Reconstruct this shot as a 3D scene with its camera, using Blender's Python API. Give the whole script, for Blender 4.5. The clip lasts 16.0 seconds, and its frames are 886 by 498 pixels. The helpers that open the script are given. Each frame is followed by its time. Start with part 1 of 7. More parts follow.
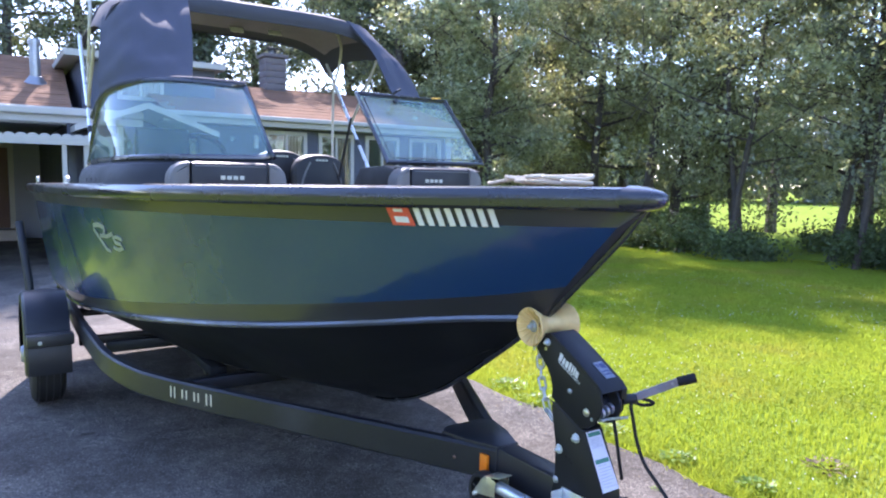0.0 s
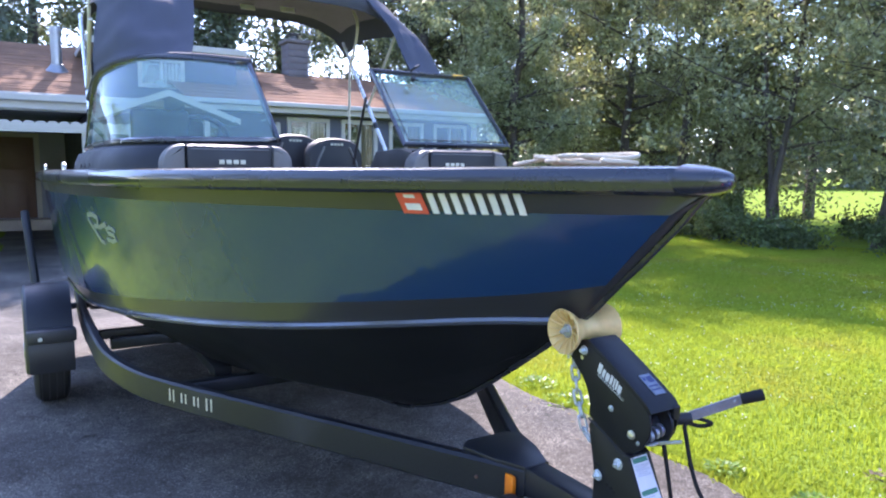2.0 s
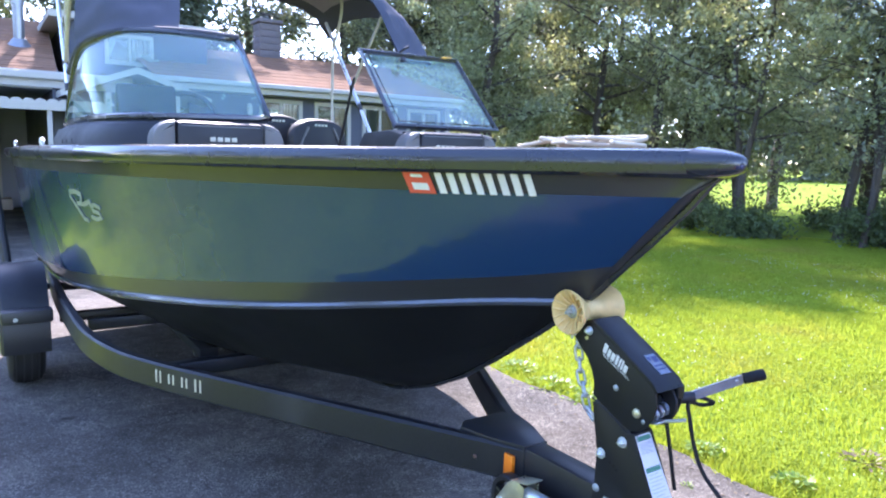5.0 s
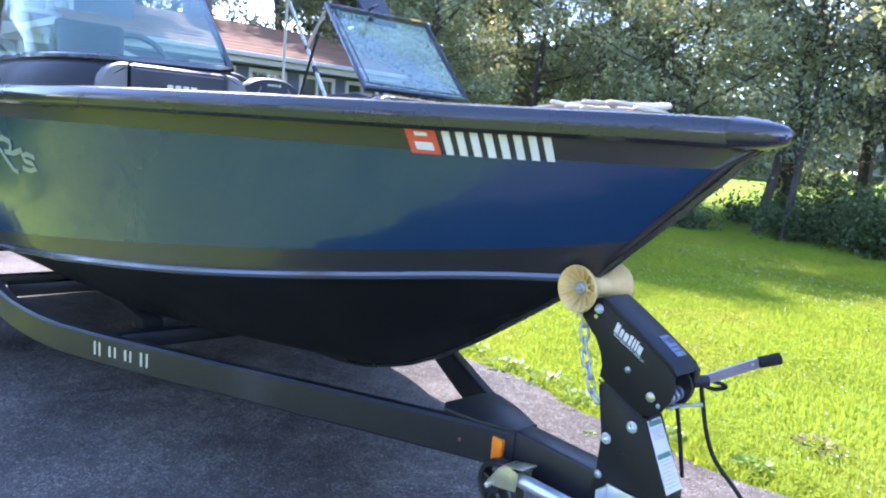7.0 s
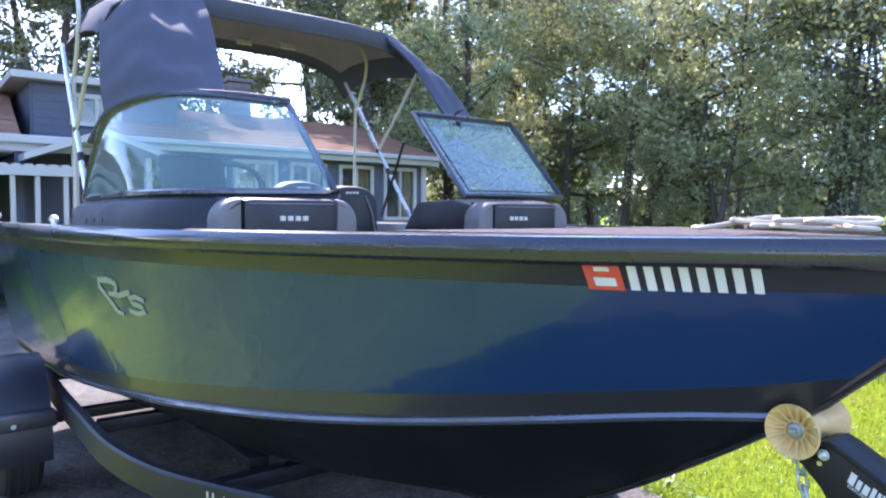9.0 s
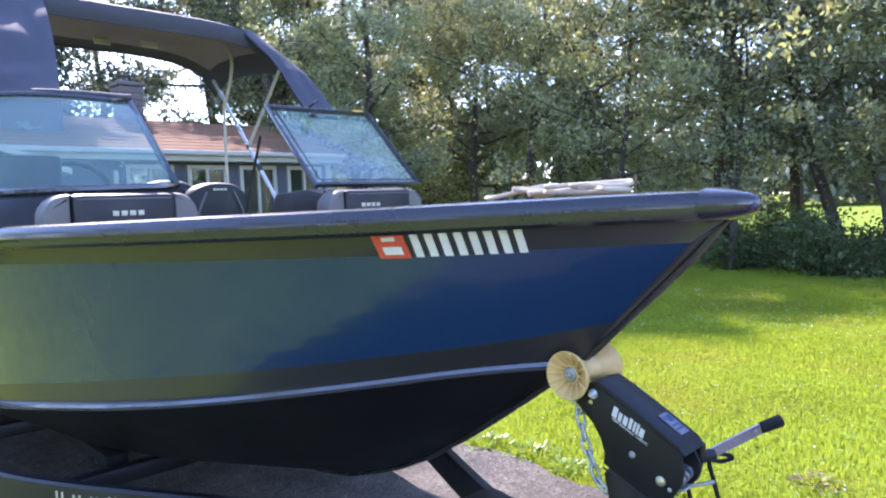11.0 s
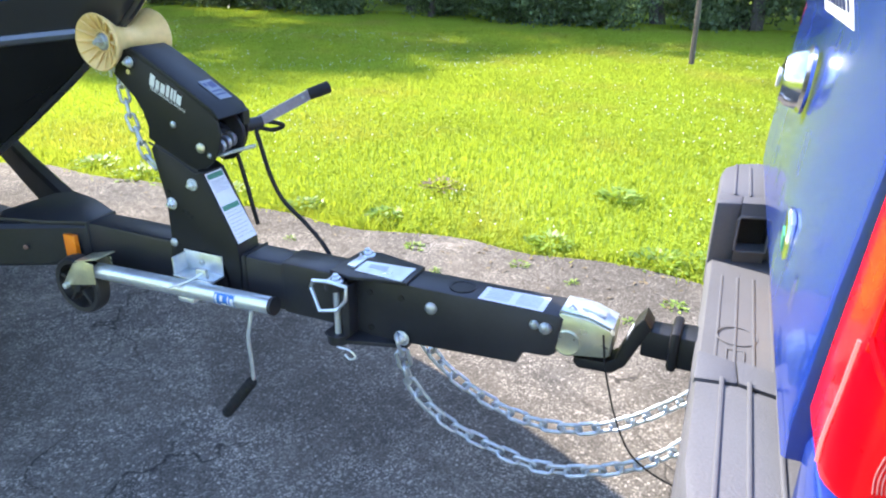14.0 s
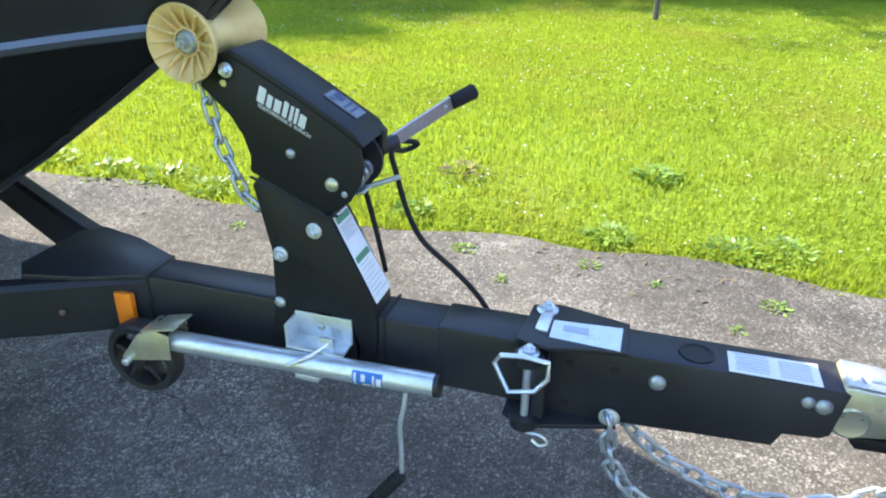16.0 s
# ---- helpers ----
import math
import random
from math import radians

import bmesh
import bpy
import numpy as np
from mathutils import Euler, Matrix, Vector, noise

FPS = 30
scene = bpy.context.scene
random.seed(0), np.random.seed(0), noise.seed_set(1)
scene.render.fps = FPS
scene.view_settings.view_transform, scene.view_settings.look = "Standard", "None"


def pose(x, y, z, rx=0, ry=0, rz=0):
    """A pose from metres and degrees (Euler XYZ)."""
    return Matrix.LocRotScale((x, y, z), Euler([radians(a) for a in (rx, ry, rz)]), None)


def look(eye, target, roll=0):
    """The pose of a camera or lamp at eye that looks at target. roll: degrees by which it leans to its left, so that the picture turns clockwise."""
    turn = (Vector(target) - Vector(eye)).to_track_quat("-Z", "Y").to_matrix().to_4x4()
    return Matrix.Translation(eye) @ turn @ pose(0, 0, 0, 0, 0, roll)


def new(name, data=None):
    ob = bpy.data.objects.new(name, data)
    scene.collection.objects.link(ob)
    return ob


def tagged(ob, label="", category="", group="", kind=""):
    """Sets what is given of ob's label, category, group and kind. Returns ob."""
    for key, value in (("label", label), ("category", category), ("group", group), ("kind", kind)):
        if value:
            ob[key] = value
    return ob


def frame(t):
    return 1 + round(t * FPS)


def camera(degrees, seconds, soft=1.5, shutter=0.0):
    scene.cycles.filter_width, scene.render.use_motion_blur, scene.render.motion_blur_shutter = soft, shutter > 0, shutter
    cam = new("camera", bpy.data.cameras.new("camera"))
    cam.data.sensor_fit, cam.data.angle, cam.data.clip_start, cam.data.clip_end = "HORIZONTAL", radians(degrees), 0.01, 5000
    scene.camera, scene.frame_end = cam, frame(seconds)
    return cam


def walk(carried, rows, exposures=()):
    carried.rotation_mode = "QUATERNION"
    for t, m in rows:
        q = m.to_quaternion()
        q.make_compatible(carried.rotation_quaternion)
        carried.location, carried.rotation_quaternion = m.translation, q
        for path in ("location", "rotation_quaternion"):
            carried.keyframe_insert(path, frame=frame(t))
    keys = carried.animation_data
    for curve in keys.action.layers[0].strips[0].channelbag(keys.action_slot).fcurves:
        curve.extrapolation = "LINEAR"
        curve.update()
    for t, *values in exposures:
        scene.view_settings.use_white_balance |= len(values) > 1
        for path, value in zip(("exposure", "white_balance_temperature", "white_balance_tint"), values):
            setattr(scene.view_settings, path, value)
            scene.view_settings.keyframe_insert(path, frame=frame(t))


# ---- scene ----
cam = camera(65.2, 16.0, soft=2.1)
PATH = [
    (0, (1.608, -1.583, 1.497), (-0.048, -0.477, 1.31), 0.8),
    (0.5, (1.519, -1.468, 1.491), (-0.142, -0.373, 1.286), 0.9),
    (1, (1.445, -1.363, 1.49), (-0.246, -0.317, 1.28), 0.7),
    (1.5, (1.379, -1.386, 1.488), (-0.32, -0.354, 1.269), 0.6),
    (2, (1.35, -1.382, 1.479), (-0.344, -0.343, 1.256), 0.4),
    (2.5, (1.381, -1.355, 1.471), (-0.3, -0.296, 1.242), 0.4),
    (3, (1.423, -1.329, 1.468), (-0.243, -0.249, 1.228), 0.4),
    (3.5, (1.457, -1.339, 1.467), (-0.206, -0.256, 1.221), 0.6),
    (3.7, (1.47, -1.352, 1.47), (-0.192, -0.269, 1.22), 0.7),
    (5.8, (1.181, -1.525, 1.442), (-0.385, -0.313, 1.158), 3.5),
    (6, (1.174, -1.529, 1.436), (-0.352, -0.268, 1.152), 3.8),
    (6.5, (1.135, -1.555, 1.408), (-0.372, -0.272, 1.115), 4.1),
    (7, (1.031, -1.551, 1.391), (-0.468, -0.263, 1.085), 4.5),
    (7.4, (0.811, -1.552, 1.432), (-0.687, -0.256, 1.15), 3.4),
    (7.5, (0.781, -1.572, 1.443), (-0.721, -0.276, 1.194), 2.8),
    (8, (0.645, -1.721, 1.51), (-0.894, -0.45, 1.374), 1.3),
    (8.2, (0.617, -1.789, 1.535), (-0.976, -0.585, 1.424), 0.6),
    (10.3, (0.812, -1.515, 1.539), (-0.704, -0.214, 1.451), -0.6),
    (10.5, (0.857, -1.505, 1.522), (-0.66, -0.203, 1.438), -1.3),
    (11, (0.944, -1.551, 1.481), (-0.483, -0.155, 1.362), -2.5),
    (11.5, (1.05, -1.596, 1.416), (-0.354, -0.182, 1.243), -2.1),
    (12, (1.158, -1.524, 1.334), (-0.232, -0.13, 0.985), -1.2),
    (12.1, (1.18, -1.5, 1.324), (-0.2, -0.112, 0.913), -1.1),
    (12.5, (1.274, -1.424, 1.271), (0.004, 0.002, 0.676), -0.4),
    (13, (1.352, -1.343, 1.238), (0.337, 0.231, 0.536), 0.4),
    (13.5, (1.396, -1.306, 1.236), (0.543, 0.333, 0.469), 0.4),
    (14, (1.278, -1.273, 1.231), (0.545, 0.412, 0.44), 0.7),
    (14.5, (1.104, -1.257, 1.249), (0.522, 0.482, 0.452), 0.8),
    (15, (1.004, -1.193, 1.238), (0.471, 0.553, 0.423), 0.6),
    (15.5, (0.87, -1.071, 1.219), (0.375, 0.653, 0.334), 0.8),
    (16, (0.634, -1.076, 1.247), (0.126, 0.635, 0.345), 0.8),
]
walk(cam, [(t, look(eye, target, roll)) for t, eye, target, roll in PATH],
     [(0, 1.99, 5780, 29), (0.5, 2.10, 5740, 29), (1.2, 2.0, 5780, 29), (2.2, 2.02, 5780, 29), (3.1, 2.13, 5740, 29), (6.5, 2.34, 5650, 28), (7.5, 2.32, 5600, 28), (8.2, 2.17, 5640, 29), (10.5, 2.05, 5850, 31), (11.2, 2.03, 5850, 31), (12.5, 2.2, 6150, 19), (13.5, 2.36, 6300, 18), (15.2, 2.12, 6300, 10), (16, 2.08, 6300, 10)])

# ---- world, sun, exposure ----
SUN_DIR = Vector((-1.70, 0.42, 1.45)).normalized()
world = bpy.data.worlds.new("sky")
scene.world = world
world.use_nodes = True
wn = world.node_tree.nodes
sky = wn.new("ShaderNodeTexSky")
sky.sky_type = "NISHITA"
sky.sun_disc = False
sky.sun_elevation = math.asin(SUN_DIR.z)
sky.sun_rotation = math.atan2(SUN_DIR.x, SUN_DIR.y)
sky.dust_density = 0.35
sky.ozone_density = 2.0
wn["Background"].inputs["Strength"].default_value = 0.19
world.node_tree.links.new(sky.outputs[0], wn["Background"].inputs["Color"])
sun = new("sun", bpy.data.lights.new("sun", "SUN"))
sun.data.energy = 3.75
sun.data.angle = radians(0.6)
sun.data.color = (1.0, 0.925, 0.80)
sun.matrix_world = look(SUN_DIR * 30, (0, 0, 0))


# ---- materials ----
def mat(name, color, rough=0.5, metal=0.0, vary=0.15, scale=3.0, grain=60.0, bump=0.02, spec=0.5, coat=0.0,
        stain=None, stain_amount=0.0, stain_scale=2.0, island=0.0, translucent=0.0):
    """A surface with broad and fine variation, fine relief and optional stains."""
    m = bpy.data.materials.new(name)
    m.use_nodes = True
    nt = m.node_tree
    n, ln = nt.nodes, nt.links
    bs = n["Principled BSDF"]
    tc = n.new("ShaderNodeTexCoord")
    big = n.new("ShaderNodeTexNoise")
    big.inputs["Scale"].default_value, big.inputs["Detail"].default_value = scale, 4
    fine = n.new("ShaderNodeTexNoise")
    fine.inputs["Scale"].default_value, fine.inputs["Detail"].default_value = grain, 3
    for t in (big, fine):
        ln.new(tc.outputs["Object"], t.inputs["Vector"])
    mix = n.new("ShaderNodeMath")
    mix.operation = "ADD"
    ln.new(big.outputs["Fac"], mix.inputs[0])
    ln.new(fine.outputs["Fac"], mix.inputs[1])
    ramp = n.new("ShaderNodeMapRange")
    ramp.inputs["From Min"].default_value, ramp.inputs["From Max"].default_value = 0.6, 1.4
    ramp.inputs["To Min"].default_value, ramp.inputs["To Max"].default_value = 1 - vary, 1 + vary
    ln.new(mix.outputs[0], ramp.inputs["Value"])
    last = ramp.outputs["Result"]
    if island:
        geo = n.new("ShaderNodeNewGeometry")
        isl = n.new("ShaderNodeMapRange")
        isl.inputs["To Min"].default_value, isl.inputs["To Max"].default_value = 1 - island, 1 + island
        ln.new(geo.outputs["Random Per Island"], isl.inputs["Value"])
        mul = n.new("ShaderNodeMath")
        mul.operation = "MULTIPLY"
        ln.new(last, mul.inputs[0])
        ln.new(isl.outputs["Result"], mul.inputs[1])
        last = mul.outputs[0]
    tint = n.new("ShaderNodeVectorMath")
    tint.operation = "SCALE"
    tint.inputs[0].default_value = color
    ln.new(last, tint.inputs["Scale"])
    col = tint.outputs["Vector"]
    if stain:
        sn = n.new("ShaderNodeTexNoise")
        sn.inputs["Scale"].default_value, sn.inputs["Detail"].default_value = stain_scale, 6
        ln.new(tc.outputs["Object"], sn.inputs["Vector"])
        sr = n.new("ShaderNodeMapRange")
        sr.inputs["From Min"].default_value, sr.inputs["From Max"].default_value = 0.5, 0.72
        sr.inputs["To Max"].default_value = stain_amount
        ln.new(sn.outputs["Fac"], sr.inputs["Value"])
        mx = n.new("ShaderNodeMix")
        mx.data_type = "RGBA"
        ln.new(sr.outputs["Result"], mx.inputs["Factor"])
        ln.new(col, mx.inputs["A"])
        mx.inputs["B"].default_value = (*stain, 1)
        col = mx.outputs["Result"]
    ln.new(col, bs.inputs["Base Color"])
    rr = n.new("ShaderNodeMapRange")
    rr.inputs["From Min"].default_value, rr.inputs["From Max"].default_value = 0.3, 0.7
    rr.inputs["To Min"].default_value, rr.inputs["To Max"].default_value = max(rough - 0.08, 0.02), min(rough + 0.08, 1)
    ln.new(big.outputs["Fac"], rr.inputs["Value"])
    ln.new(rr.outputs["Result"], bs.inputs["Roughness"])
    bs.inputs["Metallic"].default_value = metal
    bs.inputs["Specular IOR Level"].default_value = spec
    bs.inputs["Coat Weight"].default_value = coat
    bs.inputs["Coat Roughness"].default_value = 0.04
    if bump:
        bp = n.new("ShaderNodeBump")
        bp.inputs["Strength"].default_value = min(1.0, bump * 10)
        bp.inputs["Distance"].default_value = bump * 0.1
        ln.new(fine.outputs["Fac"], bp.inputs["Height"])
        ln.new(bp.outputs["Normal"], bs.inputs["Normal"])
    if translucent:
        tr = n.new("ShaderNodeBsdfTranslucent")
        warm = n.new("ShaderNodeVectorMath")
        warm.operation = "MULTIPLY"
        warm.inputs[1].default_value = (1.3, 1.2, 0.65)
        ln.new(col, warm.inputs[0])
        ln.new(warm.outputs["Vector"], tr.inputs["Color"])
        ms = n.new("ShaderNodeMixShader")
        ms.inputs["Fac"].default_value = translucent
        ln.new(bs.outputs[0], ms.inputs[1])
        ln.new(tr.outputs[0], ms.inputs[2])
        ln.new(ms.outputs[0], n["Material Output"].inputs["Surface"])
    return m


def glass_mat(name, color, dust_haze=0.15):
    """Thin tinted pane: clear through, mirror-like at a slant, a dusty cyan film with sky sheen and sun haze in its
    colour.
    """
    m = bpy.data.materials.new(name)
    m.use_nodes = True
    n, ln = m.node_tree.nodes, m.node_tree.links
    clear = n.new("ShaderNodeBsdfTransparent")
    clear.inputs["Color"].default_value = (*color, 1)
    gl = n.new("ShaderNodeBsdfGlossy")
    gl.inputs["Roughness"].default_value = 0.02
    lw = n.new("ShaderNodeLayerWeight")
    lw.inputs["Blend"].default_value = 0.5
    pw = n.new("ShaderNodeMath")
    pw.operation = "POWER"
    pw.inputs[1].default_value = 4.0
    ln.new(lw.outputs["Facing"], pw.inputs[0])
    fr = n.new("ShaderNodeMapRange")
    fr.inputs["To Min"].default_value, fr.inputs["To Max"].default_value = 0.05, 0.95
    ln.new(pw.outputs[0], fr.inputs["Value"])
    # Cyan film colour imitates sky sheen and sun haze on a dirty pane.
    film = n.new("ShaderNodeBsdfTranslucent")
    film.inputs["Color"].default_value = (0.45, 0.74, 0.71, 1)
    dn = n.new("ShaderNodeTexNoise")
    dn.inputs["Scale"].default_value, dn.inputs["Detail"].default_value = 5.0, 5
    dr = n.new("ShaderNodeMapRange")
    dr.inputs["To Min"].default_value, dr.inputs["To Max"].default_value = dust_haze * 0.5, dust_haze * 1.5
    ln.new(dn.outputs["Fac"], dr.inputs["Value"])
    front = n.new("ShaderNodeBsdfDiffuse")
    front.inputs["Color"].default_value = (0.45, 0.74, 0.71, 1)
    haze = n.new("ShaderNodeMixShader")
    ln.new(film.outputs[0], haze.inputs[1])
    ln.new(front.outputs[0], haze.inputs[2])
    base = n.new("ShaderNodeMixShader")
    ln.new(dr.outputs["Result"], base.inputs["Fac"])
    ln.new(clear.outputs[0], base.inputs[1])
    ln.new(haze.outputs[0], base.inputs[2])
    ms = n.new("ShaderNodeMixShader")
    ln.new(fr.outputs["Result"], ms.inputs["Fac"])
    ln.new(base.outputs[0], ms.inputs[1])
    ln.new(gl.outputs[0], ms.inputs[2])
    ln.new(ms.outputs[0], n["Material Output"].inputs["Surface"])
    return m


def asphalt_mat():
    """Old weathered asphalt: stones of mixed grey in a dark binder, stains, a few fine cracks."""
    m = mat("asphalt", (0.132, 0.116, 0.095), 0.92, vary=0.14, scale=0.9, grain=60, bump=0, spec=0.2,
            stain=(0.062, 0.060, 0.056), stain_amount=0.85, stain_scale=1.3)
    n, ln = m.node_tree.nodes, m.node_tree.links
    bs = n["Principled BSDF"]
    old = bs.inputs["Base Color"].links[0].from_socket
    tc = n.new("ShaderNodeTexCoord")

    def ranged(socket, a, b, lo, hi):
        r = n.new("ShaderNodeMapRange")
        r.inputs["From Min"].default_value, r.inputs["From Max"].default_value = a, b
        r.inputs["To Min"].default_value, r.inputs["To Max"].default_value = lo, hi
        ln.new(socket, r.inputs["Value"])
        return r.outputs["Result"]

    def math_node(op, a, b):
        q = n.new("ShaderNodeMath")
        q.operation = op
        for i, v in enumerate((a, b)):
            if isinstance(v, (int, float)):
                q.inputs[i].default_value = v
            else:
                ln.new(v, q.inputs[i])
        return q.outputs[0]

    def tex(kind, scale, detail=None, vector=None):
        t = n.new(kind)
        t.inputs["Scale"].default_value = scale
        if detail is not None:
            t.inputs["Detail"].default_value = detail
        ln.new(vector or tc.outputs["Object"], t.inputs["Vector"])
        return t

    # stones of two sizes, each with its own grey, set in dark binder
    coarse, small = tex("ShaderNodeTexVoronoi", 90), tex("ShaderNodeTexVoronoi", 210)
    tone = math_node("MULTIPLY", ranged(coarse.outputs["Color"], 0.15, 0.85, 0.88, 1.12), ranged(small.outputs["Color"], 0.15, 0.85, 0.70, 1.30))
    pit = ranged(tex("ShaderNodeTexNoise", 240, 2).outputs["Fac"], 0.30, 0.46, 0.62, 1.0)
    tone = math_node("MULTIPLY", tone, pit)
    # pale worn stones in drifts
    dens = ranged(tex("ShaderNodeTexNoise", 6.0, 5).outputs["Fac"], 0.42, 0.62, 0.08, 1.0)
    pale = math_node("MULTIPLY", ranged(small.outputs["Color"], 0.62, 0.80, 0.0, 0.6), dens)
    bright = tex("ShaderNodeTexVoronoi", 150)
    pale = math_node("MAXIMUM", pale, ranged(bright.outputs["Color"], 0.80, 0.85, 0.0, 0.75))
    # cracks that wander and fade out
    wob = tex("ShaderNodeTexNoise", 2.6, 4)
    add = n.new("ShaderNodeMix")
    add.data_type, add.blend_type = "RGBA", "ADD"
    add.inputs["Factor"].default_value = 0.6
    ln.new(tc.outputs["Object"], add.inputs["A"])
    ln.new(wob.outputs["Color"], add.inputs["B"])
    vor = tex("ShaderNodeTexVoronoi", 1.9, vector=add.outputs["Result"])
    vor.feature = "DISTANCE_TO_EDGE"
    line = ranged(vor.outputs["Distance"], 0.0, 0.012, 1.0, 0.0)
    fade = ranged(tex("ShaderNodeTexNoise", 1.1, 3).outputs["Fac"], 0.44, 0.60, 0.0, 0.75)
    crack = math_node("SUBTRACT", 1.0, math_node("MULTIPLY", line, fade))
    net = tex("ShaderNodeTexVoronoi", 9.0, vector=add.outputs["Result"])
    net.feature = "DISTANCE_TO_EDGE"
    worn = math_node("MULTIPLY", ranged(net.outputs["Distance"], 0.0, 0.05, 1.0, 0.0), ranged(tex("ShaderNodeTexNoise", 0.7, 3).outputs["Fac"], 0.50, 0.64, 0.0, 0.28))
    crack = math_node("MULTIPLY", crack, math_node("SUBTRACT", 1.0, worn))
    blotch = ranged(tex("ShaderNodeTexNoise", 14, 5).outputs["Fac"], 0.35, 0.65, 0.88, 1.12)
    damp = ranged(tex("ShaderNodeTexNoise", 1.15, 4).outputs["Fac"], 0.40, 0.56, 0.66, 1.06)
    tone = math_node("MULTIPLY", math_node("MULTIPLY", math_node("MULTIPLY", tone, crack), blotch), damp)
    fleck = n.new("ShaderNodeMix")
    fleck.data_type = "RGBA"
    fleck.inputs["B"].default_value = (0.34, 0.305, 0.26, 1)
    ln.new(pale, fleck.inputs["Factor"])
    ln.new(old, fleck.inputs["A"])
    fin = n.new("ShaderNodeVectorMath")
    fin.operation = "SCALE"
    ln.new(fleck.outputs["Result"], fin.inputs[0])
    ln.new(tone, fin.inputs["Scale"])
    ln.new(fin.outputs["Vector"], bs.inputs["Base Color"])
    bp = n.new("ShaderNodeBump")
    bp.inputs["Strength"].default_value, bp.inputs["Distance"].default_value = 0.6, 0.003
    ln.new(math_node("MULTIPLY", tone, 1.0), bp.inputs["Height"])
    ln.new(bp.outputs["Normal"], bs.inputs["Normal"])
    return m


def dented(m, scale, height):
    """Broad soft waves in a thin metal sheet."""
    n, ln = m.node_tree.nodes, m.node_tree.links
    tc, wave, bp = n.new("ShaderNodeTexCoord"), n.new("ShaderNodeTexNoise"), n.new("ShaderNodeBump")
    wave.inputs["Scale"].default_value, wave.inputs["Detail"].default_value = scale, 2
    bp.inputs["Strength"].default_value, bp.inputs["Distance"].default_value = 1.0, height
    ln.new(tc.outputs["Object"], wave.inputs["Vector"])
    ln.new(wave.outputs["Fac"], bp.inputs["Height"])
    for k in ("Normal", "Coat Normal"):
        ln.new(bp.outputs["Normal"], n["Principled BSDF"].inputs[k])
    return m


M_ASPHALT = asphalt_mat()
M_SOIL = mat("lawn_soil", (0.195, 0.265, 0.042), 0.95, vary=0.4, scale=0.9, grain=40, bump=0.08, spec=0.0,
             stain=(0.24, 0.26, 0.07), stain_amount=0.6, stain_scale=0.7)
M_GRASS = mat("grass", (0.295, 0.38, 0.05), 0.75, vary=0.20, scale=0.6, grain=9, bump=0, spec=0.05, island=0.06, translucent=0.5,
              stain=(0.34, 0.31, 0.085), stain_amount=0.6, stain_scale=0.8)
M_CLOVER = mat("clover_flower", (0.75, 0.74, 0.66), 0.8, vary=0.1, bump=0)
M_WEED = mat("weed_leaf", (0.20, 0.31, 0.045), 0.5, vary=0.2, bump=0, island=0.25, translucent=0.3)
M_DRY = mat("dry_weed", (0.15, 0.11, 0.05), 0.7, vary=0.2, bump=0, island=0.3)
# Leaf colours hold a blue haze; this paler one adds backlight for nearer trees.
M_LEAF_BACKLIT = mat("leaf_backlit", (0.32, 0.355, 0.225), 0.38, vary=0.25, scale=0.5, grain=8, bump=0, spec=0.5, island=0.4, translucent=0.5)
M_LEAF = mat("leaf", (0.265, 0.29, 0.18), 0.42, vary=0.25, scale=0.5, grain=8, bump=0, spec=0.4, island=0.4, translucent=0.5)
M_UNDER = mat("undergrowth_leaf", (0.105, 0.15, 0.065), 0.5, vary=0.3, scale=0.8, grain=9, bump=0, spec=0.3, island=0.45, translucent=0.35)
M_LEAF_DARK = mat("leaf_dark", (0.18, 0.205, 0.16), 0.42, vary=0.25, scale=0.5, grain=8, bump=0, spec=0.4, island=0.4, translucent=0.45)
M_NEEDLE = mat("needle", (0.095, 0.12, 0.07), 0.6, vary=0.25, scale=0.5, grain=8, bump=0, island=0.4, translucent=0.2)
M_BARK = mat("bark", (0.085, 0.07, 0.055), 0.9, vary=0.35, scale=3, grain=30, bump=0.2)
M_BLUE = mat("blue_metallic_paint", (0.008, 0.038, 0.108), 0.22, metal=0.25, vary=0.05, scale=1.5, grain=400, bump=0, coat=0.5)
dented(M_BLUE, 6.0, 0.0035)
M_BAND = mat("charcoal_band_paint", (0.028, 0.028, 0.030), 0.33, metal=0.0, vary=0.08, scale=1.5, grain=300, bump=0, coat=0.25)
M_BOTTOM = mat("black_hull_paint", (0.008, 0.0085, 0.010), 0.42, vary=0.25, scale=2.0, grain=120, bump=0.004, spec=0.25,
               stain=(0.018, 0.018, 0.020), stain_amount=0.5, stain_scale=4)
M_CHINE = mat("chine_alloy", (0.12, 0.13, 0.15), 0.22, metal=0.6, vary=0.1, scale=2, grain=90, bump=0.003, coat=0.5)
M_RAIL = mat("rub_rail_black", (0.030, 0.031, 0.036), 0.27, metal=0.3, vary=0.12, scale=3, grain=150, bump=0.003, coat=0.6)
M_FRAME = mat("trailer_black_paint", (0.016, 0.017, 0.020), 0.42, vary=0.2, scale=3, grain=90, bump=0.006, spec=0.4,
              stain=(0.045, 0.046, 0.050), stain_amount=0.55, stain_scale=3)
M_POST = mat("winch_post_black", (0.009, 0.0095, 0.011), 0.5, vary=0.15, scale=4, grain=140, bump=0.01, spec=0.35)
M_ZINC = mat("zinc_plate", (0.66, 0.71, 0.74), 0.34, metal=0.7, vary=0.15, scale=9, grain=60, bump=0.006,
             stain=(0.62, 0.60, 0.40), stain_amount=0.35, stain_scale=9)
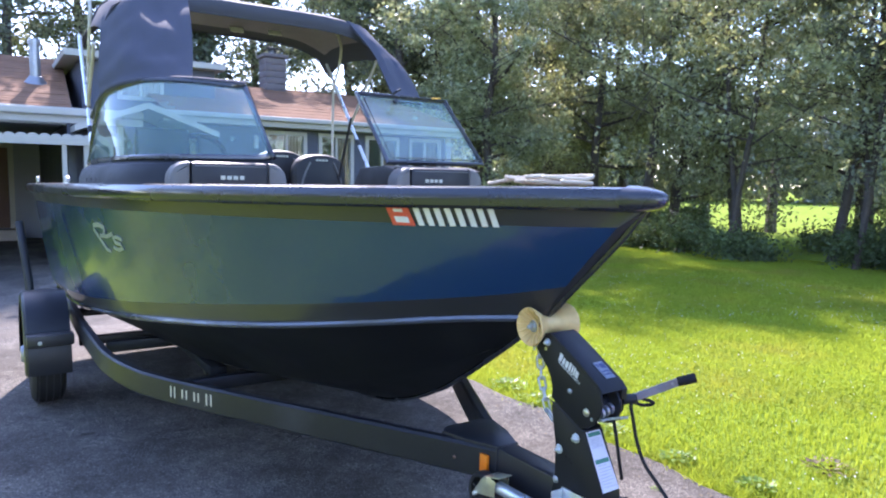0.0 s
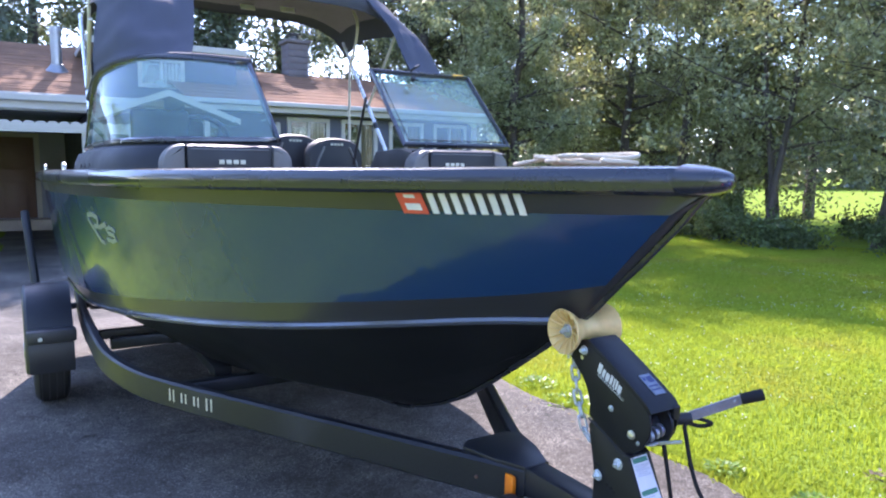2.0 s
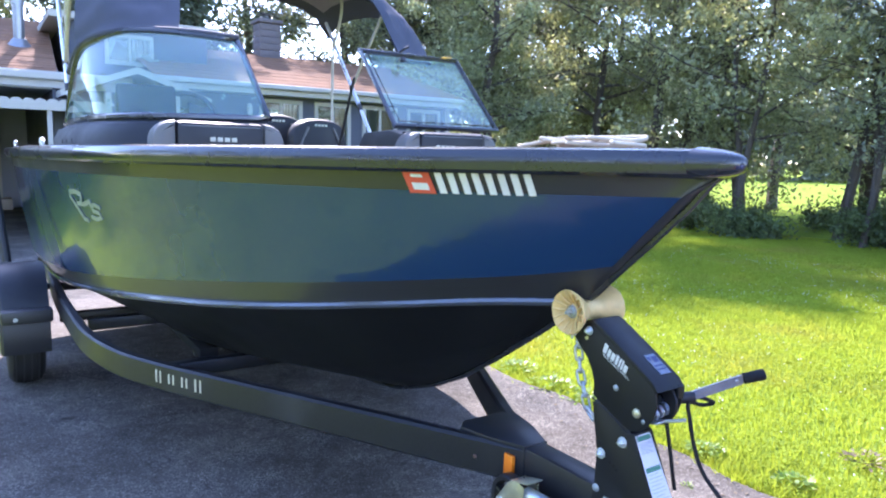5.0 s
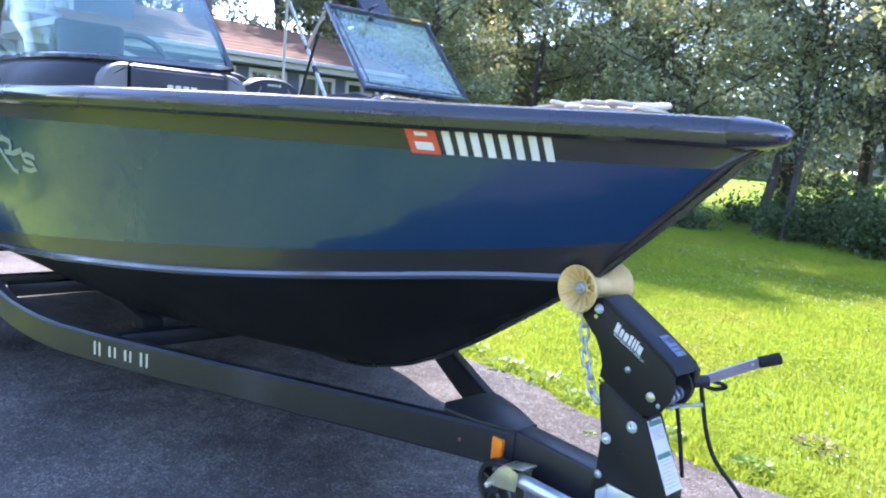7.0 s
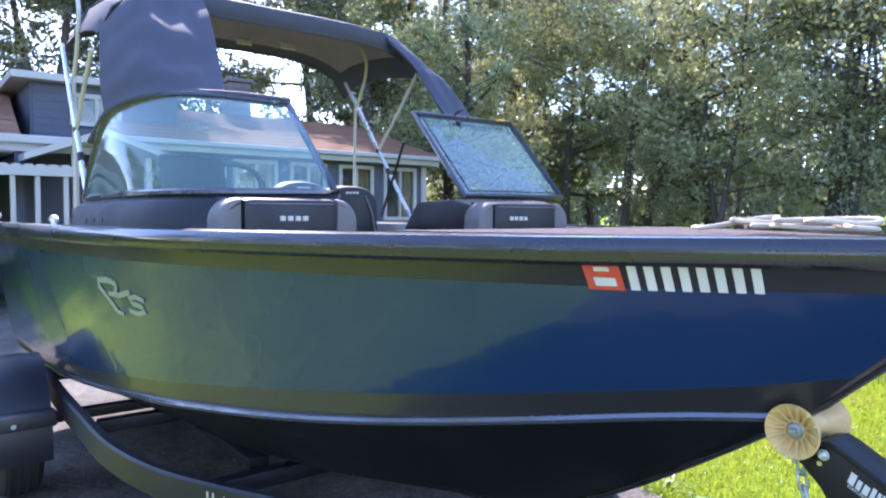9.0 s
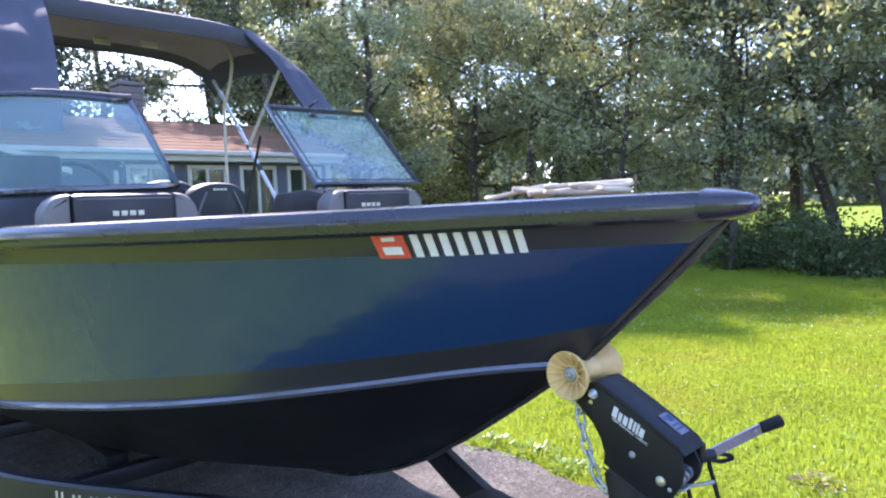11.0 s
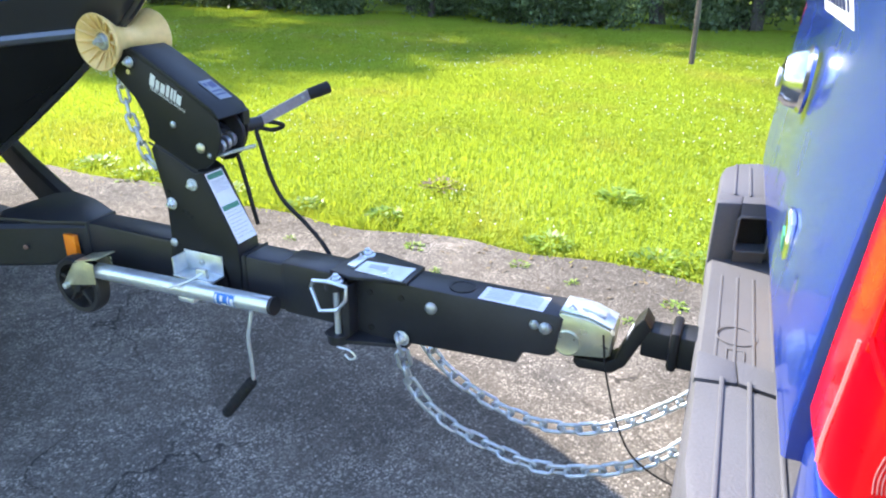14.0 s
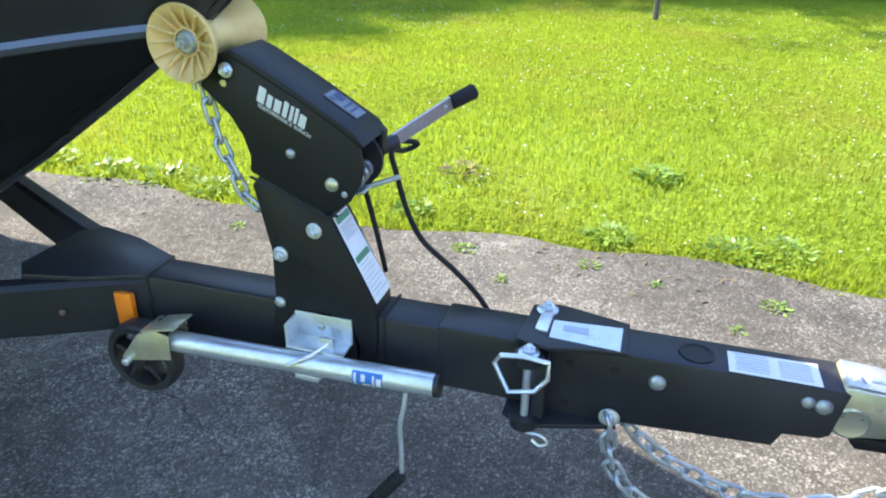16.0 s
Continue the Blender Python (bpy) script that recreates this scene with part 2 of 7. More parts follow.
M_ZINC_Y = mat("yellow_zinc", (0.60, 0.57, 0.36), 0.34, metal=0.7, vary=0.2, scale=12, grain=60, bump=0.006,
               stain=(0.45, 0.55, 0.60), stain_amount=0.6, stain_scale=8)
M_BOLT = mat("dull_zinc_bolt", (0.40, 0.43, 0.42), 0.42, metal=0.6, vary=0.25, scale=40, grain=120, bump=0.01)
M_STEEL = mat("grey_steel_arm", (0.30, 0.31, 0.33), 0.38, metal=0.6, vary=0.15, scale=20, grain=160, bump=0.008)
M_GALV = mat("galvanised_chain", (0.50, 0.54, 0.57), 0.42, metal=0.7, vary=0.2, scale=20, grain=90, bump=0.01)
M_ROLLER = mat("yellow_polyurethane", (0.70, 0.49, 0.19), 0.45, vary=0.12, scale=9, grain=70, bump=0.006, spec=0.4)
M_RUBBER = mat("rubber", (0.014, 0.014, 0.014), 0.75, vary=0.25, scale=6, grain=80, bump=0.02, spec=0.3)
M_BLACK_PLASTIC = mat("black_plastic", (0.018, 0.018, 0.019), 0.5, vary=0.15, scale=6, grain=120, bump=0.01)
M_BUMPER = mat("grey_black_plastic", (0.088, 0.089, 0.096), 0.6, vary=0.14, scale=5, grain=260, bump=0.03, spec=0.35,
               stain=(0.12, 0.117, 0.112), stain_amount=0.4, stain_scale=6)
M_TRUCK = mat("blue_truck_paint", (0.016, 0.045, 0.27), 0.25, metal=0.3, vary=0.05, scale=2, grain=500, bump=0, coat=0.55,
              stain=(0.05, 0.07, 0.17), stain_amount=0.3, stain_scale=6)
M_CHROME = mat("chrome", (0.70, 0.72, 0.75), 0.14, metal=1.0, vary=0.03, bump=0)
M_RED = mat("red_lens", (0.78, 0.0, 0.004), 0.30, vary=0.14, scale=14, grain=120, bump=0, spec=0.15, coat=0.45)
M_RED_DEEP = mat("deep_red_lens", (0.42, 0.0, 0.003), 0.3, vary=0.2, scale=60, grain=200, bump=0, spec=0.2, coat=0.2)
M_AMBER_DIM = mat("amber_in_red_lens", (0.62, 0.10, 0.05), 0.3, vary=0.15, scale=40, bump=0, coat=0.3)
M_DARK_RED = mat("dark_red_lens", (0.24, 0.0, 0.004), 0.35, vary=0.25, scale=60, grain=300, bump=0.01, spec=0.2, coat=0.12)
M_LENS_PALE = mat("pale_red_lens", (0.60, 0.17, 0.17), 0.3, vary=0.1, bump=0, coat=0.3)
M_AMBER = mat("amber_lens", (0.85, 0.22, 0.01), 0.25, vary=0.06, bump=0, coat=0.6)
M_WHITE = mat("white_vinyl", (0.66, 0.67, 0.63), 0.45, vary=0.06, scale=8, bump=0)
M_SILVER = mat("silver_print", (0.50, 0.49, 0.38), 0.4, vary=0.06, bump=0)
M_EMBLEM = mat("silver_emblem", (0.24, 0.27, 0.22), 0.35, vary=0.06, bump=0)
M_STICKER_RED = mat("red_sticker", (0.62, 0.09, 0.05), 0.45, vary=0.1, bump=0)
M_LABEL = mat("paper_label", (0.70, 0.72, 0.74), 0.4, vary=0.06, scale=20, bump=0)
M_GREEN = mat("green_print", (0.03, 0.20, 0.12), 0.4, bump=0)
M_INK = mat("grey_print", (0.42, 0.45, 0.50), 0.5, bump=0)
M_BLUE_LABEL = mat("blue_label", (0.03, 0.16, 0.50), 0.35, vary=0.1, bump=0)
M_PLATE = mat("yellow_plate", (0.80, 0.42, 0.03), 0.35, vary=0.06, bump=0)
M_SPEC = mat("grey_blue_print", (0.15, 0.17, 0.21), 0.4, vary=0.3, scale=60, bump=0)
M_NAVY = mat("navy_print", (0.02, 0.03, 0.12), 0.4, bump=0)
M_CANVAS = mat("navy_canvas", (0.062, 0.065, 0.083), 0.8, vary=0.14, scale=3, grain=420, bump=0.012, spec=0.3, translucent=0.05)
M_CANVAS_IN = mat("canvas_lining", (0.23, 0.205, 0.235), 0.9, vary=0.2, scale=4, grain=200, bump=0.02, spec=0.1)
M_ALU = mat("polished_aluminium", (0.82, 0.84, 0.88), 0.28, metal=0.6, vary=0.05, bump=0)
M_TAN_POLE = mat("tan_strap", (0.50, 0.47, 0.39), 0.8, vary=0.1, grain=200, bump=0.02)
M_SEAT = mat("black_vinyl", (0.009, 0.0095, 0.011), 0.55, vary=0.15, scale=8, grain=160, bump=0.012)
M_SEAT_GREY = mat("grey_vinyl", (0.135, 0.13, 0.12), 0.6, vary=0.12, scale=8, grain=160, bump=0.012)
M_CARPET = mat("grey_carpet", (0.16, 0.13, 0.12), 0.95, vary=0.25, scale=9, grain=260, bump=0.1, spec=0.1)
M_ROPE = mat("cream_rope", (0.50, 0.44, 0.33), 0.85, vary=0.15, scale=20, grain=220, bump=0.05)
M_GLASS = glass_mat("windscreen_glass", (0.76, 0.93, 0.89), 0.28)
M_HOUSE_GLASS = glass_mat("house_window_glass", (0.80, 0.85, 0.85), 0.03)
M_SIDING = mat("blue_grey_siding", (0.070, 0.078, 0.105), 0.7, vary=0.12, scale=2, grain=60, bump=0.01)
# Siding colour raised to stand in for light inside the deep carport.
M_CARPORT_BRIGHT = mat("brightened_siding", (0.25, 0.27, 0.32), 0.8, vary=0.12, scale=2, grain=50, bump=0.006)
M_TRIM = mat("white_trim", (0.40, 0.39, 0.355), 0.6, vary=0.08, scale=3, grain=50, bump=0.006)
M_SHINGLE = mat("brown_shingle", (0.235, 0.135, 0.083), 0.95, vary=0.22, scale=3, grain=45, bump=0.06, spec=0.05, island=0.06)
M_BRICK = mat("chimney_block", (0.17, 0.15, 0.15), 0.9, vary=0.2, scale=4, grain=50, bump=0.05, island=0.15)
M_DOOR = mat("brown_door", (0.13, 0.075, 0.055), 0.5, vary=0.15, scale=4, bump=0.006)
M_CURTAIN = mat("tan_curtain", (0.30, 0.20, 0.10), 0.9, vary=0.2, scale=5, grain=60, bump=0.01)
M_CONCRETE = mat("pale_gravel", (0.36, 0.33, 0.29), 0.9, vary=0.2, scale=3, grain=60, bump=0.05)


# ---- mesh helpers ----
def box(sx, sy, sz, at=(0, 0, 0), bevel=0.0, rot=(0, 0, 0), seg=2):
    bm = bmesh.new()
    bmesh.ops.create_cube(bm, size=1.0)
    bmesh.ops.scale(bm, vec=(sx, sy, sz), verts=bm.verts)
    if bevel:
        bmesh.ops.bevel(bm, geom=bm.edges[:], offset=bevel, segments=seg, profile=0.5, affect="EDGES")
    bmesh.ops.transform(bm, matrix=pose(*at, *rot), verts=bm.verts)
    return bm


def span(a, b, bevel=0.0, seg=2):
    """A box between two corners."""
    return box(*[abs(q - p) for p, q in zip(a, b)], at=[(p + q) / 2 for p, q in zip(a, b)], bevel=bevel, seg=seg)


def tube(points, radius, seg=10, closed=False, caps=True):
    """A round tube along points; radius may be a list."""
    pts = [Vector(p) for p in points]
    rad = radius if isinstance(radius, (list, tuple)) else [radius] * len(pts)
    bm = bmesh.new()
    rings, side = [], None
    for i, p in enumerate(pts):
        a = pts[i - 1] if i or closed else p
        b = pts[(i + 1) % len(pts)] if i < len(pts) - 1 or closed else p
        d = (b - a).normalized()
        if side is None:
            side = d.cross(Vector((0, 0, 1)) if abs(d.z) < 0.9 else Vector((1, 0, 0))).normalized()
        side = (side - d * side.dot(d)).normalized()
        up = d.cross(side)
        rings.append([bm.verts.new(p + (side * math.cos(k * math.tau / seg) + up * math.sin(k * math.tau / seg)) * rad[i]) for k in range(seg)])
    pairs = list(zip(rings, rings[1:])) + ([(rings[-1], rings[0])] if closed else [])
    for r, s in pairs:
        for k in range(seg):
            f = bm.faces.new((r[k], r[(k + 1) % seg], s[(k + 1) % seg], s[k]))
            f.smooth = True
    if caps and not closed:
        bm.faces.new(rings[0][::-1])
        bm.faces.new(rings[-1])
    bmesh.ops.recalc_face_normals(bm, faces=bm.faces)
    return bm


def cyl(p0, p1, r0, r1=None, seg=20, bevel=0.0):
    bm = tube([p0, p1], [r0, r0 if r1 is None else r1], seg)
    if bevel:
        edges = [e for e in bm.edges if any(len(f.verts) > 4 for f in e.link_faces)]
        bmesh.ops.bevel(bm, geom=edges, offset=bevel, segments=2, profile=0.5, affect="EDGES")
    return bm


def lathe(profile, origin, axis, seg=28, caps=True):
    """Turns (radius, along) pairs round an axis."""
    axis = Vector(axis).normalized()
    side = axis.cross(Vector((0, 0, 1)) if abs(axis.z) < 0.9 else Vector((1, 0, 0))).normalized()
    up = axis.cross(side)
    bm = bmesh.new()
    rings = []
    for r, h in profile:
        c = Vector(origin) + axis * h
        rings.append([bm.verts.new(c + (side * math.cos(k * math.tau / seg) + up * math.sin(k * math.tau / seg)) * max(r, 1e-4)) for k in range(seg)])
    for r, s in zip(rings, rings[1:]):
        for k in range(seg):
            f = bm.faces.new((r[k], r[(k + 1) % seg], s[(k + 1) % seg], s[k]))
            f.smooth = True
    if caps:
        bm.faces.new(rings[0][::-1])
        bm.faces.new(rings[-1])
    else:
        bmesh.ops.remove_doubles(bm, verts=bm.verts, dist=1e-6)
    bmesh.ops.recalc_face_normals(bm, faces=bm.faces)
    return bm


def slab(outline, y0, y1, bevel=0.0, plane="xz"):
    """A flat outline given thickness: xz outlines run along y, xy ones along z, yz ones along x."""
    put = {"xz": lambda a, b, c: (a, c, b), "xy": lambda a, b, c: (a, b, c), "yz": lambda a, b, c: (c, a, b)}[plane]
    bm = bmesh.new()
    lo = [bm.verts.new(put(a, b, y0)) for a, b in outline]
    hi = [bm.verts.new(put(a, b, y1)) for a, b in outline]
    bm.faces.new(lo)
    bm.faces.new(hi[::-1])
    for i in range(len(lo)):
        j = (i + 1) % len(lo)
        bm.faces.new((lo[j], lo[i], hi[i], hi[j]))
    bmesh.ops.recalc_face_normals(bm, faces=bm.faces)
    if bevel:
        edges = [e for e in bm.edges if any(len(f.verts) == len(outline) for f in e.link_faces)]
        bmesh.ops.bevel(bm, geom=edges, offset=bevel, segments=2, profile=0.5, affect="EDGES")
    return bm


def loft(rows, smooth=True, thick=0.0):
    """A sheet through rows of points."""
    bm = bmesh.new()
    vs = [[bm.verts.new(p) for p in row] for row in rows]
    for r, s in zip(vs, vs[1:]):
        for a, b, c, d in zip(r, r[1:], s[1:], s):
            try:
                bm.faces.new((a, b, c, d)).smooth = smooth
            except ValueError:
                pass
    bmesh.ops.remove_doubles(bm, verts=bm.verts, dist=1e-5)
    bmesh.ops.recalc_face_normals(bm, faces=bm.faces)
    if thick:
        bmesh.ops.solidify(bm, geom=bm.faces[:], thickness=thick)
    return bm


def join(*bms):
    out = bms[0]
    for b in bms[1:]:
        me = bpy.data.meshes.new("tmp")
        b.to_mesh(me)
        b.free()
        out.from_mesh(me)
        bpy.data.meshes.remove(me)
    return out


def mirror_y(bm):
    bmesh.ops.scale(bm, vec=(1, -1, 1), verts=bm.verts)
    bmesh.ops.reverse_faces(bm, faces=bm.faces)
    return bm


ORIGIN = {}


def soften(bm):
    """Rounds the shading of gentle bends and keeps sharp edges sharp."""
    for f in bm.faces:
        f.smooth = True
    for e in bm.edges:
        e.smooth = len(e.link_faces) == 2 and e.calc_face_angle(0.0) < radians(32)


def thing(name, at, label, category, group="", kind=""):
    """An Empty at a thing's base, which holds its parts."""
    ob = new(name)
    ob.empty_display_size = 0.1
    ob.location = at
    ORIGIN[ob] = Vector(at)
    return tagged(ob, label, category, group, kind)


def part(name, bm, material, parent, label=""):
    """Links a bmesh, given in world places, as one mesh under a thing or a part."""
    o = ORIGIN[parent]
    soften(bm)
    bmesh.ops.translate(bm, vec=-o, verts=bm.verts)
    me = bpy.data.meshes.new(name)
    bm.to_mesh(me)
    bm.free()
    me.materials.append(material)
    ob = new(name, me)
    ob.parent = parent
    ORIGIN[ob] = o
    return tagged(ob, label)


def solo(name, bm, material, label, category, group="", kind="", at=(0, 0, 0)):
    bmesh.ops.translate(bm, vec=-Vector(at), verts=bm.verts)
    me = bpy.data.meshes.new(name)
    bm.to_mesh(me)
    bm.free()
    me.materials.append(material)
    ob = new(name, me)
    ob.location = at
    ORIGIN[ob] = Vector(at)
    return tagged(ob, label, category, group, kind)


def sheet_mesh(name, verts, faces, material):
    """A mesh out of numpy arrays of corners and equal-sided faces."""
    me = bpy.data.meshes.new(name)
    k = faces.shape[1]
    me.vertices.add(len(verts))
    me.vertices.foreach_set("co", np.asarray(verts, np.float32).ravel())
    me.loops.add(faces.size)
    me.loops.foreach_set("vertex_index", faces.astype(np.int32).ravel())
    me.polygons.add(len(faces))
    me.polygons.foreach_set("loop_start", np.arange(0, faces.size, k, dtype=np.int32))
    me.update(calc_edges=True)
    me.materials.append(material)
    return me


def smooth_line(points, n):
    """n points along a Catmull-Rom curve through points."""
    P = [Vector(p) for p in points]
    P = [P[0] * 2 - P[1], *P, P[-1] * 2 - P[-2]]
    out, m = [], len(P) - 3
    for i in range(n):
        u = i / (n - 1) * m
        k = min(int(u), m - 1)
        f = u - k
        a, b, c, d = P[k:k + 4]
        out.append(0.5 * ((2 * b) + (c - a) * f + (2 * a - 5 * b + 4 * c - d) * f * f + (3 * b - a - 3 * c + d) * f ** 3))
    return out


# ---- ground, driveway, lawn ----
EDGE_Y = 1.48


def edge_y(x):
    return EDGE_Y + 0.05 * math.sin(x * 2.3) + 0.035 * math.sin(x * 7.1 + 1) + 0.03 * noise.noise((x * 3.1, 4.2, 0)) + max(0, -x - 6) * 0.05


def ground_sheet():
    bm = bmesh.new()
    c = bm.verts.new((0, 0, -0.03))
    ring = None
    for r in (20, 60, 400, 3000):
        now = [bm.verts.new((r * math.cos(k * math.tau / 32), r * math.sin(k * math.tau / 32), -0.03)) for k in range(32)]
        for k in range(32):
            if ring is None:
                bm.faces.new((c, now[k], now[(k + 1) % 32]))
            else:
                bm.faces.new((ring[k], now[k], now[(k + 1) % 32], ring[(k + 1) % 32]))
        ring = now
    return bm


solo("ground", ground_sheet(), M_SOIL, "mown green lawn soil reaching to the far trees", "ground", kind="structure")


def drive_slab():
    xs = [12 - i * 0.14 for i in range(int(32 / 0.14) + 1)]
    far = [(x, edge_y(x)) for x in xs]
    near = [(x, -1.72 - 0.81 * max(0.0, min(1.0, (x + 0.2) / 1.6)) - 0.06 * math.sin(x * 1.9) - 0.05 * noise.noise((x * 2.7, 9.1, 0))) for x in xs]
    rows = [[(x, y + (yn - y) * f, -0.028 if f in (0, 1) else 0.0) for (x, y), (_, yn) in zip(far, near)] for f in (0, 0.006, 0.5, 0.994, 1)]
    return loft(rows, smooth=False)


solo("driveway", drive_slab(), M_ASPHALT, "weathered grey asphalt driveway with cracks and stains", "driveway", kind="structure")


def grass_patch(name, count, region, h0, h1, seed, label, material=M_GRASS, w=0.0038):
    rng = np.random.default_rng(seed)
    x0, x1, y0, y1 = region
    x = rng.uniform(x0, x1, count)
    y = y0 + (y1 - y0) * rng.uniform(0, 1, count) ** 1.25
    ey = np.array([edge_y(v) for v in np.linspace(x0, x1, 400)])
    ok = y > np.interp(x, np.linspace(x0, x1, 400), ey) + rng.normal(0, 0.03, count) - 0.02
    if y1 < 0:
        ok = y < -1.74 - 0.81 * np.clip((x + 0.2) / 1.6, 0, 1) + rng.normal(0, 0.03, count)
    x, y = x[ok], y[ok]
    n = len(x)
    clump = 0.75 + 0.5 * np.sin(x * 1.7 + 3 * np.sin(y * 0.9)) * np.sin(y * 1.3 + 2 * np.sin(x * 1.1))
    h = rng.uniform(h0, h1, n) * np.clip(clump, 0.5, 1.3)
    far = np.clip((np.abs(y) - 1.5) / 6, 0, 1)
    wid = w * (1 + 2.0 * far) * rng.uniform(0.7, 1.3, n)
    a = rng.uniform(0, math.tau, n)
    lean = rng.uniform(0.4, 1.7, n) * h
    b = rng.uniform(0, math.tau, n)
    base = np.stack([x, y, np.full(n, -0.03)], 1)
    side = np.stack([np.cos(a), np.sin(a), np.zeros(n)], 1) * wid[:, None]
    tip = base + np.stack([np.cos(b) * lean, np.sin(b) * lean, h + 0.03], 1)
    v = np.stack([base - side, base + side, tip], 1).reshape(-1, 3)
    ob = new(name, sheet_mesh(name, v, np.arange(3 * n).reshape(-1, 3), material))
    return tagged(ob, label, "grass", kind="stuff")


grass_patch("lawn_grass", 620000, (-11.5, 4.5, 1.40, 13.0), 0.003, 0.010, 1, "short bright green lawn grass with clover")
grass_patch("verge_grass", 16000, (-9, 4.5, 1.40, 1.75), 0.015, 0.055, 2, "taller ragged grass along the driveway edge", w=0.005)
grass_patch("side_lawn_grass", 40000, (4.4, 14, 1.40, 13.0), 0.01, 0.03, 4, "short green lawn grass beside the truck", w=0.012)
grass_patch("far_lawn_grass", 90000, (-16, 12, -14.0, -1.70), 0.02, 0.05, 3, "sunlit green lawn grass beyond the driveway", w=0.012)


def clover():
    rng = np.random.default_rng(5)
    n = 4200
    x = rng.uniform(-9, 4, n)
    y = rng.uniform(1.6, 9, n)
    keep = np.sin(x * 1.3 + 1) * np.sin(y * 1.6) + rng.normal(0, 0.6, n) > 0
    vs, fs = [], []
    r = 0.0055
    for px, py in zip(x[keep], y[keep]):
        z = rng.uniform(0.0, 0.022)
        q = r * rng.uniform(0.7, 1.3)
        i = len(vs)
        vs += [(px + q, py, z), (px - q, py, z), (px, py + q, z), (px, py - q, z), (px, py, z + q), (px, py, z - q)]
        fs += [(i, i + 2, i + 4), (i + 2, i + 1, i + 4), (i + 1, i + 3, i + 4), (i + 3, i, i + 4),
               (i + 2, i, i + 5), (i + 1, i + 2, i + 5), (i + 3, i + 1, i + 5), (i, i + 3, i + 5)]
    ob = new("clover_flowers", sheet_mesh("clover_flowers", np.array(vs), np.array(fs), M_CLOVER))
    tagged(ob, "tiny white clover flowers scattered over the lawn", "flowers", kind="stuff")


clover()


def clover_leaves():
    """Low rounded leaflets between the blades."""
    rng = np.random.default_rng(15)
    n = 150000
    x = rng.uniform(-9, 4.2, n)
    y = 1.5 + 8.5 * rng.uniform(0, 1, n) ** 1.5
    drift = np.sin(x * 1.3 + 1 + np.sin(y)) * np.sin(y * 1.6 + np.sin(x * 0.7)) + rng.normal(0, 0.5, n)
    ok = (drift > -0.15) & (y > np.interp(x, np.linspace(-9, 4.5, 400), [edge_y(v) for v in np.linspace(-9, 4.5, 400)]))
    x, y = x[ok], y[ok]
    n = len(x)
    c = np.stack([x, y, rng.uniform(-0.012, 0.010, n)], 1)
    u = np.stack([rng.normal(0, 1, n), rng.normal(0, 1, n), rng.normal(0, 0.35, n)], 1)
    u /= np.linalg.norm(u, axis=1)[:, None]
    v = np.cross(u, np.stack([rng.normal(0, 0.3, n), rng.normal(0, 0.3, n), np.ones(n)], 1))
    s = (rng.uniform(0.005, 0.010, n) * (1 + 0.10 * (y - 1.5)))[:, None]
    q = np.stack([c - u * s, c - v * s, c + u * s, c + v * s], 1).reshape(-1, 3)
    tagged(new("clover_leaves", sheet_mesh("clover_leaves", q, np.arange(4 * n).reshape(-1, 4), M_GRASS)), "low round clover leaves among the lawn grass", "clover", kind="stuff")


clover_leaves()


# ---- trees ----
def leaf_cloud(rng, centres, radii, count, size, flat=0.7):
    """Leaf-shaped quads strewn through clumps."""
    k = rng.integers(0, len(centres), count)
    d = rng.normal(0, 1, (count, 3))
    d /= np.linalg.norm(d, axis=1)[:, None]
    d *= (rng.uniform(0, 1, count) ** 0.5 * np.where(rng.uniform(0, 1, count) < 0.18, 1.9, 1.0))[:, None]
    d[:, 2] *= flat
    c = np.asarray(centres)[k] + d * np.asarray(radii)[k][:, None]
    u = rng.normal(0, 1, (count, 3))
    u /= np.linalg.norm(u, axis=1)[:, None]
    t = rng.normal(0, 1, (count, 3))
    t[:, 2] += 0.9
    v = np.cross(u, t)
    v /= np.linalg.norm(v, axis=1)[:, None]
    s = (size * rng.uniform(0.6, 1.35, count))[:, None]
    q = np.stack([c - u * s, c - v * s * 0.5, c + u * s, c + v * s * 0.5], 1).reshape(-1, 3)
    return q, np.arange(4 * count).reshape(-1, 4)


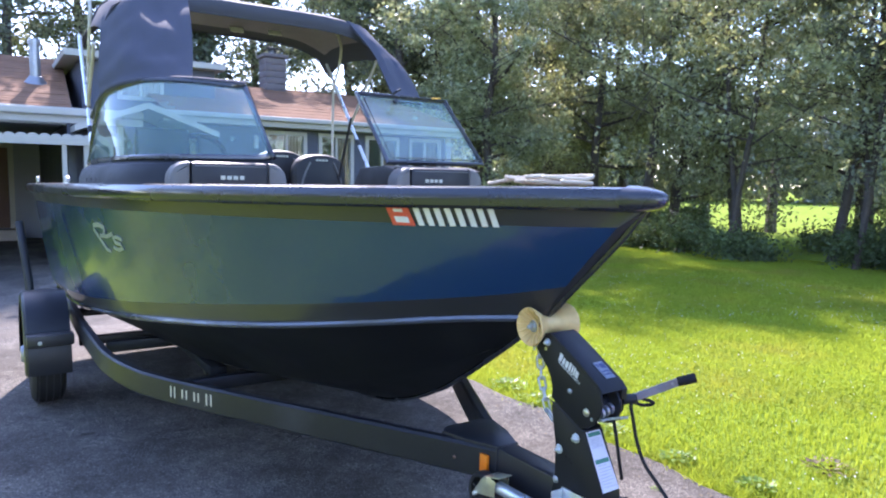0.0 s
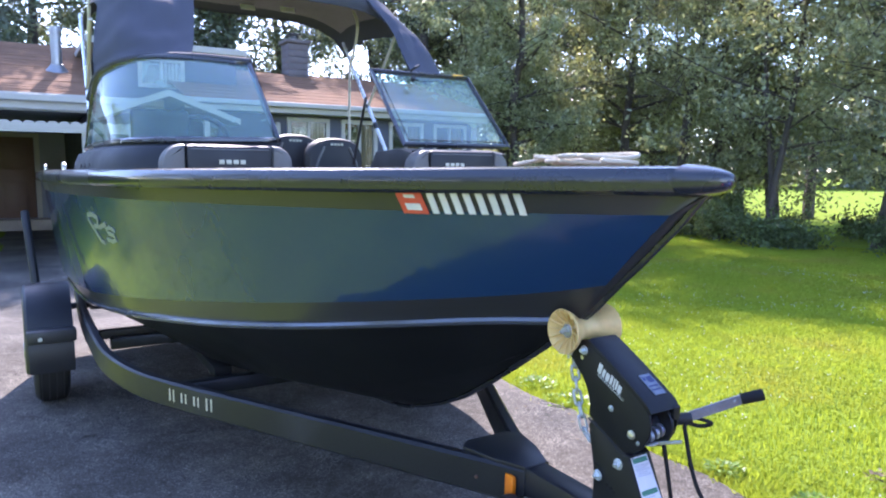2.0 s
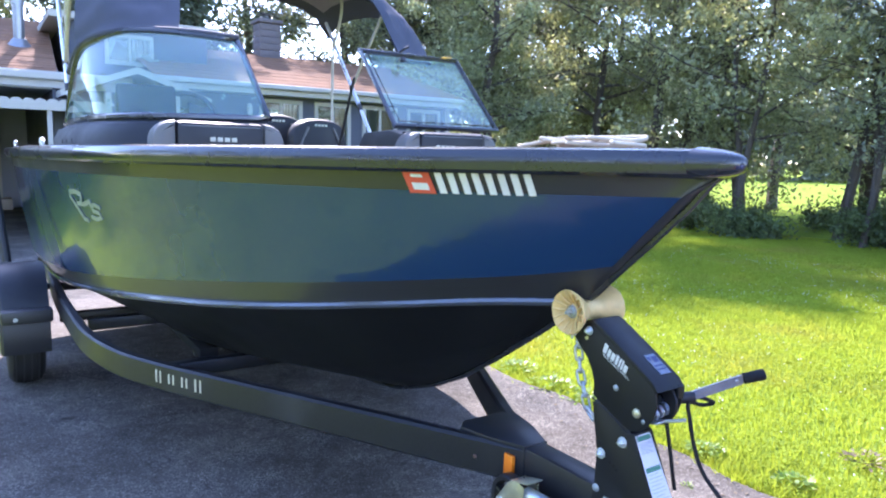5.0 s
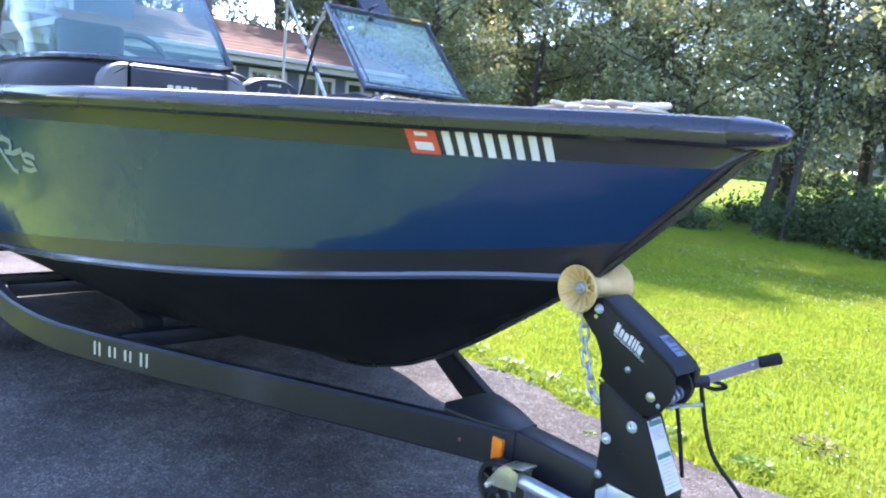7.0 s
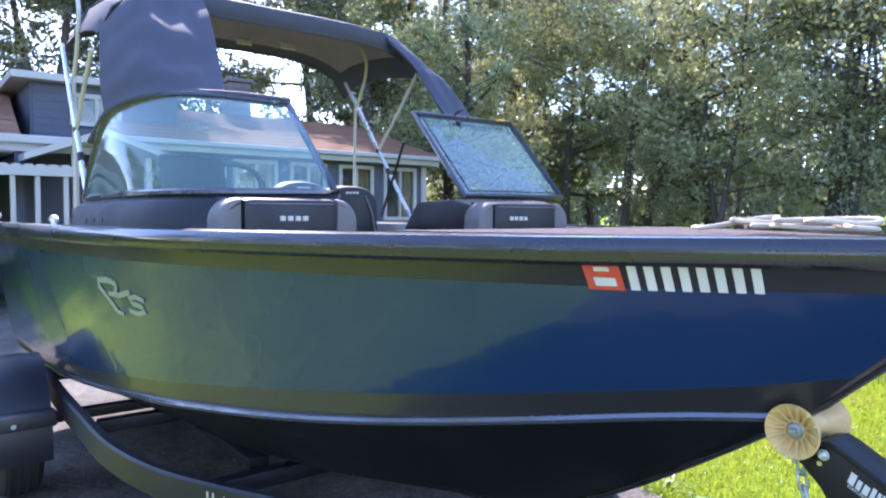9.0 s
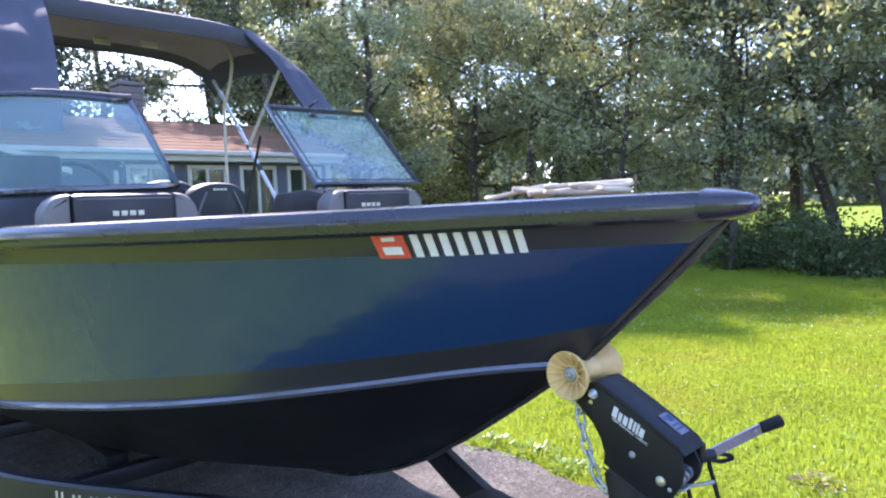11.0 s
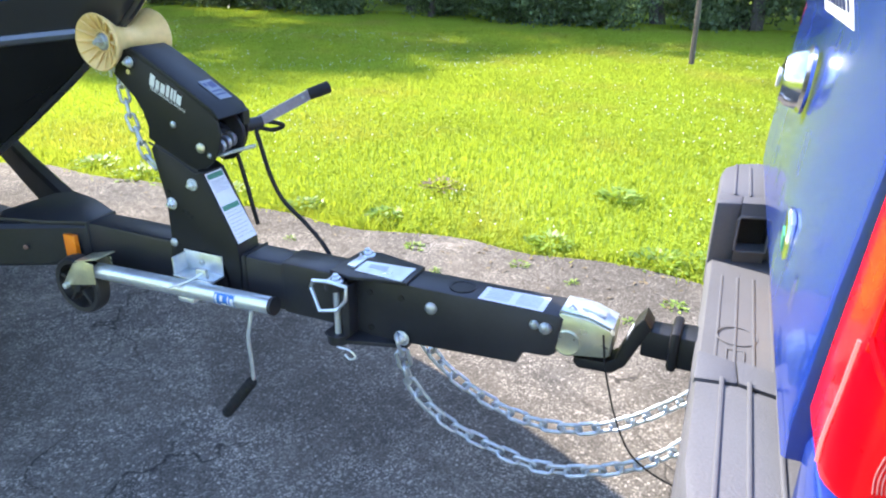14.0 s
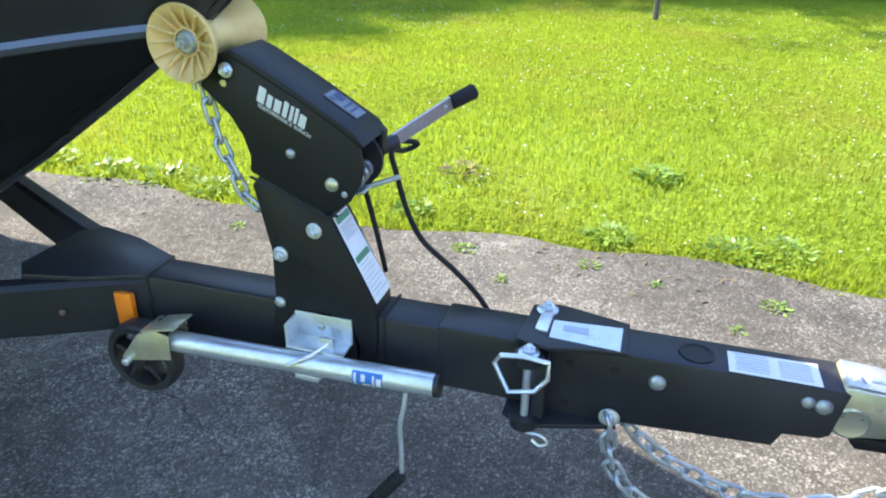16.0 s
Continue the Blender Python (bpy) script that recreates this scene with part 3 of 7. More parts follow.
def tree(at, height, spread, seed, leaves=7000, leaf=0.07, low=0.25, trunk=0.11, material=None, label="", fork=1, clumps=40):
    rng = np.random.default_rng(seed)
    x, y = at
    ob = thing("tree", (x, y, -0.03), label or "leafy green deciduous tree with an open uneven crown", "tree", "trees beyond the lawn")
    limbs, tips = [], []
    for f in range(fork):
        lean = rng.normal(0, 0.10, 2) * (1 + 0.6 * (fork > 1))
        pts, z = [], -0.05
        for i in range(7):
            u = i / 6
            pts.append((x + lean[0] * u * height * 0.8 + rng.normal(0, 0.05), y + lean[1] * u * height * 0.8 + rng.normal(0, 0.05), z + u * height * 0.92))
        limbs.append(tube(smooth_line(pts, 13), [trunk * (1 - 0.85 * i / 12) for i in range(13)], 8))
        for b in range(16 if fork == 1 else 10):
            u = rng.uniform(low, 0.95)
            i = min(int(u * 6), 5)
            p = Vector(pts[i]).lerp(Vector(pts[i + 1]), u * 6 - i)
            a = rng.uniform(0, math.tau)
            r = spread * rng.uniform(0.45, 1.0) * (1.1 - 0.6 * abs(u - 0.5))
            e = p + Vector((math.cos(a) * r, math.sin(a) * r, rng.uniform(0.05, 0.55) * r))
            m = p.lerp(e, 0.5) + Vector(rng.normal(0, 0.08, 3))
            limbs.append(tube(smooth_line([p, m, e], 6), [trunk * 0.38 * (1.1 - u * 0.7) * (1 - 0.8 * k / 5) + 0.004 for k in range(6)], 5))
            tips += [e, m.lerp(e, 0.4), m]
            for s in range(4):
                q = m.lerp(e, rng.uniform(0, 0.9))
                g = q + Vector(rng.normal(0, 0.32 * r, 3))
                limbs.append(tube([q, g], [trunk * 0.10 + 0.003, 0.003], 3))
                tips.append(g)
    tips = np.array([tuple(t) for t in tips])
    tips = tips[rng.permutation(len(tips))[:clumps]]
    part("trunk", join(*limbs), M_BARK, ob)
    q, f = leaf_cloud(rng, tips, rng.uniform(0.30, 1.0, len(tips)) * spread * 0.30, leaves, leaf)
    crown = new("crown", sheet_mesh("crown", q - np.array([x, y, -0.03]), f, material or M_LEAF))
    crown.parent = ob
    return ob


def shrub(at, height, spread, seed, leaves=4600, leaf=0.042, material=None, label=""):
    rng = np.random.default_rng(seed)
    x, y = at
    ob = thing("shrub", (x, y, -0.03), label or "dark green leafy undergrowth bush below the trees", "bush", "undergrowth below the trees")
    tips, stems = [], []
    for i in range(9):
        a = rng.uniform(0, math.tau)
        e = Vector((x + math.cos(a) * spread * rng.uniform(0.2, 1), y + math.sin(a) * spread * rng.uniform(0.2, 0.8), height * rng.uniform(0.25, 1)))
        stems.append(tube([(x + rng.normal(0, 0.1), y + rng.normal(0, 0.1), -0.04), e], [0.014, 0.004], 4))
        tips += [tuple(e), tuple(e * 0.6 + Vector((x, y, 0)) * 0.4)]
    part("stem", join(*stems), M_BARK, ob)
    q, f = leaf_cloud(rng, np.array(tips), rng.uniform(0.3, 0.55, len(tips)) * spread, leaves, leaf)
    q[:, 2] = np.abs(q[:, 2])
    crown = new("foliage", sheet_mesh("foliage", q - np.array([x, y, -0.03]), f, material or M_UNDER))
    crown.parent = ob
    return ob


TREES = [  # place, height, spread, low branches, trunk, stems, leaf material
    ((-13.4, 13.8), 9.5, 3.0, 0.12, 0.16, 1, M_LEAF), ((-10.6, 12.8), 11.5, 3.4, 0.12, 0.15, 1, M_LEAF),
    ((-8.9, 14.6), 9.5, 2.8, 0.15, 0.17, 1, M_LEAF), ((-7.6, 12.3), 9.6, 2.9, 0.18, 0.08, 2, M_LEAF_BACKLIT),
    ((-6.0, 13.6), 9.0, 2.7, 0.22, 0.12, 1, M_LEAF_BACKLIT), ((-4.9, 12.3), 9.0, 2.8, 0.25, 0.06, 3, M_LEAF_BACKLIT),
    ((-3.4, 14.0), 9.0, 2.7, 0.22, 0.14, 1, M_LEAF_DARK), ((-2.1, 12.4), 8.0, 2.2, 0.25, 0.06, 4, M_LEAF),
    ((-0.6, 13.2), 8.5, 2.5, 0.2, 0.11, 2, M_LEAF), ((1.2, 12.7), 8.5, 2.6, 0.18, 0.12, 1, M_LEAF),
    ((3.4, 13.8), 9.0, 2.9, 0.15, 0.14, 1, M_LEAF_DARK), ((5.8, 13.0), 9.0, 2.8, 0.15, 0.14, 1, M_LEAF),
    ((-11.8, 15.6), 10.0, 3.0, 0.06, 0.16, 1, M_LEAF), ((-6.8, 16.6), 10.0, 3.0, 0.1, 0.17, 1, M_LEAF_BACKLIT), ((-1.4, 16.4), 10.0, 3.0, 0.12, 0.17, 1, M_LEAF_DARK),
    # (-15.8, 8.9) and (-13.2, 9.7) are added to cast shade on the lawn.
    ((-14.6, 10.4), 11.5, 2.9, 0.05, 0.18, 1, M_LEAF), ((-15.8, 8.9), 13.0, 2.9, 0.25, 0.18, 1, M_LEAF), ((-13.2, 9.7), 10.0, 2.4, 0.2, 0.14, 1, M_LEAF_BACKLIT), ((-18.0, 10.6), 14.0, 3.2, 0.05, 0.2, 1, M_LEAF),
    ((-17.2, 15.4), 11.5, 3.2, 0.1, 0.18, 1, M_LEAF_DARK), ((-20.6, 18.4), 13.0, 3.6, 0.1, 0.2, 1, M_LEAF_DARK), ((-15.4, 17.6), 11.0, 3.0, 0.15, 0.17, 1, M_LEAF)]
for i, (at, h, s, low, tr, fk, ml) in enumerate(TREES):
    tree(at, h, s, 20 + i, leaves=25000 if at[0] < -11 else 14500, leaf=0.054, low=low, trunk=tr, fork=fk, material=ml, clumps=130,
         label="slender multi-stemmed leafy tree beside the lawn" if fk > 1 else "tall leafy green deciduous tree beyond the lawn")
for i in range(15):
    x = -12.5 + i * 1.25
    if -7.4 < x < -5.9:
        continue
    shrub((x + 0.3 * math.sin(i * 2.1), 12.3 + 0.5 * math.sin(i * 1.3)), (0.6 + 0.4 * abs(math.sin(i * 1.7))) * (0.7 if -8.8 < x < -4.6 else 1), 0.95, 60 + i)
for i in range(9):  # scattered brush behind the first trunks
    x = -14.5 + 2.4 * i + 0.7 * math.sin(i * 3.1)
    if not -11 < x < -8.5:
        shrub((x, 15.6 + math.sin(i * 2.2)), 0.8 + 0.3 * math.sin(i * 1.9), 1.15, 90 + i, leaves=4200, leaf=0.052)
# sapling that stands alone on the lawn
def sapling():
    ob = thing("sapling", (0.57, 7.9, -0.03), "thin young tree with a bare pale trunk on the lawn", "tree")
    part("trunk", tube(smooth_line([(0.57, 7.9, -0.05), (0.55, 7.9, 0.9), (0.50, 7.92, 2.0), (0.48, 7.95, 3.6)], 12), [0.034 - 0.0018 * i for i in range(12)], 8), M_BARK, ob)
    rng = np.random.default_rng(9)
    tips = np.array([(0.48 + rng.normal(0, 0.4), 7.95 + rng.normal(0, 0.4), rng.uniform(2.4, 4.0)) for _ in range(18)])
    q, f = leaf_cloud(rng, tips, np.full(18, 0.3), 1500, 0.05)
    crown = new("crown", sheet_mesh("crown", q - np.array([0.57, 7.9, -0.03]), f, M_LEAF))
    crown.parent = ob
sapling()
# taller trees behind the first row
for i in range(13):
    tree((-27 + i * 3.1 + 0.8 * math.sin(i * 2.3), 19.5 + 2.2 * math.sin(i * 1.7)), 11.5 + 1.5 * math.sin(i * 1.1), 3.7, 200 + i, leaves=13000 if i < 4 else 5000, leaf=0.115 if i < 4 else 0.09,
         low=0.05 if i < 3 else 0.3, trunk=0.2, material=M_LEAF_DARK if i % 2 else M_LEAF, clumps=110, label="tall hazy green tree in the wood behind")
# trees behind the house, and behind the camera
for i, (at, h, s) in enumerate([((-21, 1.5), 12, 3.2), ((-22, 5.0), 11.5, 3.0), ((-20, 9.5), 12.5, 3.4), ((-24, -3.5), 14, 3.6), ((-26, 8), 14, 3.5), ((-18, 12.5), 12, 3.2), ((-23, -0.8), 14.5, 3.4), ((-25.5, 2.8), 15, 3.4), ((-27, -7), 15, 3.8), ((-21.5, -1.9), 13.5, 3.4), ((-22.5, 2.8), 13.0, 3.0), ((-24, -5.5), 13.5, 3.4), ((-30, 5), 16, 4.0)]):
    tree(at, h, s, 120 + i, leaves=17000, leaf=0.085, low=0.2, trunk=0.2, material=M_NEEDLE if i % 2 else M_LEAF_DARK, clumps=110,
         label="tall dark tree behind the house")
for i, (at, h) in enumerate([((-13, -15), 9), ((-8, -16), 10), ((-3, -15.5), 9), ((2, -16), 10), ((7, -15), 9), ((12, -12), 9)]):
    tree(at, h, 3.6, 140 + i, leaves=5000, leaf=0.16, low=0.1, trunk=0.16, material=M_LEAF, clumps=50, label="leafy green tree across the driveway lawn")


def far_woods():
    rng = np.random.default_rng(77)
    c, r = [], []
    for i in range(260):
        a = radians(rng.uniform(55, 190))
        d = rng.uniform(75, 95)
        for k in range(4):
            c.append((math.cos(a) * d, math.sin(a) * d, rng.uniform(1, 10)))
            r.append(rng.uniform(2.5, 4.5))
    q, f = leaf_cloud(rng, np.array(c), np.array(r), 75000, 0.55)
    q[:, 2] = np.abs(q[:, 2])
    tagged(new("far_woods", sheet_mesh("far_woods", q, f, M_LEAF_DARK)), "distant dark green woods beyond the field", "woods", kind="stuff")


far_woods()


# weeds in the lawn and in the cracks of the asphalt
def weed(at, radius, height, seed, count=60, leaf=0.02, material=None, name="weed", label=""):
    rng = np.random.default_rng(seed)
    x, y = at
    ob = thing(name, (x, y, 0.0), label or "small green weed tuft growing from the asphalt", "weed", "weeds")
    a = rng.uniform(0, math.tau, count)
    r = radius * rng.uniform(0.1, 1, count) ** 0.7
    c = np.stack([np.cos(a) * r, np.sin(a) * r, rng.uniform(0.004, 1, count) * height * (1.1 - r / radius)], 1)
    u = np.stack([np.cos(a), np.sin(a), rng.uniform(-0.2, 0.8, count)], 1)
    v = np.cross(u, rng.normal(0, 0.3, (count, 3)) + np.array([0, 0, 1]))
    v /= np.linalg.norm(v, axis=1)[:, None]
    s = (leaf * rng.uniform(0.5, 1.3, count))[:, None]
    q = np.stack([c - u * s * 0.6, c - v * s * 0.4, c + u * s, c + v * s * 0.4], 1).reshape(-1, 3)
    q[:, 2] = np.maximum(q[:, 2], 0.001)
    lv = new("foliage", sheet_mesh("foliage", q, np.arange(4 * count).reshape(-1, 4), material or M_WEED))
    lv.parent = ob
    stems = join(*[tube([(x, y, -0.005), (x + float(c[i, 0]), y + float(c[i, 1]), float(c[i, 2]))], 0.0015, 4) for i in range(0, count, max(1, count // 7))])
    part("stem", stems, material or M_WEED, ob)
    return ob


weed((-0.23, 2.15), 0.13, 0.09, 1, 60, 0.022, M_DRY, "dry_weed", "reddish dry broadleaf weed standing in the lawn")
weed((0.72, 2.42), 0.12, 0.06, 2, 90, 0.035, None, "broadleaf_weed", "low broadleaf weed rosette in the lawn")
for i, (at, r, n, lf) in enumerate([((0.01, 1.31), 0.05, 50, 0.013), ((0.50, 1.33), 0.045, 45, 0.012), ((1.16, 1.22), 0.05, 55, 0.013), ((-0.95, 1.22), 0.035, 30, 0.011), ((0.20, 1.12), 0.03, 26, 0.010),
                                   ((-0.55, 1.16), 0.03, 24, 0.010), ((1.02, 1.02), 0.03, 24, 0.010), ((0.75, 1.25), 0.03, 22, 0.01)]):
    weed(at, r, 0.022, 30 + i, n, lf)
for i, (x, y, r) in enumerate([(-1.95, 1.60, 0.16), (-1.62, 1.63, 0.18), (-1.30, 1.58, 0.13), (-2.35, 1.66, 0.16), (0.55, 1.62, 0.12), (1.05, 1.62, 0.15), (1.25, 1.70, 0.12), (-0.75, 1.57, 0.10), (-0.30, 1.62, 0.09)]):
    weed((x, y), r, 0.05, 60 + i, 130, 0.022, None, "clover_clump", "leafy green clover clump at the lawn edge")


def debris():
    """Fallen bits along the edge of the asphalt."""
    rng = np.random.default_rng(12)
    vs, fs = [], []
    for _ in range(260):
        x, y = rng.uniform(-3.5, 1.6), 1.46 - abs(rng.normal(0, 0.16))
        a, l = rng.uniform(0, math.tau), rng.uniform(0.006, 0.018)
        u, v = Vector((math.cos(a), math.sin(a), 0)) * l, Vector((-math.sin(a), math.cos(a), 0)) * l * 0.35
        p, i = Vector((x, y, 0.004)), len(vs)
        vs += [tuple(p - u), tuple(p - v + Vector((0, 0, 0.003))), tuple(p + u), tuple(p + v)]
        fs.append((i, i + 1, i + 2, i + 3))
    tagged(new("leaf_litter", sheet_mesh("leaf_litter", np.array(vs), np.array(fs), M_DRY)), "brown leaf litter along the driveway edge", "leaf litter", kind="stuff")


debris()


# ---- house ----
WX = -12.0


def window(y0, y1, z0, z1, x=WX, panes=2):
    w = thing("window", (x, (y0 + y1) / 2, z0), "white-framed sliding house window with a tan curtain", "window", "house windows")
    t = 0.075
    part("frame", join(span((x - 0.02, y0, z1 - t), (x + 0.05, y1, z1)), span((x - 0.02, y0, z0), (x + 0.05, y1, z0 + t)),
                       span((x - 0.02, y0, z0 + t), (x + 0.05, y0 + t, z1 - t)), span((x - 0.02, y1 - t, z0 + t), (x + 0.05, y1, z1 - t))), M_TRIM, w)
    ym = (y0 + y1) / 2
    part("mullion", span((x - 0.01, ym - 0.025, z0 + t), (x + 0.045, ym + 0.025, z1 - t)), M_TRIM, w)
    for a, b in ((y0 + t, ym - 0.025), (ym + 0.025, y1 - t)):
        p = part("pane", span((x + 0.004, a, z0 + t), (x + 0.012, b, z1 - t)), M_HOUSE_GLASS, w)
        p.visible_shadow = False
    part("curtain", loft([[(x - 0.09 + 0.02 * math.sin(k * 2.4), ym + (y1 - t - ym) * k / 14, z) for k in range(15)] for z in (z0, z1)], thick=0.004), M_CURTAIN, w)
    return w


def wall_with_holes(x, y0, y1, z0, z1, holes, depth=0.16):
    """A wall in the plane x with openings that go through; siding courses lie on it."""
    bms, edges = [], sorted({y0, y1, *[h[0] for h in holes], *[h[1] for h in holes]})
    for a, b in zip(edges, edges[1:]):
        inside = [h for h in holes if h[0] <= a and h[1] >= b]
        spans = [(z0, inside[0][2]), (inside[0][3], z1)] if inside else [(z0, z1)]
        for lo, hi in spans:
            k = lo
            while k < hi - 1e-3:
                top = min(k + 0.14, hi)
                bms.append(slab([(x - depth, k), (x + 0.014, k), (x + 0.002, top), (x - depth, top)], a, b))
                k = top
    return join(*bms)


def roof(name, corners, ridge, label):
    """One slope of shingles in courses, from the eave's two ends to the ridge's."""
    a, b = [Vector(p) for p in corners]
    c, d = [Vector(p) for p in ridge]
    n = max(6, int((c - a).length / 0.17))
    bms = []
    for i in range(n):
        p, q = a.lerp(c, i / n), b.lerp(d, i / n)
        r, s = a.lerp(c, (i + 1.15) / n), b.lerp(d, (i + 1.15) / n)
        up = Vector((0, 0, 0.005))
        bms.append(loft([[p + up, q + up], [r + up * 0.3, s + up * 0.3]], smooth=False, thick=0.005))
    return solo(name, join(*bms), M_SHINGLE, label, "roof", kind="structure", at=tuple(a))


WINS = [(3.19, 4.07), (4.33, 5.14), (5.42, 6.26), (6.52, 7.38)]
solo("wall_east", wall_with_holes(WX, 1.9, 7.64, 0.0, 2.66, [(a, b, 1.36, 2.51) for a, b in WINS]), M_SIDING,
     "blue-grey lap siding house wall with four windows", "wall", kind="structure")
for a, b in WINS:
    window(a, b, 1.36, 2.51)
solo("wall_gable", slab([(-18.0, 0), (WX, 0), (WX, 2.66), (-15.0, 3.66), (-18.0, 2.66)], 7.48, 7.62), M_SIDING, "blue-grey gable end wall of the house", "wall", kind="structure")
solo("trim_corner", span((WX + 0.016, 7.52, 0), (WX + 0.04, 7.66, 2.66)), M_TRIM, "white corner board of the house", "trim", kind="structure")
solo("trim_fascia", join(span((-11.62, 1.2, 2.56), (-11.58, 7.72, 2.76)), span((-11.60, 1.2, 2.56), (WX, 7.72, 2.585)),
                         span((-11.57, 1.2, 2.66), (-11.47, 7.72, 2.75), 0.02)), M_TRIM, "white fascia and gutter along the house eave", "trim", kind="structure")
roof("roof_east", [(-11.5, 1.2, 2.74), (-11.5, 7.8, 2.74)], [(-15.0, 1.2, 3.74), (-15.0, 7.8, 3.74)], "brown asphalt shingle roof slope of the house")
roof("roof_back", [(-18.5, 7.8, 2.74), (-18.5, 1.2, 2.74)], [(-15.0, 7.8, 3.74), (-15.0, 1.2, 3.74)], "brown asphalt shingle rear roof slope")
lantern = thing("wall_lantern", (WX + 0.03, 2.95, 2.1), "small white wall lantern beside a house window", "lamp")
part("body", box(0.09, 0.09, 0.2, (WX + 0.09, 2.98, 2.24), 0.015), M_TRIM, lantern)
part("cap", lathe([(0.06, 0), (0.05, 0.03), (0.015, 0.06)], (WX + 0.09, 2.98, 2.345), (0, 0, 1), 12), M_TRIM, lantern)
part("bracket", box(0.09, 0.03, 0.05, (WX + 0.045, 2.98, 2.3), 0.006), M_TRIM, lantern)
# chimney, with courses of blocks
chim = thing("chimney", (-15.0, 4.45, 3.6), "grey block chimney with a metal cap on the ridge", "chimney")
for k in range(6):
    part("block_course", box(0.5, 0.5, 0.142, (-15.0, 4.45, 3.62 + 0.15 * k), 0.006), M_BRICK, chim)
part("crown", box(0.6, 0.6, 0.08, (-15.0, 4.45, 4.50), 0.01), M_BRICK, chim)
part("flue_cap", join(cyl((-15, 4.45, 4.54), (-15, 4.45, 4.66), 0.1), box(0.34, 0.34, 0.03, (-15, 4.45, 4.68), 0.008)), M_BAND, chim)

# wing with the carport
roof("roof_wing", [(-11.9, -9.0, 2.70), (-11.9, -0.22, 2.70)], [(-15.6, -9.0, 4.02), (-15.6, -0.02, 4.02)], "brown shingle roof over the carport wing")
solo("trim_wing_fascia", join(span((-11.92, -9, 2.44), (-11.86, 0.9, 2.70)), span((-11.84, -9, 2.56), (-11.74, 0.9, 2.68), 0.02)), M_TRIM,
     "white fascia and gutter over the carport", "trim", kind="structure")
solo("wall_wing_gable", slab([(-19, 0), (-11.95, 0), (-11.95, 2.66), (-15.6, 3.97), (-19, 2.7)], -0.30, -0.18), M_SIDING, "blue-grey wall of the carport wing", "wall", kind="structure")


def awning():
    bms = []
    for i in range(60):
        y = -9.0 + i * 0.158
        bms.append(slab([(y, 0.0), (y + 0.04, 0.03), (y + 0.11, 0.03), (y + 0.15, 0.0), (y + 0.15, -0.01), (y, -0.01)], -13.8, -10.95, plane="yz"))
    b = join(*bms)
    bmesh.ops.transform(b, matrix=pose(0, 0, 2.17), verts=b.verts)
    return join(b, span((-10.97, -9, 2.03), (-10.92, 0.42, 2.16)))


solo("carport_awning", awning(), M_TRIM, "white ribbed metal carport awning with a front beam", "awning", kind="structure")
for y in (-6.5, -3.6, -0.44, -0.13, 0.24):
    solo("carport_post", box(0.07, 0.07, 2.06, (-11.0, y, 1.0), 0.008), M_TRIM, "slim white carport post", "post", "carport posts", at=(-11.0, y, 0))
solo("wall_carport_back", span((-18.75, -9, 0), (-18.6, -0.25, 2.7)), M_CARPORT_BRIGHT, "carport back wall, its grey-blue siding colour brightened", "wall", kind="structure")
solo("wall_carport_side", span((-18.6, -9.1, 0), (-11.2, -8.95, 2.5)), M_CARPORT_BRIGHT, "carport side wall, its grey-blue siding colour brightened", "wall", kind="structure")
# Ceiling made pale to throw more light into the carport.
solo("ceiling_carport", span((-18.6, -8.9, 2.42), (-12.0, -0.26, 2.46)), M_TRIM, "carport ceiling, made pale to brighten the inside", "ceiling", kind="structure")
door = thing("house_door", (-18.56, -1.3, 0.25), "brown door in a pale frame inside the carport", "door")
part("leaf", join(box(0.05, 0.86, 1.96, (-18.56, -1.42, 1.25), 0.006), box(0.03, 0.5, 0.6, (-18.54, -1.42, 1.75), 0.012), box(0.03, 0.5, 0.7, (-18.54, -1.42, 0.8), 0.012)), M_DOOR, door)
part("frame", join(span((-18.6, -0.98, 0.25), (-18.5, -0.87, 2.33)), span((-18.6, -1.97, 0.25), (-18.5, -1.86, 2.33)), span((-18.6, -1.86, 2.24), (-18.5, -0.98, 2.33))), M_TRIM, door)
part("step", span((-18.6, -2.2, 0), (-17.9, -0.7, 0.25), 0.01), M_CONCRETE, door)
pipe = thing("roof_vent_pipe", (-13.5, -0.64, 3.3), "grey metal vent pipe with flashing on the roof", "pipe")
part("pipe", join(cyl((-13.5, -0.64, 3.1), (-13.5, -0.64, 4.06), 0.09), cyl((-13.5, -0.64, 3.96), (-13.5, -0.64, 4.02), 0.11)), M_STEEL, pipe)
part("flashing", lathe([(0.19, 0), (0.16, 0.03), (0.1, 0.12)], (-13.5, -0.64, 3.27), (0.34, 0, 1), 16), M_STEEL, pipe)

# upper storey between the wings, and the porch below it
solo("wall_upper", wall_with_holes(-13.0, 0.1, 2.5, 2.7, 3.72, [(0.66, 1.5, 3.02, 3.58)]), M_SIDING, "blue-grey siding of the upper storey", "wall", kind="structure")
window(0.66, 1.5, 3.02, 3.58, x=-13.0)
solo("wall_upper_side", span((-17.5, 0.06, 2.4), (-13.02, 0.2, 3.72)), M_SIDING, "side wall of the upper storey", "wall", kind="structure")
solo("roof_upper", slab([(-0.24, 3.72), (2.66, 3.72), (2.66, 3.84), (-0.24, 3.84)], -17.5, -12.75, 0.01, plane="yz"), M_TRIM,
     "flat white-edged roof of the upper storey", "roof", kind="structure")
solo("wall_entry", span((-13.2, -0.1, 0), (-13.05, 1.95, 2.75)), M_SIDING, "dark entry wall under the porch", "wall", kind="structure")
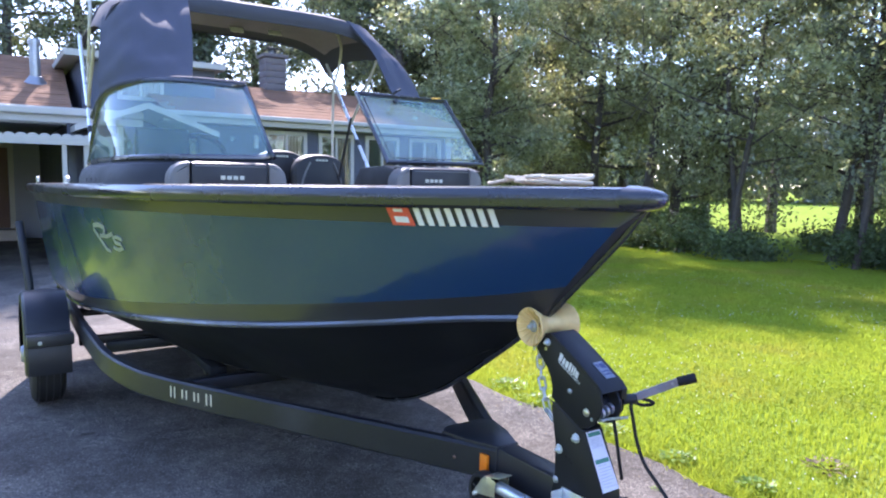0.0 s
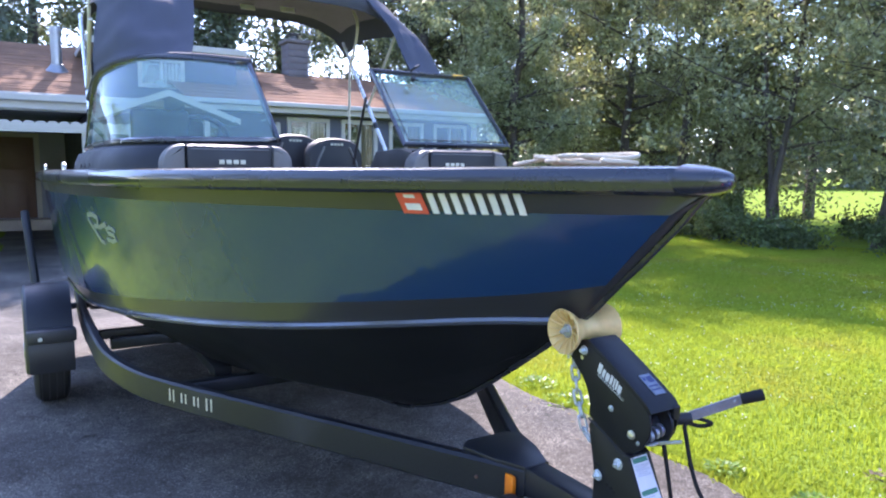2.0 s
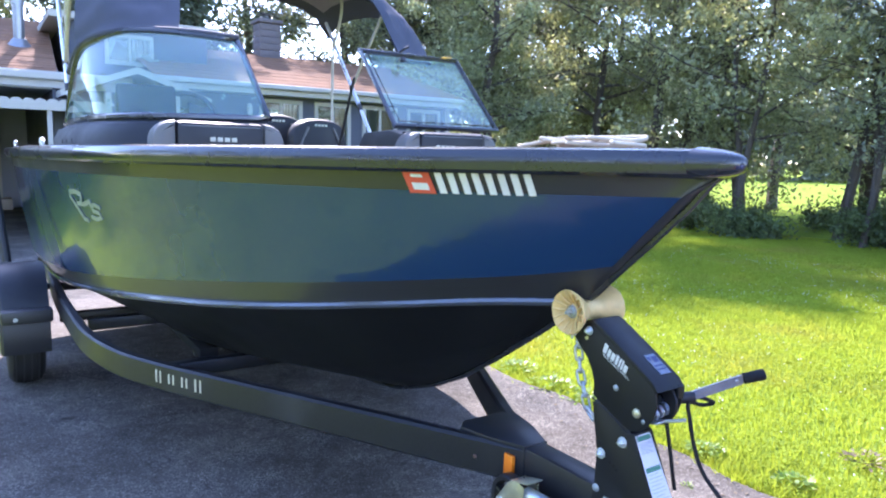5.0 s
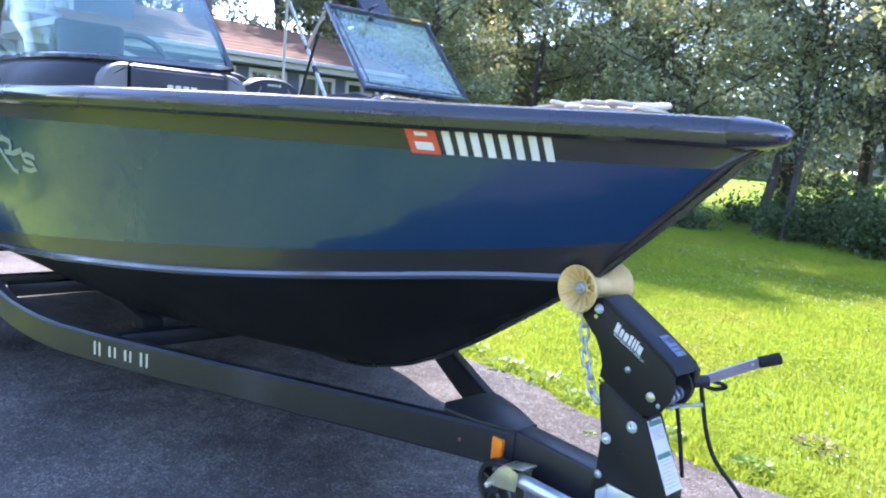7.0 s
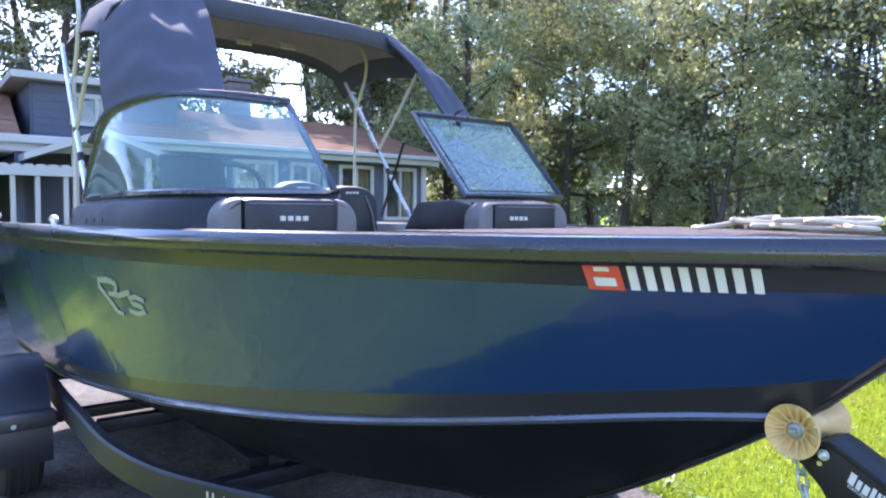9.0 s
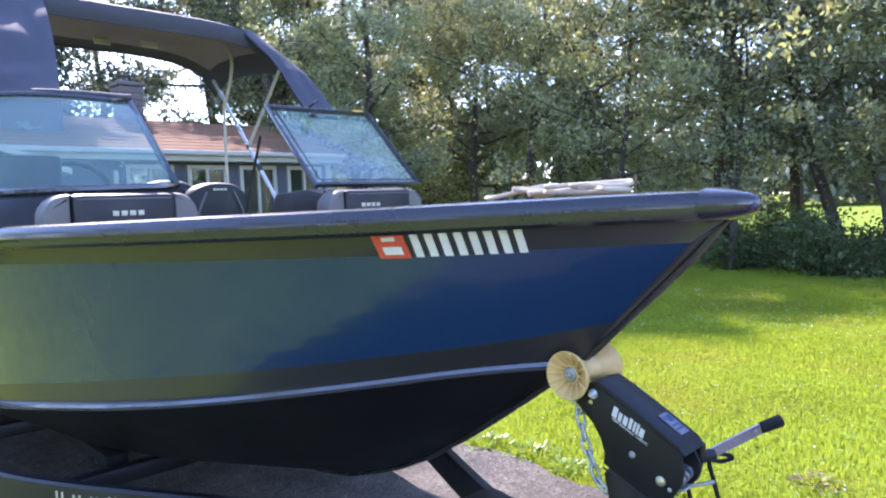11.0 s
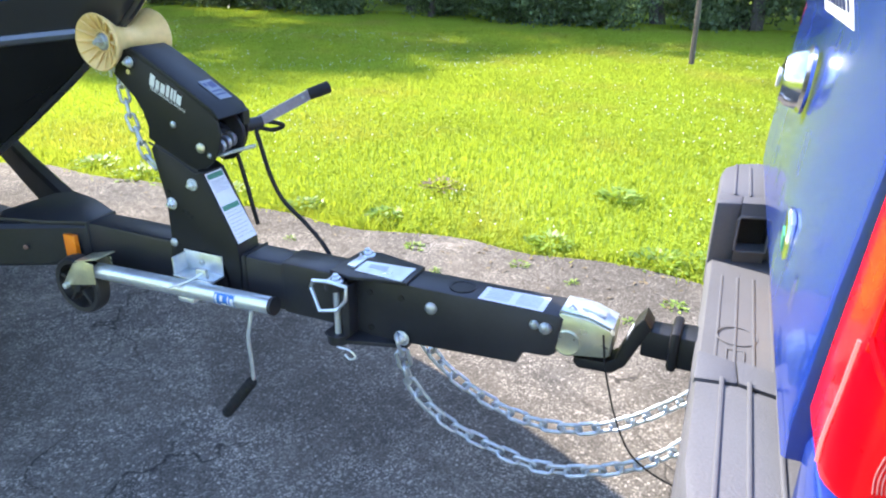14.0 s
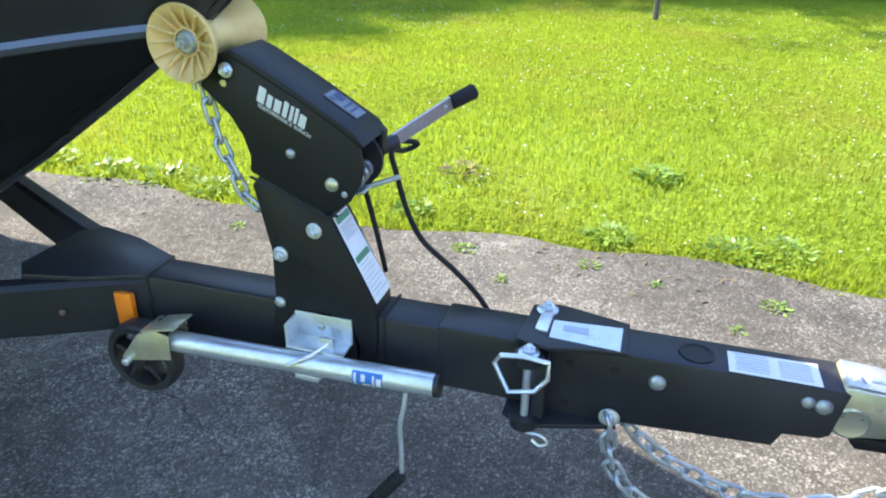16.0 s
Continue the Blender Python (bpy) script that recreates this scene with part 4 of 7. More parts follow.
solo("roof_porch", slab([(-0.25, 2.28), (0.9, 2.72), (2.1, 2.28), (2.1, 2.38), (0.9, 2.83), (-0.25, 2.38)], -13.0, -11.3, plane="yz"), M_TRIM,
     "white gabled roof over the entry porch", "roof", kind="structure")
for y in (0.46, 1.55):
    solo("porch_post", box(0.1, 0.1, 2.4, (-11.5, y, 1.2), 0.01), M_TRIM, "square white wooden porch post", "post", "porch posts", at=(-11.5, y, 0))
wire = solo("overhead_wire", tube([(-12.5, 7.6, 2.9), (-11.0, 11.0, 3.7), (-8.0, 18.0, 5.6)], 0.008, 5), M_BLACK_PLASTIC, "thin overhead wire running from the house to the trees", "wire")


# ---- boat ----
BOAT = thing("boat", (-2.5, 0, 0.38), "dark blue and charcoal aluminium fishing boat on its trailer", "boat")
N = 46


def curve(xs, ys, zs, n=N, p=1.35):
    """A line along the hull, from the stem to the transom."""
    t = np.linspace(0, 1, n) ** p
    x = xs[0] + (xs[-1] - xs[0]) * t
    o = np.argsort(xs)
    cx, cy, cz = np.array(xs)[o], np.array(ys)[o], np.array(zs)[o]
    fine = np.linspace(cx[0], cx[-1], 600)
    out = []
    for c in (cy, cz):
        g = np.interp(fine, cx, c)
        k = np.ones(31) / 31
        pad = np.concatenate([2 * g[0] - g[15:0:-1], g, 2 * g[-1] - g[-2:-17:-1]])
        out.append(np.interp(x, fine, np.convolve(pad, k, "valid")))
    return [Vector((a, -max(b, 0.0), c)) for a, b, c in zip(x, *out)]


AFT = -5.3
RAIL = curve([0.31, 0.2, 0.1, -0.12, -0.45, -0.8, -1.2, -1.6, -2.0, -2.5, -3.0, -4.0, AFT],
             [0.0, 0.075, 0.135, 0.255, 0.465, 0.66, 0.85, 0.99, 1.09, 1.165, 1.21, 1.24, 1.23],
             [1.46, 1.46, 1.46, 1.457, 1.452, 1.45, 1.447, 1.445, 1.443, 1.44, 1.436, 1.43, 1.42])
TOP = [Vector((v.x - 0.012, min(v.y + 0.012 + 0.012 * min(1.0, max(0.0, -v.x)), -0.012), v.z - 0.03)) for v in RAIL]
UPPER = curve([0.205, 0.1, -0.12, -0.45, -0.8, -1.2, -1.6, -2.0, -2.5, -3.0, -4.0, AFT],
              [0.032, 0.088, 0.203, 0.408, 0.602, 0.795, 0.95, 1.06, 1.135, 1.175, 1.20, 1.19],
              [1.376, 1.372, 1.368, 1.362, 1.36, 1.358, 1.357, 1.355, 1.35, 1.345, 1.33, 1.31])
LOWER = curve([0.0, -0.1, -0.2, -0.4, -0.6, -1.0, -1.5, -2.0, -2.5, -3.0, -4.0, AFT],
              [0.035, 0.092, 0.148, 0.262, 0.375, 0.585, 0.80, 0.945, 1.02, 1.06, 1.085, 1.085],
              [1.175, 1.148, 1.128, 1.096, 1.065, 1.01, 0.955, 0.90, 0.845, 0.79, 0.70, 0.62])
MID = [p.lerp(q, 0.5) + Vector((0, -0.004, 0)) for p, q in zip(UPPER, LOWER)]
CHINE = curve([-0.135, -0.25, -0.4, -0.6, -0.8, -1.0, -1.25, -1.5, -2.0, -2.5, -3.0, -3.5, -4.0, AFT],
              [0.02, 0.085, 0.175, 0.305, 0.435, 0.555, 0.69, 0.80, 0.94, 1.00, 1.03, 1.04, 1.04, 1.04],
              [1.05, 1.037, 1.02, 0.985, 0.955, 0.925, 0.895, 0.87, 0.82, 0.77, 0.715, 0.66, 0.615, 0.545])
STRAKE = curve([-0.32, -0.5, -0.8, -1.2, -1.6, -2.2, -3.0, -4.0, AFT],
               [0.010, 0.075, 0.20, 0.37, 0.49, 0.60, 0.65, 0.66, 0.66],
               [0.92, 0.83, 0.72, 0.62, 0.575, 0.53, 0.485, 0.46, 0.44])
KEEL = curve([-0.14, -0.255, -0.40, -0.55, -0.635, -0.72, -0.82, -0.92, -1.085, -1.26, -1.6, -2.2, -3.0, AFT],
             [0.0] * 14, [1.035, 0.960, 0.862, 0.763, 0.712, 0.661, 0.608, 0.565, 0.508, 0.462, 0.428, 0.412, 0.40, 0.388])


def both(fn):
    a, b = fn(), mirror_y(fn())
    return join(a, b)


hull_bottom = part("hull_bottom", both(lambda: loft([KEEL, STRAKE, CHINE])), M_BOTTOM, BOAT, "matt black hull bottom")
side_b = part("side_panel", both(lambda: loft([LOWER, MID, UPPER])), M_BLUE, BOAT, "glossy metallic blue hull side")
part("lower_band", both(lambda: loft([CHINE, LOWER])), M_BAND, BOAT, "charcoal lower band")
part("upper_band", both(lambda: loft([UPPER, TOP])), M_BAND, BOAT, "charcoal upper band")


def strip(line, r, off=(0, -0.004, 0), flat=0.8):
    b = tube([v + Vector(off) for v in line], r, 8)
    return b


part("chine_strip", both(lambda: strip(CHINE, 0.0145, (0, -0.006, 0.0))), M_CHINE, BOAT, "bright rounded spray chine")


def rail_sweep(line):
    prof = [(-0.034, -0.034), (0.004, -0.036), (0.020, -0.026), (0.026, -0.008), (0.024, 0.014), (0.012, 0.030), (-0.012, 0.036), (-0.05, 0.034), (-0.05, -0.02)]
    rows = []
    for i, p in enumerate(line):
        d = (line[min(i + 1, len(line) - 1)] - line[max(i - 1, 0)]).normalized()
        out = Vector((d.y, -d.x, 0)).normalized()
        if out.y > 0:
            out = -out
        rows.append([p + out * a + Vector((0, 0, b)) for a, b in prof + prof[:1]])
    return loft(rows)


part("rub_rail", both(lambda: rail_sweep(RAIL[1:])), M_RAIL, BOAT, "rounded black rub rail")
# bow cap
def bow_cap():
    rows = []
    for u in (0.0, 0.02, 0.06, 0.14, 0.28, 0.5, 0.75, 1.0):
        hw, hh = 0.001 + 0.078 * u ** 0.55, 0.001 + 0.040 * u ** 0.32 * (1 if u else 0)
        rows.append([(0.352 - 0.108 * u, hw * math.copysign(abs(math.sin(a)) ** 0.8, math.sin(a)), 1.460 + hh * math.copysign(abs(math.cos(a)) ** 0.8, math.cos(a)))
                     for a in [math.tau * k / 24 for k in range(25)]])
    return loft(rows)


part("bow_cap", bow_cap(), M_RAIL, BOAT, "moulded black bow cap")
# stem bar down the bow
STEM = smooth_line([(0.285, 0, 1.44), (0.214, 0, 1.359), (0.160, 0, 1.309), (0.096, 0, 1.249), (0.028, 0, 1.189), (-0.038, 0, 1.129), (-0.10, 0, 1.074), (-0.258, 0, 0.959), (-0.406, 0, 0.859), (-0.557, 0, 0.76),
                    (-0.641, 0, 0.71), (-0.721, 0, 0.661), (-0.826, 0, 0.611), (-0.925, 0, 0.566), (-1.088, 0, 0.509), (-1.261, 0, 0.463), (-1.6, 0, 0.428), (-2.6, 0, 0.405)], 60)
part("stem_bar", tube(STEM, 0.012, 8), M_RAIL, BOAT, "dark welded stem bar")
STEM_IN = [Vector(p) for p in ((0.298, -0.012, 1.43), (0.206, -0.034, 1.376), (0.103, -0.035, 1.276), (0.0, -0.035, 1.175), (-0.07, -0.028, 1.11), (-0.135, -0.02, 1.05))]
STEM_OUT = [Vector(p) for p in ((0.292, -0.002, 1.443), (0.238, -0.002, 1.384), (0.130, -0.002, 1.283), (0.026, -0.002, 1.189), (-0.056, -0.002, 1.114), (-0.125, -0.002, 1.053))]
part("stem_plate", both(lambda: loft([STEM_IN, [p.lerp(q, 0.5) + Vector((0.004, -0.004, 0)) for p, q in zip(STEM_IN, STEM_OUT)], STEM_OUT])), M_BAND, BOAT, "charcoal plate along the stem")
# transom and deck
part("transom", loft([[KEEL[-1], STRAKE[-1], CHINE[-1], LOWER[-1], MID[-1], UPPER[-1], TOP[-1]],
                      [Vector((v.x, -v.y, v.z)) for v in (KEEL[-1], STRAKE[-1], CHINE[-1], LOWER[-1], MID[-1], UPPER[-1], TOP[-1])]], smooth=False), M_BAND, BOAT)


def deck_between(x0, x1, z, inset, n=16):
    rows = []
    for i in range(n):
        x = x0 + (x1 - x0) * i / (n - 1)
        w = np.interp(x, [v.x for v in RAIL[::-1]], [-v.y for v in RAIL[::-1]]) - inset
        w = max(w, 0.01)
        rows.append([(x, -w + 2 * w * k / 8, z) for k in range(9)])
    return rows


part("bow_deck", loft(deck_between(0.20, -0.95, 1.488, 0.062), thick=0.02), M_CARPET, BOAT, "grey carpeted bow deck")
part("cockpit_floor", loft(deck_between(-0.95, AFT + 0.02, 1.02, 0.34), thick=0.02), M_CARPET, BOAT)
part("deck_bulkhead", slab([(-0.42, 1.03), (0.42, 1.03), (0.62, 1.45), (-0.62, 1.45)], -0.97, -0.95, plane="yz"), M_CARPET, BOAT)
part("gunwale_liner", both(lambda: loft([[v + Vector((0, 0.045, 0.03)) for v in RAIL[14:]], [v + Vector((0, 0.13, 0.02)) for v in RAIL[14:]], [v + Vector((0, 0.20, -0.33)) for v in RAIL[14:]]], thick=0.006)), M_BAND, BOAT, "black inner gunwale liner")
part("aft_deck", loft(deck_between(-4.5, AFT + 0.03, 1.36, 0.1), thick=0.02), M_CARPET, BOAT)


# consoles with their windscreens
def console(side, aft):
    s = side
    base = part("console", join(
        slab([(-1.83, 1.45), (-1.80, 1.575), (-1.95, 1.60), (aft + 0.12, 1.59), (aft, 1.45)], s * 0.36, s * (0.98 if s > 0 else 0.80), 0.02),
        slab([(-1.88, 1.04), (-1.86, 1.46), (aft + 0.3, 1.46), (aft + 0.25, 1.04)], s * 0.38, s * 0.78, 0.01)), M_SEAT, BOAT, "black moulded console")
    foot = smooth_line([(-1.80, s * 0.36, 1.53), (-1.84, s * 0.66, 1.527), (-1.97, s * 0.90, 1.52), (-2.25, s * 1.03, 1.512), (-2.75, s * 1.10, 1.50)], 24)
    for lift, r in ((0.0, 0.012), (0.035, 0.009)):
        part("moulding_ridge", tube([p + Vector((0, 0, lift)) for p in foot[:24 if s < 0 else 14]], r, 6), M_SEAT, base)
    skirt = [Vector((p.x, p.y, p.z + 0.055)) for p in foot], [Vector((p.x + 0.02, p.y + s * 0.02, p.z + 0.01)) for p in foot], [Vector((p.x + 0.03, p.y + s * 0.03, p.z - 0.06)) for p in foot]
    part("skirt", loft([r[:24 if s < 0 else 14] for r in skirt], thick=0.006), M_SEAT, base)
    if s < 0:
        for k in range(3):
            part("vent_hole", lathe([(0.011, 0), (0.011, 0.003), (0.007, 0.003), (0.001, 0.001)], foot[21 - k] + Vector((0, -0.024, -0.012)), (0, -1, 0.1), 12), M_RUBBER, base)
    return base


console(-1, -2.6)
console(1, -2.36)


# starboard windscreen wraps round the side
SW_T = smooth_line([(-2.245, -0.34, 2.012), (-2.275, -0.62, 2.022), (-2.34, -0.84, 2.015), (-2.50, -0.965, 1.975), (-2.64, -1.01, 1.92), (-2.79, -1.03, 1.76), (-2.87, -1.04, 1.62)], 40)
SW_B = smooth_line([(-1.82, -0.34, 1.615), (-1.87, -0.64, 1.61), (-1.99, -0.86, 1.607), (-2.20, -0.98, 1.602), (-2.48, -1.03, 1.596), (-2.72, -1.045, 1.59), (-2.88, -1.05, 1.585)], 40)
ws = part("windscreen", tube(SW_T + SW_B[::-1], 0.016, 8, closed=True), M_RAIL, BOAT, "black-framed curved windscreen")
g = part("pane", loft([[p.lerp(q, k / 5) + Vector((0.02, -0.008, 0.01)) * math.sin(math.pi * k / 5) for p, q in zip(SW_B, SW_T)] for k in range(6)]), M_GLASS, ws, "clear curved windscreen glass")
g.visible_shadow = False
foot_line = smooth_line([(-1.79, -0.36, 1.50), (-1.83, -0.66, 1.50), (-1.95, -0.905, 1.495), (-2.22, -1.035, 1.49), (-2.6, -1.085, 1.485), (-2.95, -1.10, 1.48)], 40)
part("dash_skin", loft([[p + Vector((0, 0, -0.03)) for p in foot_line], foot_line, [p.lerp(q, 0.55) + Vector((0.012, -0.012, 0.012)) for p, q in zip(foot_line, SW_B)], [q + Vector((0, 0, -0.008)) for q in SW_B]], thick=0.005), M_SEAT, ws, "smooth black moulding below the windscreen")
# port windscreen
PW = [Vector(p) for p in ((-2.235, 0.335, 2.036), (-2.15, 0.925, 2.022), (-1.825, 0.99, 1.617), (-1.79, 0.31, 1.615))]
pw = part("windscreen", tube(PW, 0.016, 8, closed=True), M_RAIL, BOAT, "black-framed flat windscreen")
inner = [p.lerp(sum(PW, Vector()) / 4, 0.09) + Vector((0.012, 0, 0.006)) for p in PW]
part("inner_seal", tube(inner, 0.004, 6, closed=True), M_BLACK_PLASTIC, pw)
g = part("pane", loft([[PW[0], PW[1]], [PW[3], PW[2]]], smooth=False), M_GLASS, pw, "clear flat windscreen glass")
g.visible_shadow = False
part("latch", join(tube([(-2.17, 0.55, 2.04), (-2.15, 0.57, 2.06), (-2.16, 0.60, 2.075)], 0.008, 6), lathe([(0.016, 0), (0.016, 0.02)], (-2.14, 0.55, 1.99), (1, 0, 0.8), 10)), M_BLACK_PLASTIC, pw)
part("prop_strut", tube([(-2.35, 0.36, 1.90), (-2.62, 0.40, 1.52)], 0.008, 6), M_BLACK_PLASTIC, pw)
part("caution_tag", box(0.004, 0.07, 0.012, (-2.152, 0.86, 2.037), 0.001), M_PLATE, pw)


def bow_seat(y0, y1, text_y):
    top, r = 1.585, 0.085
    def outline(a, b, round_a, round_b):
        o = [(a, 1.40), (b, 1.40)]
        o += [(b - r + r * math.cos(t), top - r + r * math.sin(t)) for t in (0, 0.25, 0.5, 0.8, 1.05, 1.3, 1.57)] if round_b else [(b, top)]
        o += [(a + r - r * math.cos(t), top - r + r * math.sin(t)) for t in (1.57, 1.3, 1.05, 0.8, 0.5, 0.25, 0)] if round_a else [(a, top)]
        return o
    w = 0.095
    st = part("bow_backrest", slab(outline(y0 + w, y1 - w, False, False), -1.81, -1.69, 0.022, plane="yz"), M_SEAT, BOAT, "black vinyl bow backrest with grey ends")
    part("grey_end", slab(outline(y0, y0 + w, True, False), -1.806, -1.694, 0.02, plane="yz"), M_SEAT_GREY, st, "light grey vinyl end panel")
    part("grey_end", slab(outline(y1 - w, y1, False, True), -1.806, -1.694, 0.02, plane="yz"), M_SEAT_GREY, st, "light grey vinyl end panel")
    part("seam", tube([(-1.693, y0 + w + 0.02, 1.565), (-1.688, y1 - w - 0.02, 1.565)], 0.003, 5), M_SEAT_GREY, st)
    for k in range(4):
        part("badge_bar", box(0.004, 0.022, 0.018, (-1.687, text_y - 0.045 + 0.03 * k, 1.512), 0.001), M_SILVER, st)


bow_seat(-0.87, -0.31, -0.585)
bow_seat(0.31, 0.90, 0.55)


def helm_seat(x, y, top):
    arc = [(y + 0.20 * math.copysign(abs(math.cos(a)) ** 0.8, math.cos(a)), top - 0.16 + 0.16 * max(0.0, math.sin(a)) ** 0.75) for a in [math.pi * k / 16 for k in range(17)]]
    s = part("helm_seat", join(slab([(y - 0.19, top - 0.55), (y + 0.19, top - 0.55), *arc], x - 0.14, x, 0.035, plane="yz"),
                               slab([(x - 0.1, top - 0.62), (x + 0.42, top - 0.62), (x + 0.42, top - 0.5), (x - 0.1, top - 0.5)], y - 0.22, y + 0.22, 0.03)), M_SEAT, BOAT, "black vinyl helm seat")
    for k in (-1, 1):
        part("piping", tube(smooth_line([(x + 0.004, y + k * 0.185, top - 0.45), (x + 0.004, y + k * 0.15, top - 0.2), (x + 0.004, y + k * 0.09, top - 0.06)], 8), 0.008, 6), M_SEAT_GREY, s)
    part("pedestal", cyl((x + 0.15, y, 0.82), (x + 0.15, y, top - 0.6), 0.04), M_ALU, s)
    for k in range(4):
        part("badge_bar", box(0.003, 0.018, 0.014, (x + 0.003, y - 0.036 + 0.024 * k, top - 0.045), 0.001), M_SILVER, s)


helm_seat(-3.36, 0.292, 1.73)
helm_seat(-3.10, 0.492, 1.70)
# helm: wheel and chart screen behind the starboard windscreen
part("steering_wheel", join(tube([(-2.30 + 0.05 * math.sin(a), -0.60 + 0.17 * math.cos(a), 1.585 + 0.155 * math.sin(a)) for a in [k * math.tau / 24 for k in range(24)]], 0.013, 8, closed=True),
                            tube([(-2.30, -0.77, 1.585), (-2.24, -0.60, 1.58), (-2.30, -0.43, 1.585)], 0.012, 6), cyl((-2.16, -0.60, 1.54), (-2.25, -0.60, 1.58), 0.035)), M_BLACK_PLASTIC, BOAT)
part("chart_screen", join(box(0.05, 0.26, 0.15, (-2.18, -0.79, 1.685), 0.02, seg=3), box(0.06, 0.06, 0.1, (-2.2, -0.80, 1.60), 0.01)), M_RUBBER, BOAT, "black chart plotter on the helm")

# bimini top and its bows
def arch(x, zc, n=29):
    out = []
    for k in range(n):
        a = k / (n - 1) * 2 - 1
        drop = 0.20 * abs(a) ** 6 + 0.08 * abs(a) ** 40
        out.append(Vector((x + 0.16 * abs(a) ** 8 * (x < -4.0), 0.955 * a, zc - drop + 0.006 * noise.noise((a * 5, x * 4, 1.0)))))
    return out


CANOPY = [(-3.02, 2.655), (-3.10, 2.69), (-3.30, 2.728), (-3.55, 2.75), (-3.80, 2.748), (-4.02, 2.72), (-4.14, 2.675)]
bim = part("bimini_top", loft([arch(x, z) for x, z in CANOPY], thick=0.006), M_CANVAS, BOAT, "dark navy canvas bimini top")


def valance(x, zc, drop, back):
    top = arch(x, zc)
    return loft([[v + Vector((back * u + 0.012 * math.sin(math.pi * u), 0, -drop * u + 0.004 * math.sin(i * 0.9) * u)) for i, v in enumerate(top[2:-2])] for u in (0, 0.25, 0.5, 0.75, 1)], thick=0.005)


part("top_lining", loft([[v + Vector((0, 0, -0.022)) for v in arch(x, z)[1:-1]] for x, z in CANOPY[1:-1]]), M_CANVAS_IN, bim, "brown canvas lining")
part("front_valance", valance(-3.015, 2.655, 0.085, -0.012), M_CANVAS, bim)
part("rear_hem", tube([v + Vector((0, 0, -0.005)) for v in arch(-4.14, 2.675)], 0.010, 6), M_CANVAS, bim)
part("front_hem", tube([v + Vector((-0.014, 0, -0.087)) for v in arch(-3.015, 2.655)[2:-2]], 0.008, 6), M_CANVAS, bim)
part("cross_seam", tube([v + Vector((0, 0, 0.008)) for v in arch(-3.55, 2.75)], 0.006, 6), M_CANVAS, bim)
for x, y, z in ((-3.95, 0.15, 2.682), (-3.83, 0.415, 2.672)):
    part("velcro_tab", box(0.008, 0.105, 0.042, (x, y, z), 0.002, (0, -25, 0)), M_WHITE, bim, "pale fastening tab")


def cloth(rows, nu, nv, fold, seed, thick=0.008):
    """A cloth through rows of corner points, slack and wrinkled."""
    long = [smooth_line(r, nv) for r in rows]
    cols = [smooth_line([r[j] for r in long], nu) for j in range(nv)]
    out = []
    for i in range(nu):
        row = []
        for j in range(nv):
            u, w = i / (nu - 1), j / (nv - 1)
            p = cols[j][i]
            slack = math.sin(math.pi * u) * math.sin(math.pi * min(max(w, 0.02), 0.98)) ** 0.5
            f = fold * (math.sin(w * 9 + u * 3 + seed) * 0.5 + 1.6 * noise.noise((w * 3.1, u * 5.3, seed)) + 0.7 * noise.noise((w * 9, u * 7, seed + 3))) * (0.35 + slack)
            row.append(p + Vector((0.7, -0.35, 0.6)) * (f + fold * 1.2 * slack))
        out.append(row)
    return loft(out, thick=thick)


part("front_curtain", cloth([[(-3.04, -0.45, 2.672), (-3.04, -0.64, 2.662), (-3.04, -0.80, 2.60), (-3.08, -0.935, 2.46)],
                             [(-2.78, -0.49, 2.45), (-2.79, -0.66, 2.44), (-2.82, -0.85, 2.39), (-2.88, -0.975, 2.29)],
                             [(-2.49, -0.555, 2.19), (-2.51, -0.72, 2.185), (-2.56, -0.90, 2.14), (-2.68, -1.015, 2.05)],
                             [(-2.265, -0.62, 2.035), (-2.32, -0.77, 2.03), (-2.41, -0.92, 2.0), (-2.60, -1.02, 1.955)]], 26, 26, 0.016, 2.0), M_CANVAS, BOAT, "slack dark navy canvas front curtain")
part("curtain_hem", tube(smooth_line([(-2.247, -0.335, 2.03), (-2.285, -0.64, 2.035), (-2.36, -0.87, 2.015), (-2.56, -1.0, 1.965), (-2.80, -1.035, 1.845)], 20), 0.015, 8), M_CANVAS, BOAT)
part("rolled_strap", cloth([[(-3.04, 0.66, 2.66), (-3.04, 0.82, 2.61), (-3.06, 0.95, 2.50)], [(-2.80, 0.735, 2.42), (-2.78, 0.85, 2.40), (-2.82, 0.965, 2.36)],
                            [(-2.63, 0.725, 2.25), (-2.62, 0.85, 2.25), (-2.66, 0.965, 2.24)], [(-2.38, 0.70, 2.03), (-2.42, 0.83, 2.035), (-2.46, 0.955, 2.04)]], 20, 12, 0.010, 5.0, 0.014), M_CANVAS, BOAT, "dark canvas side strip of the front curtain")


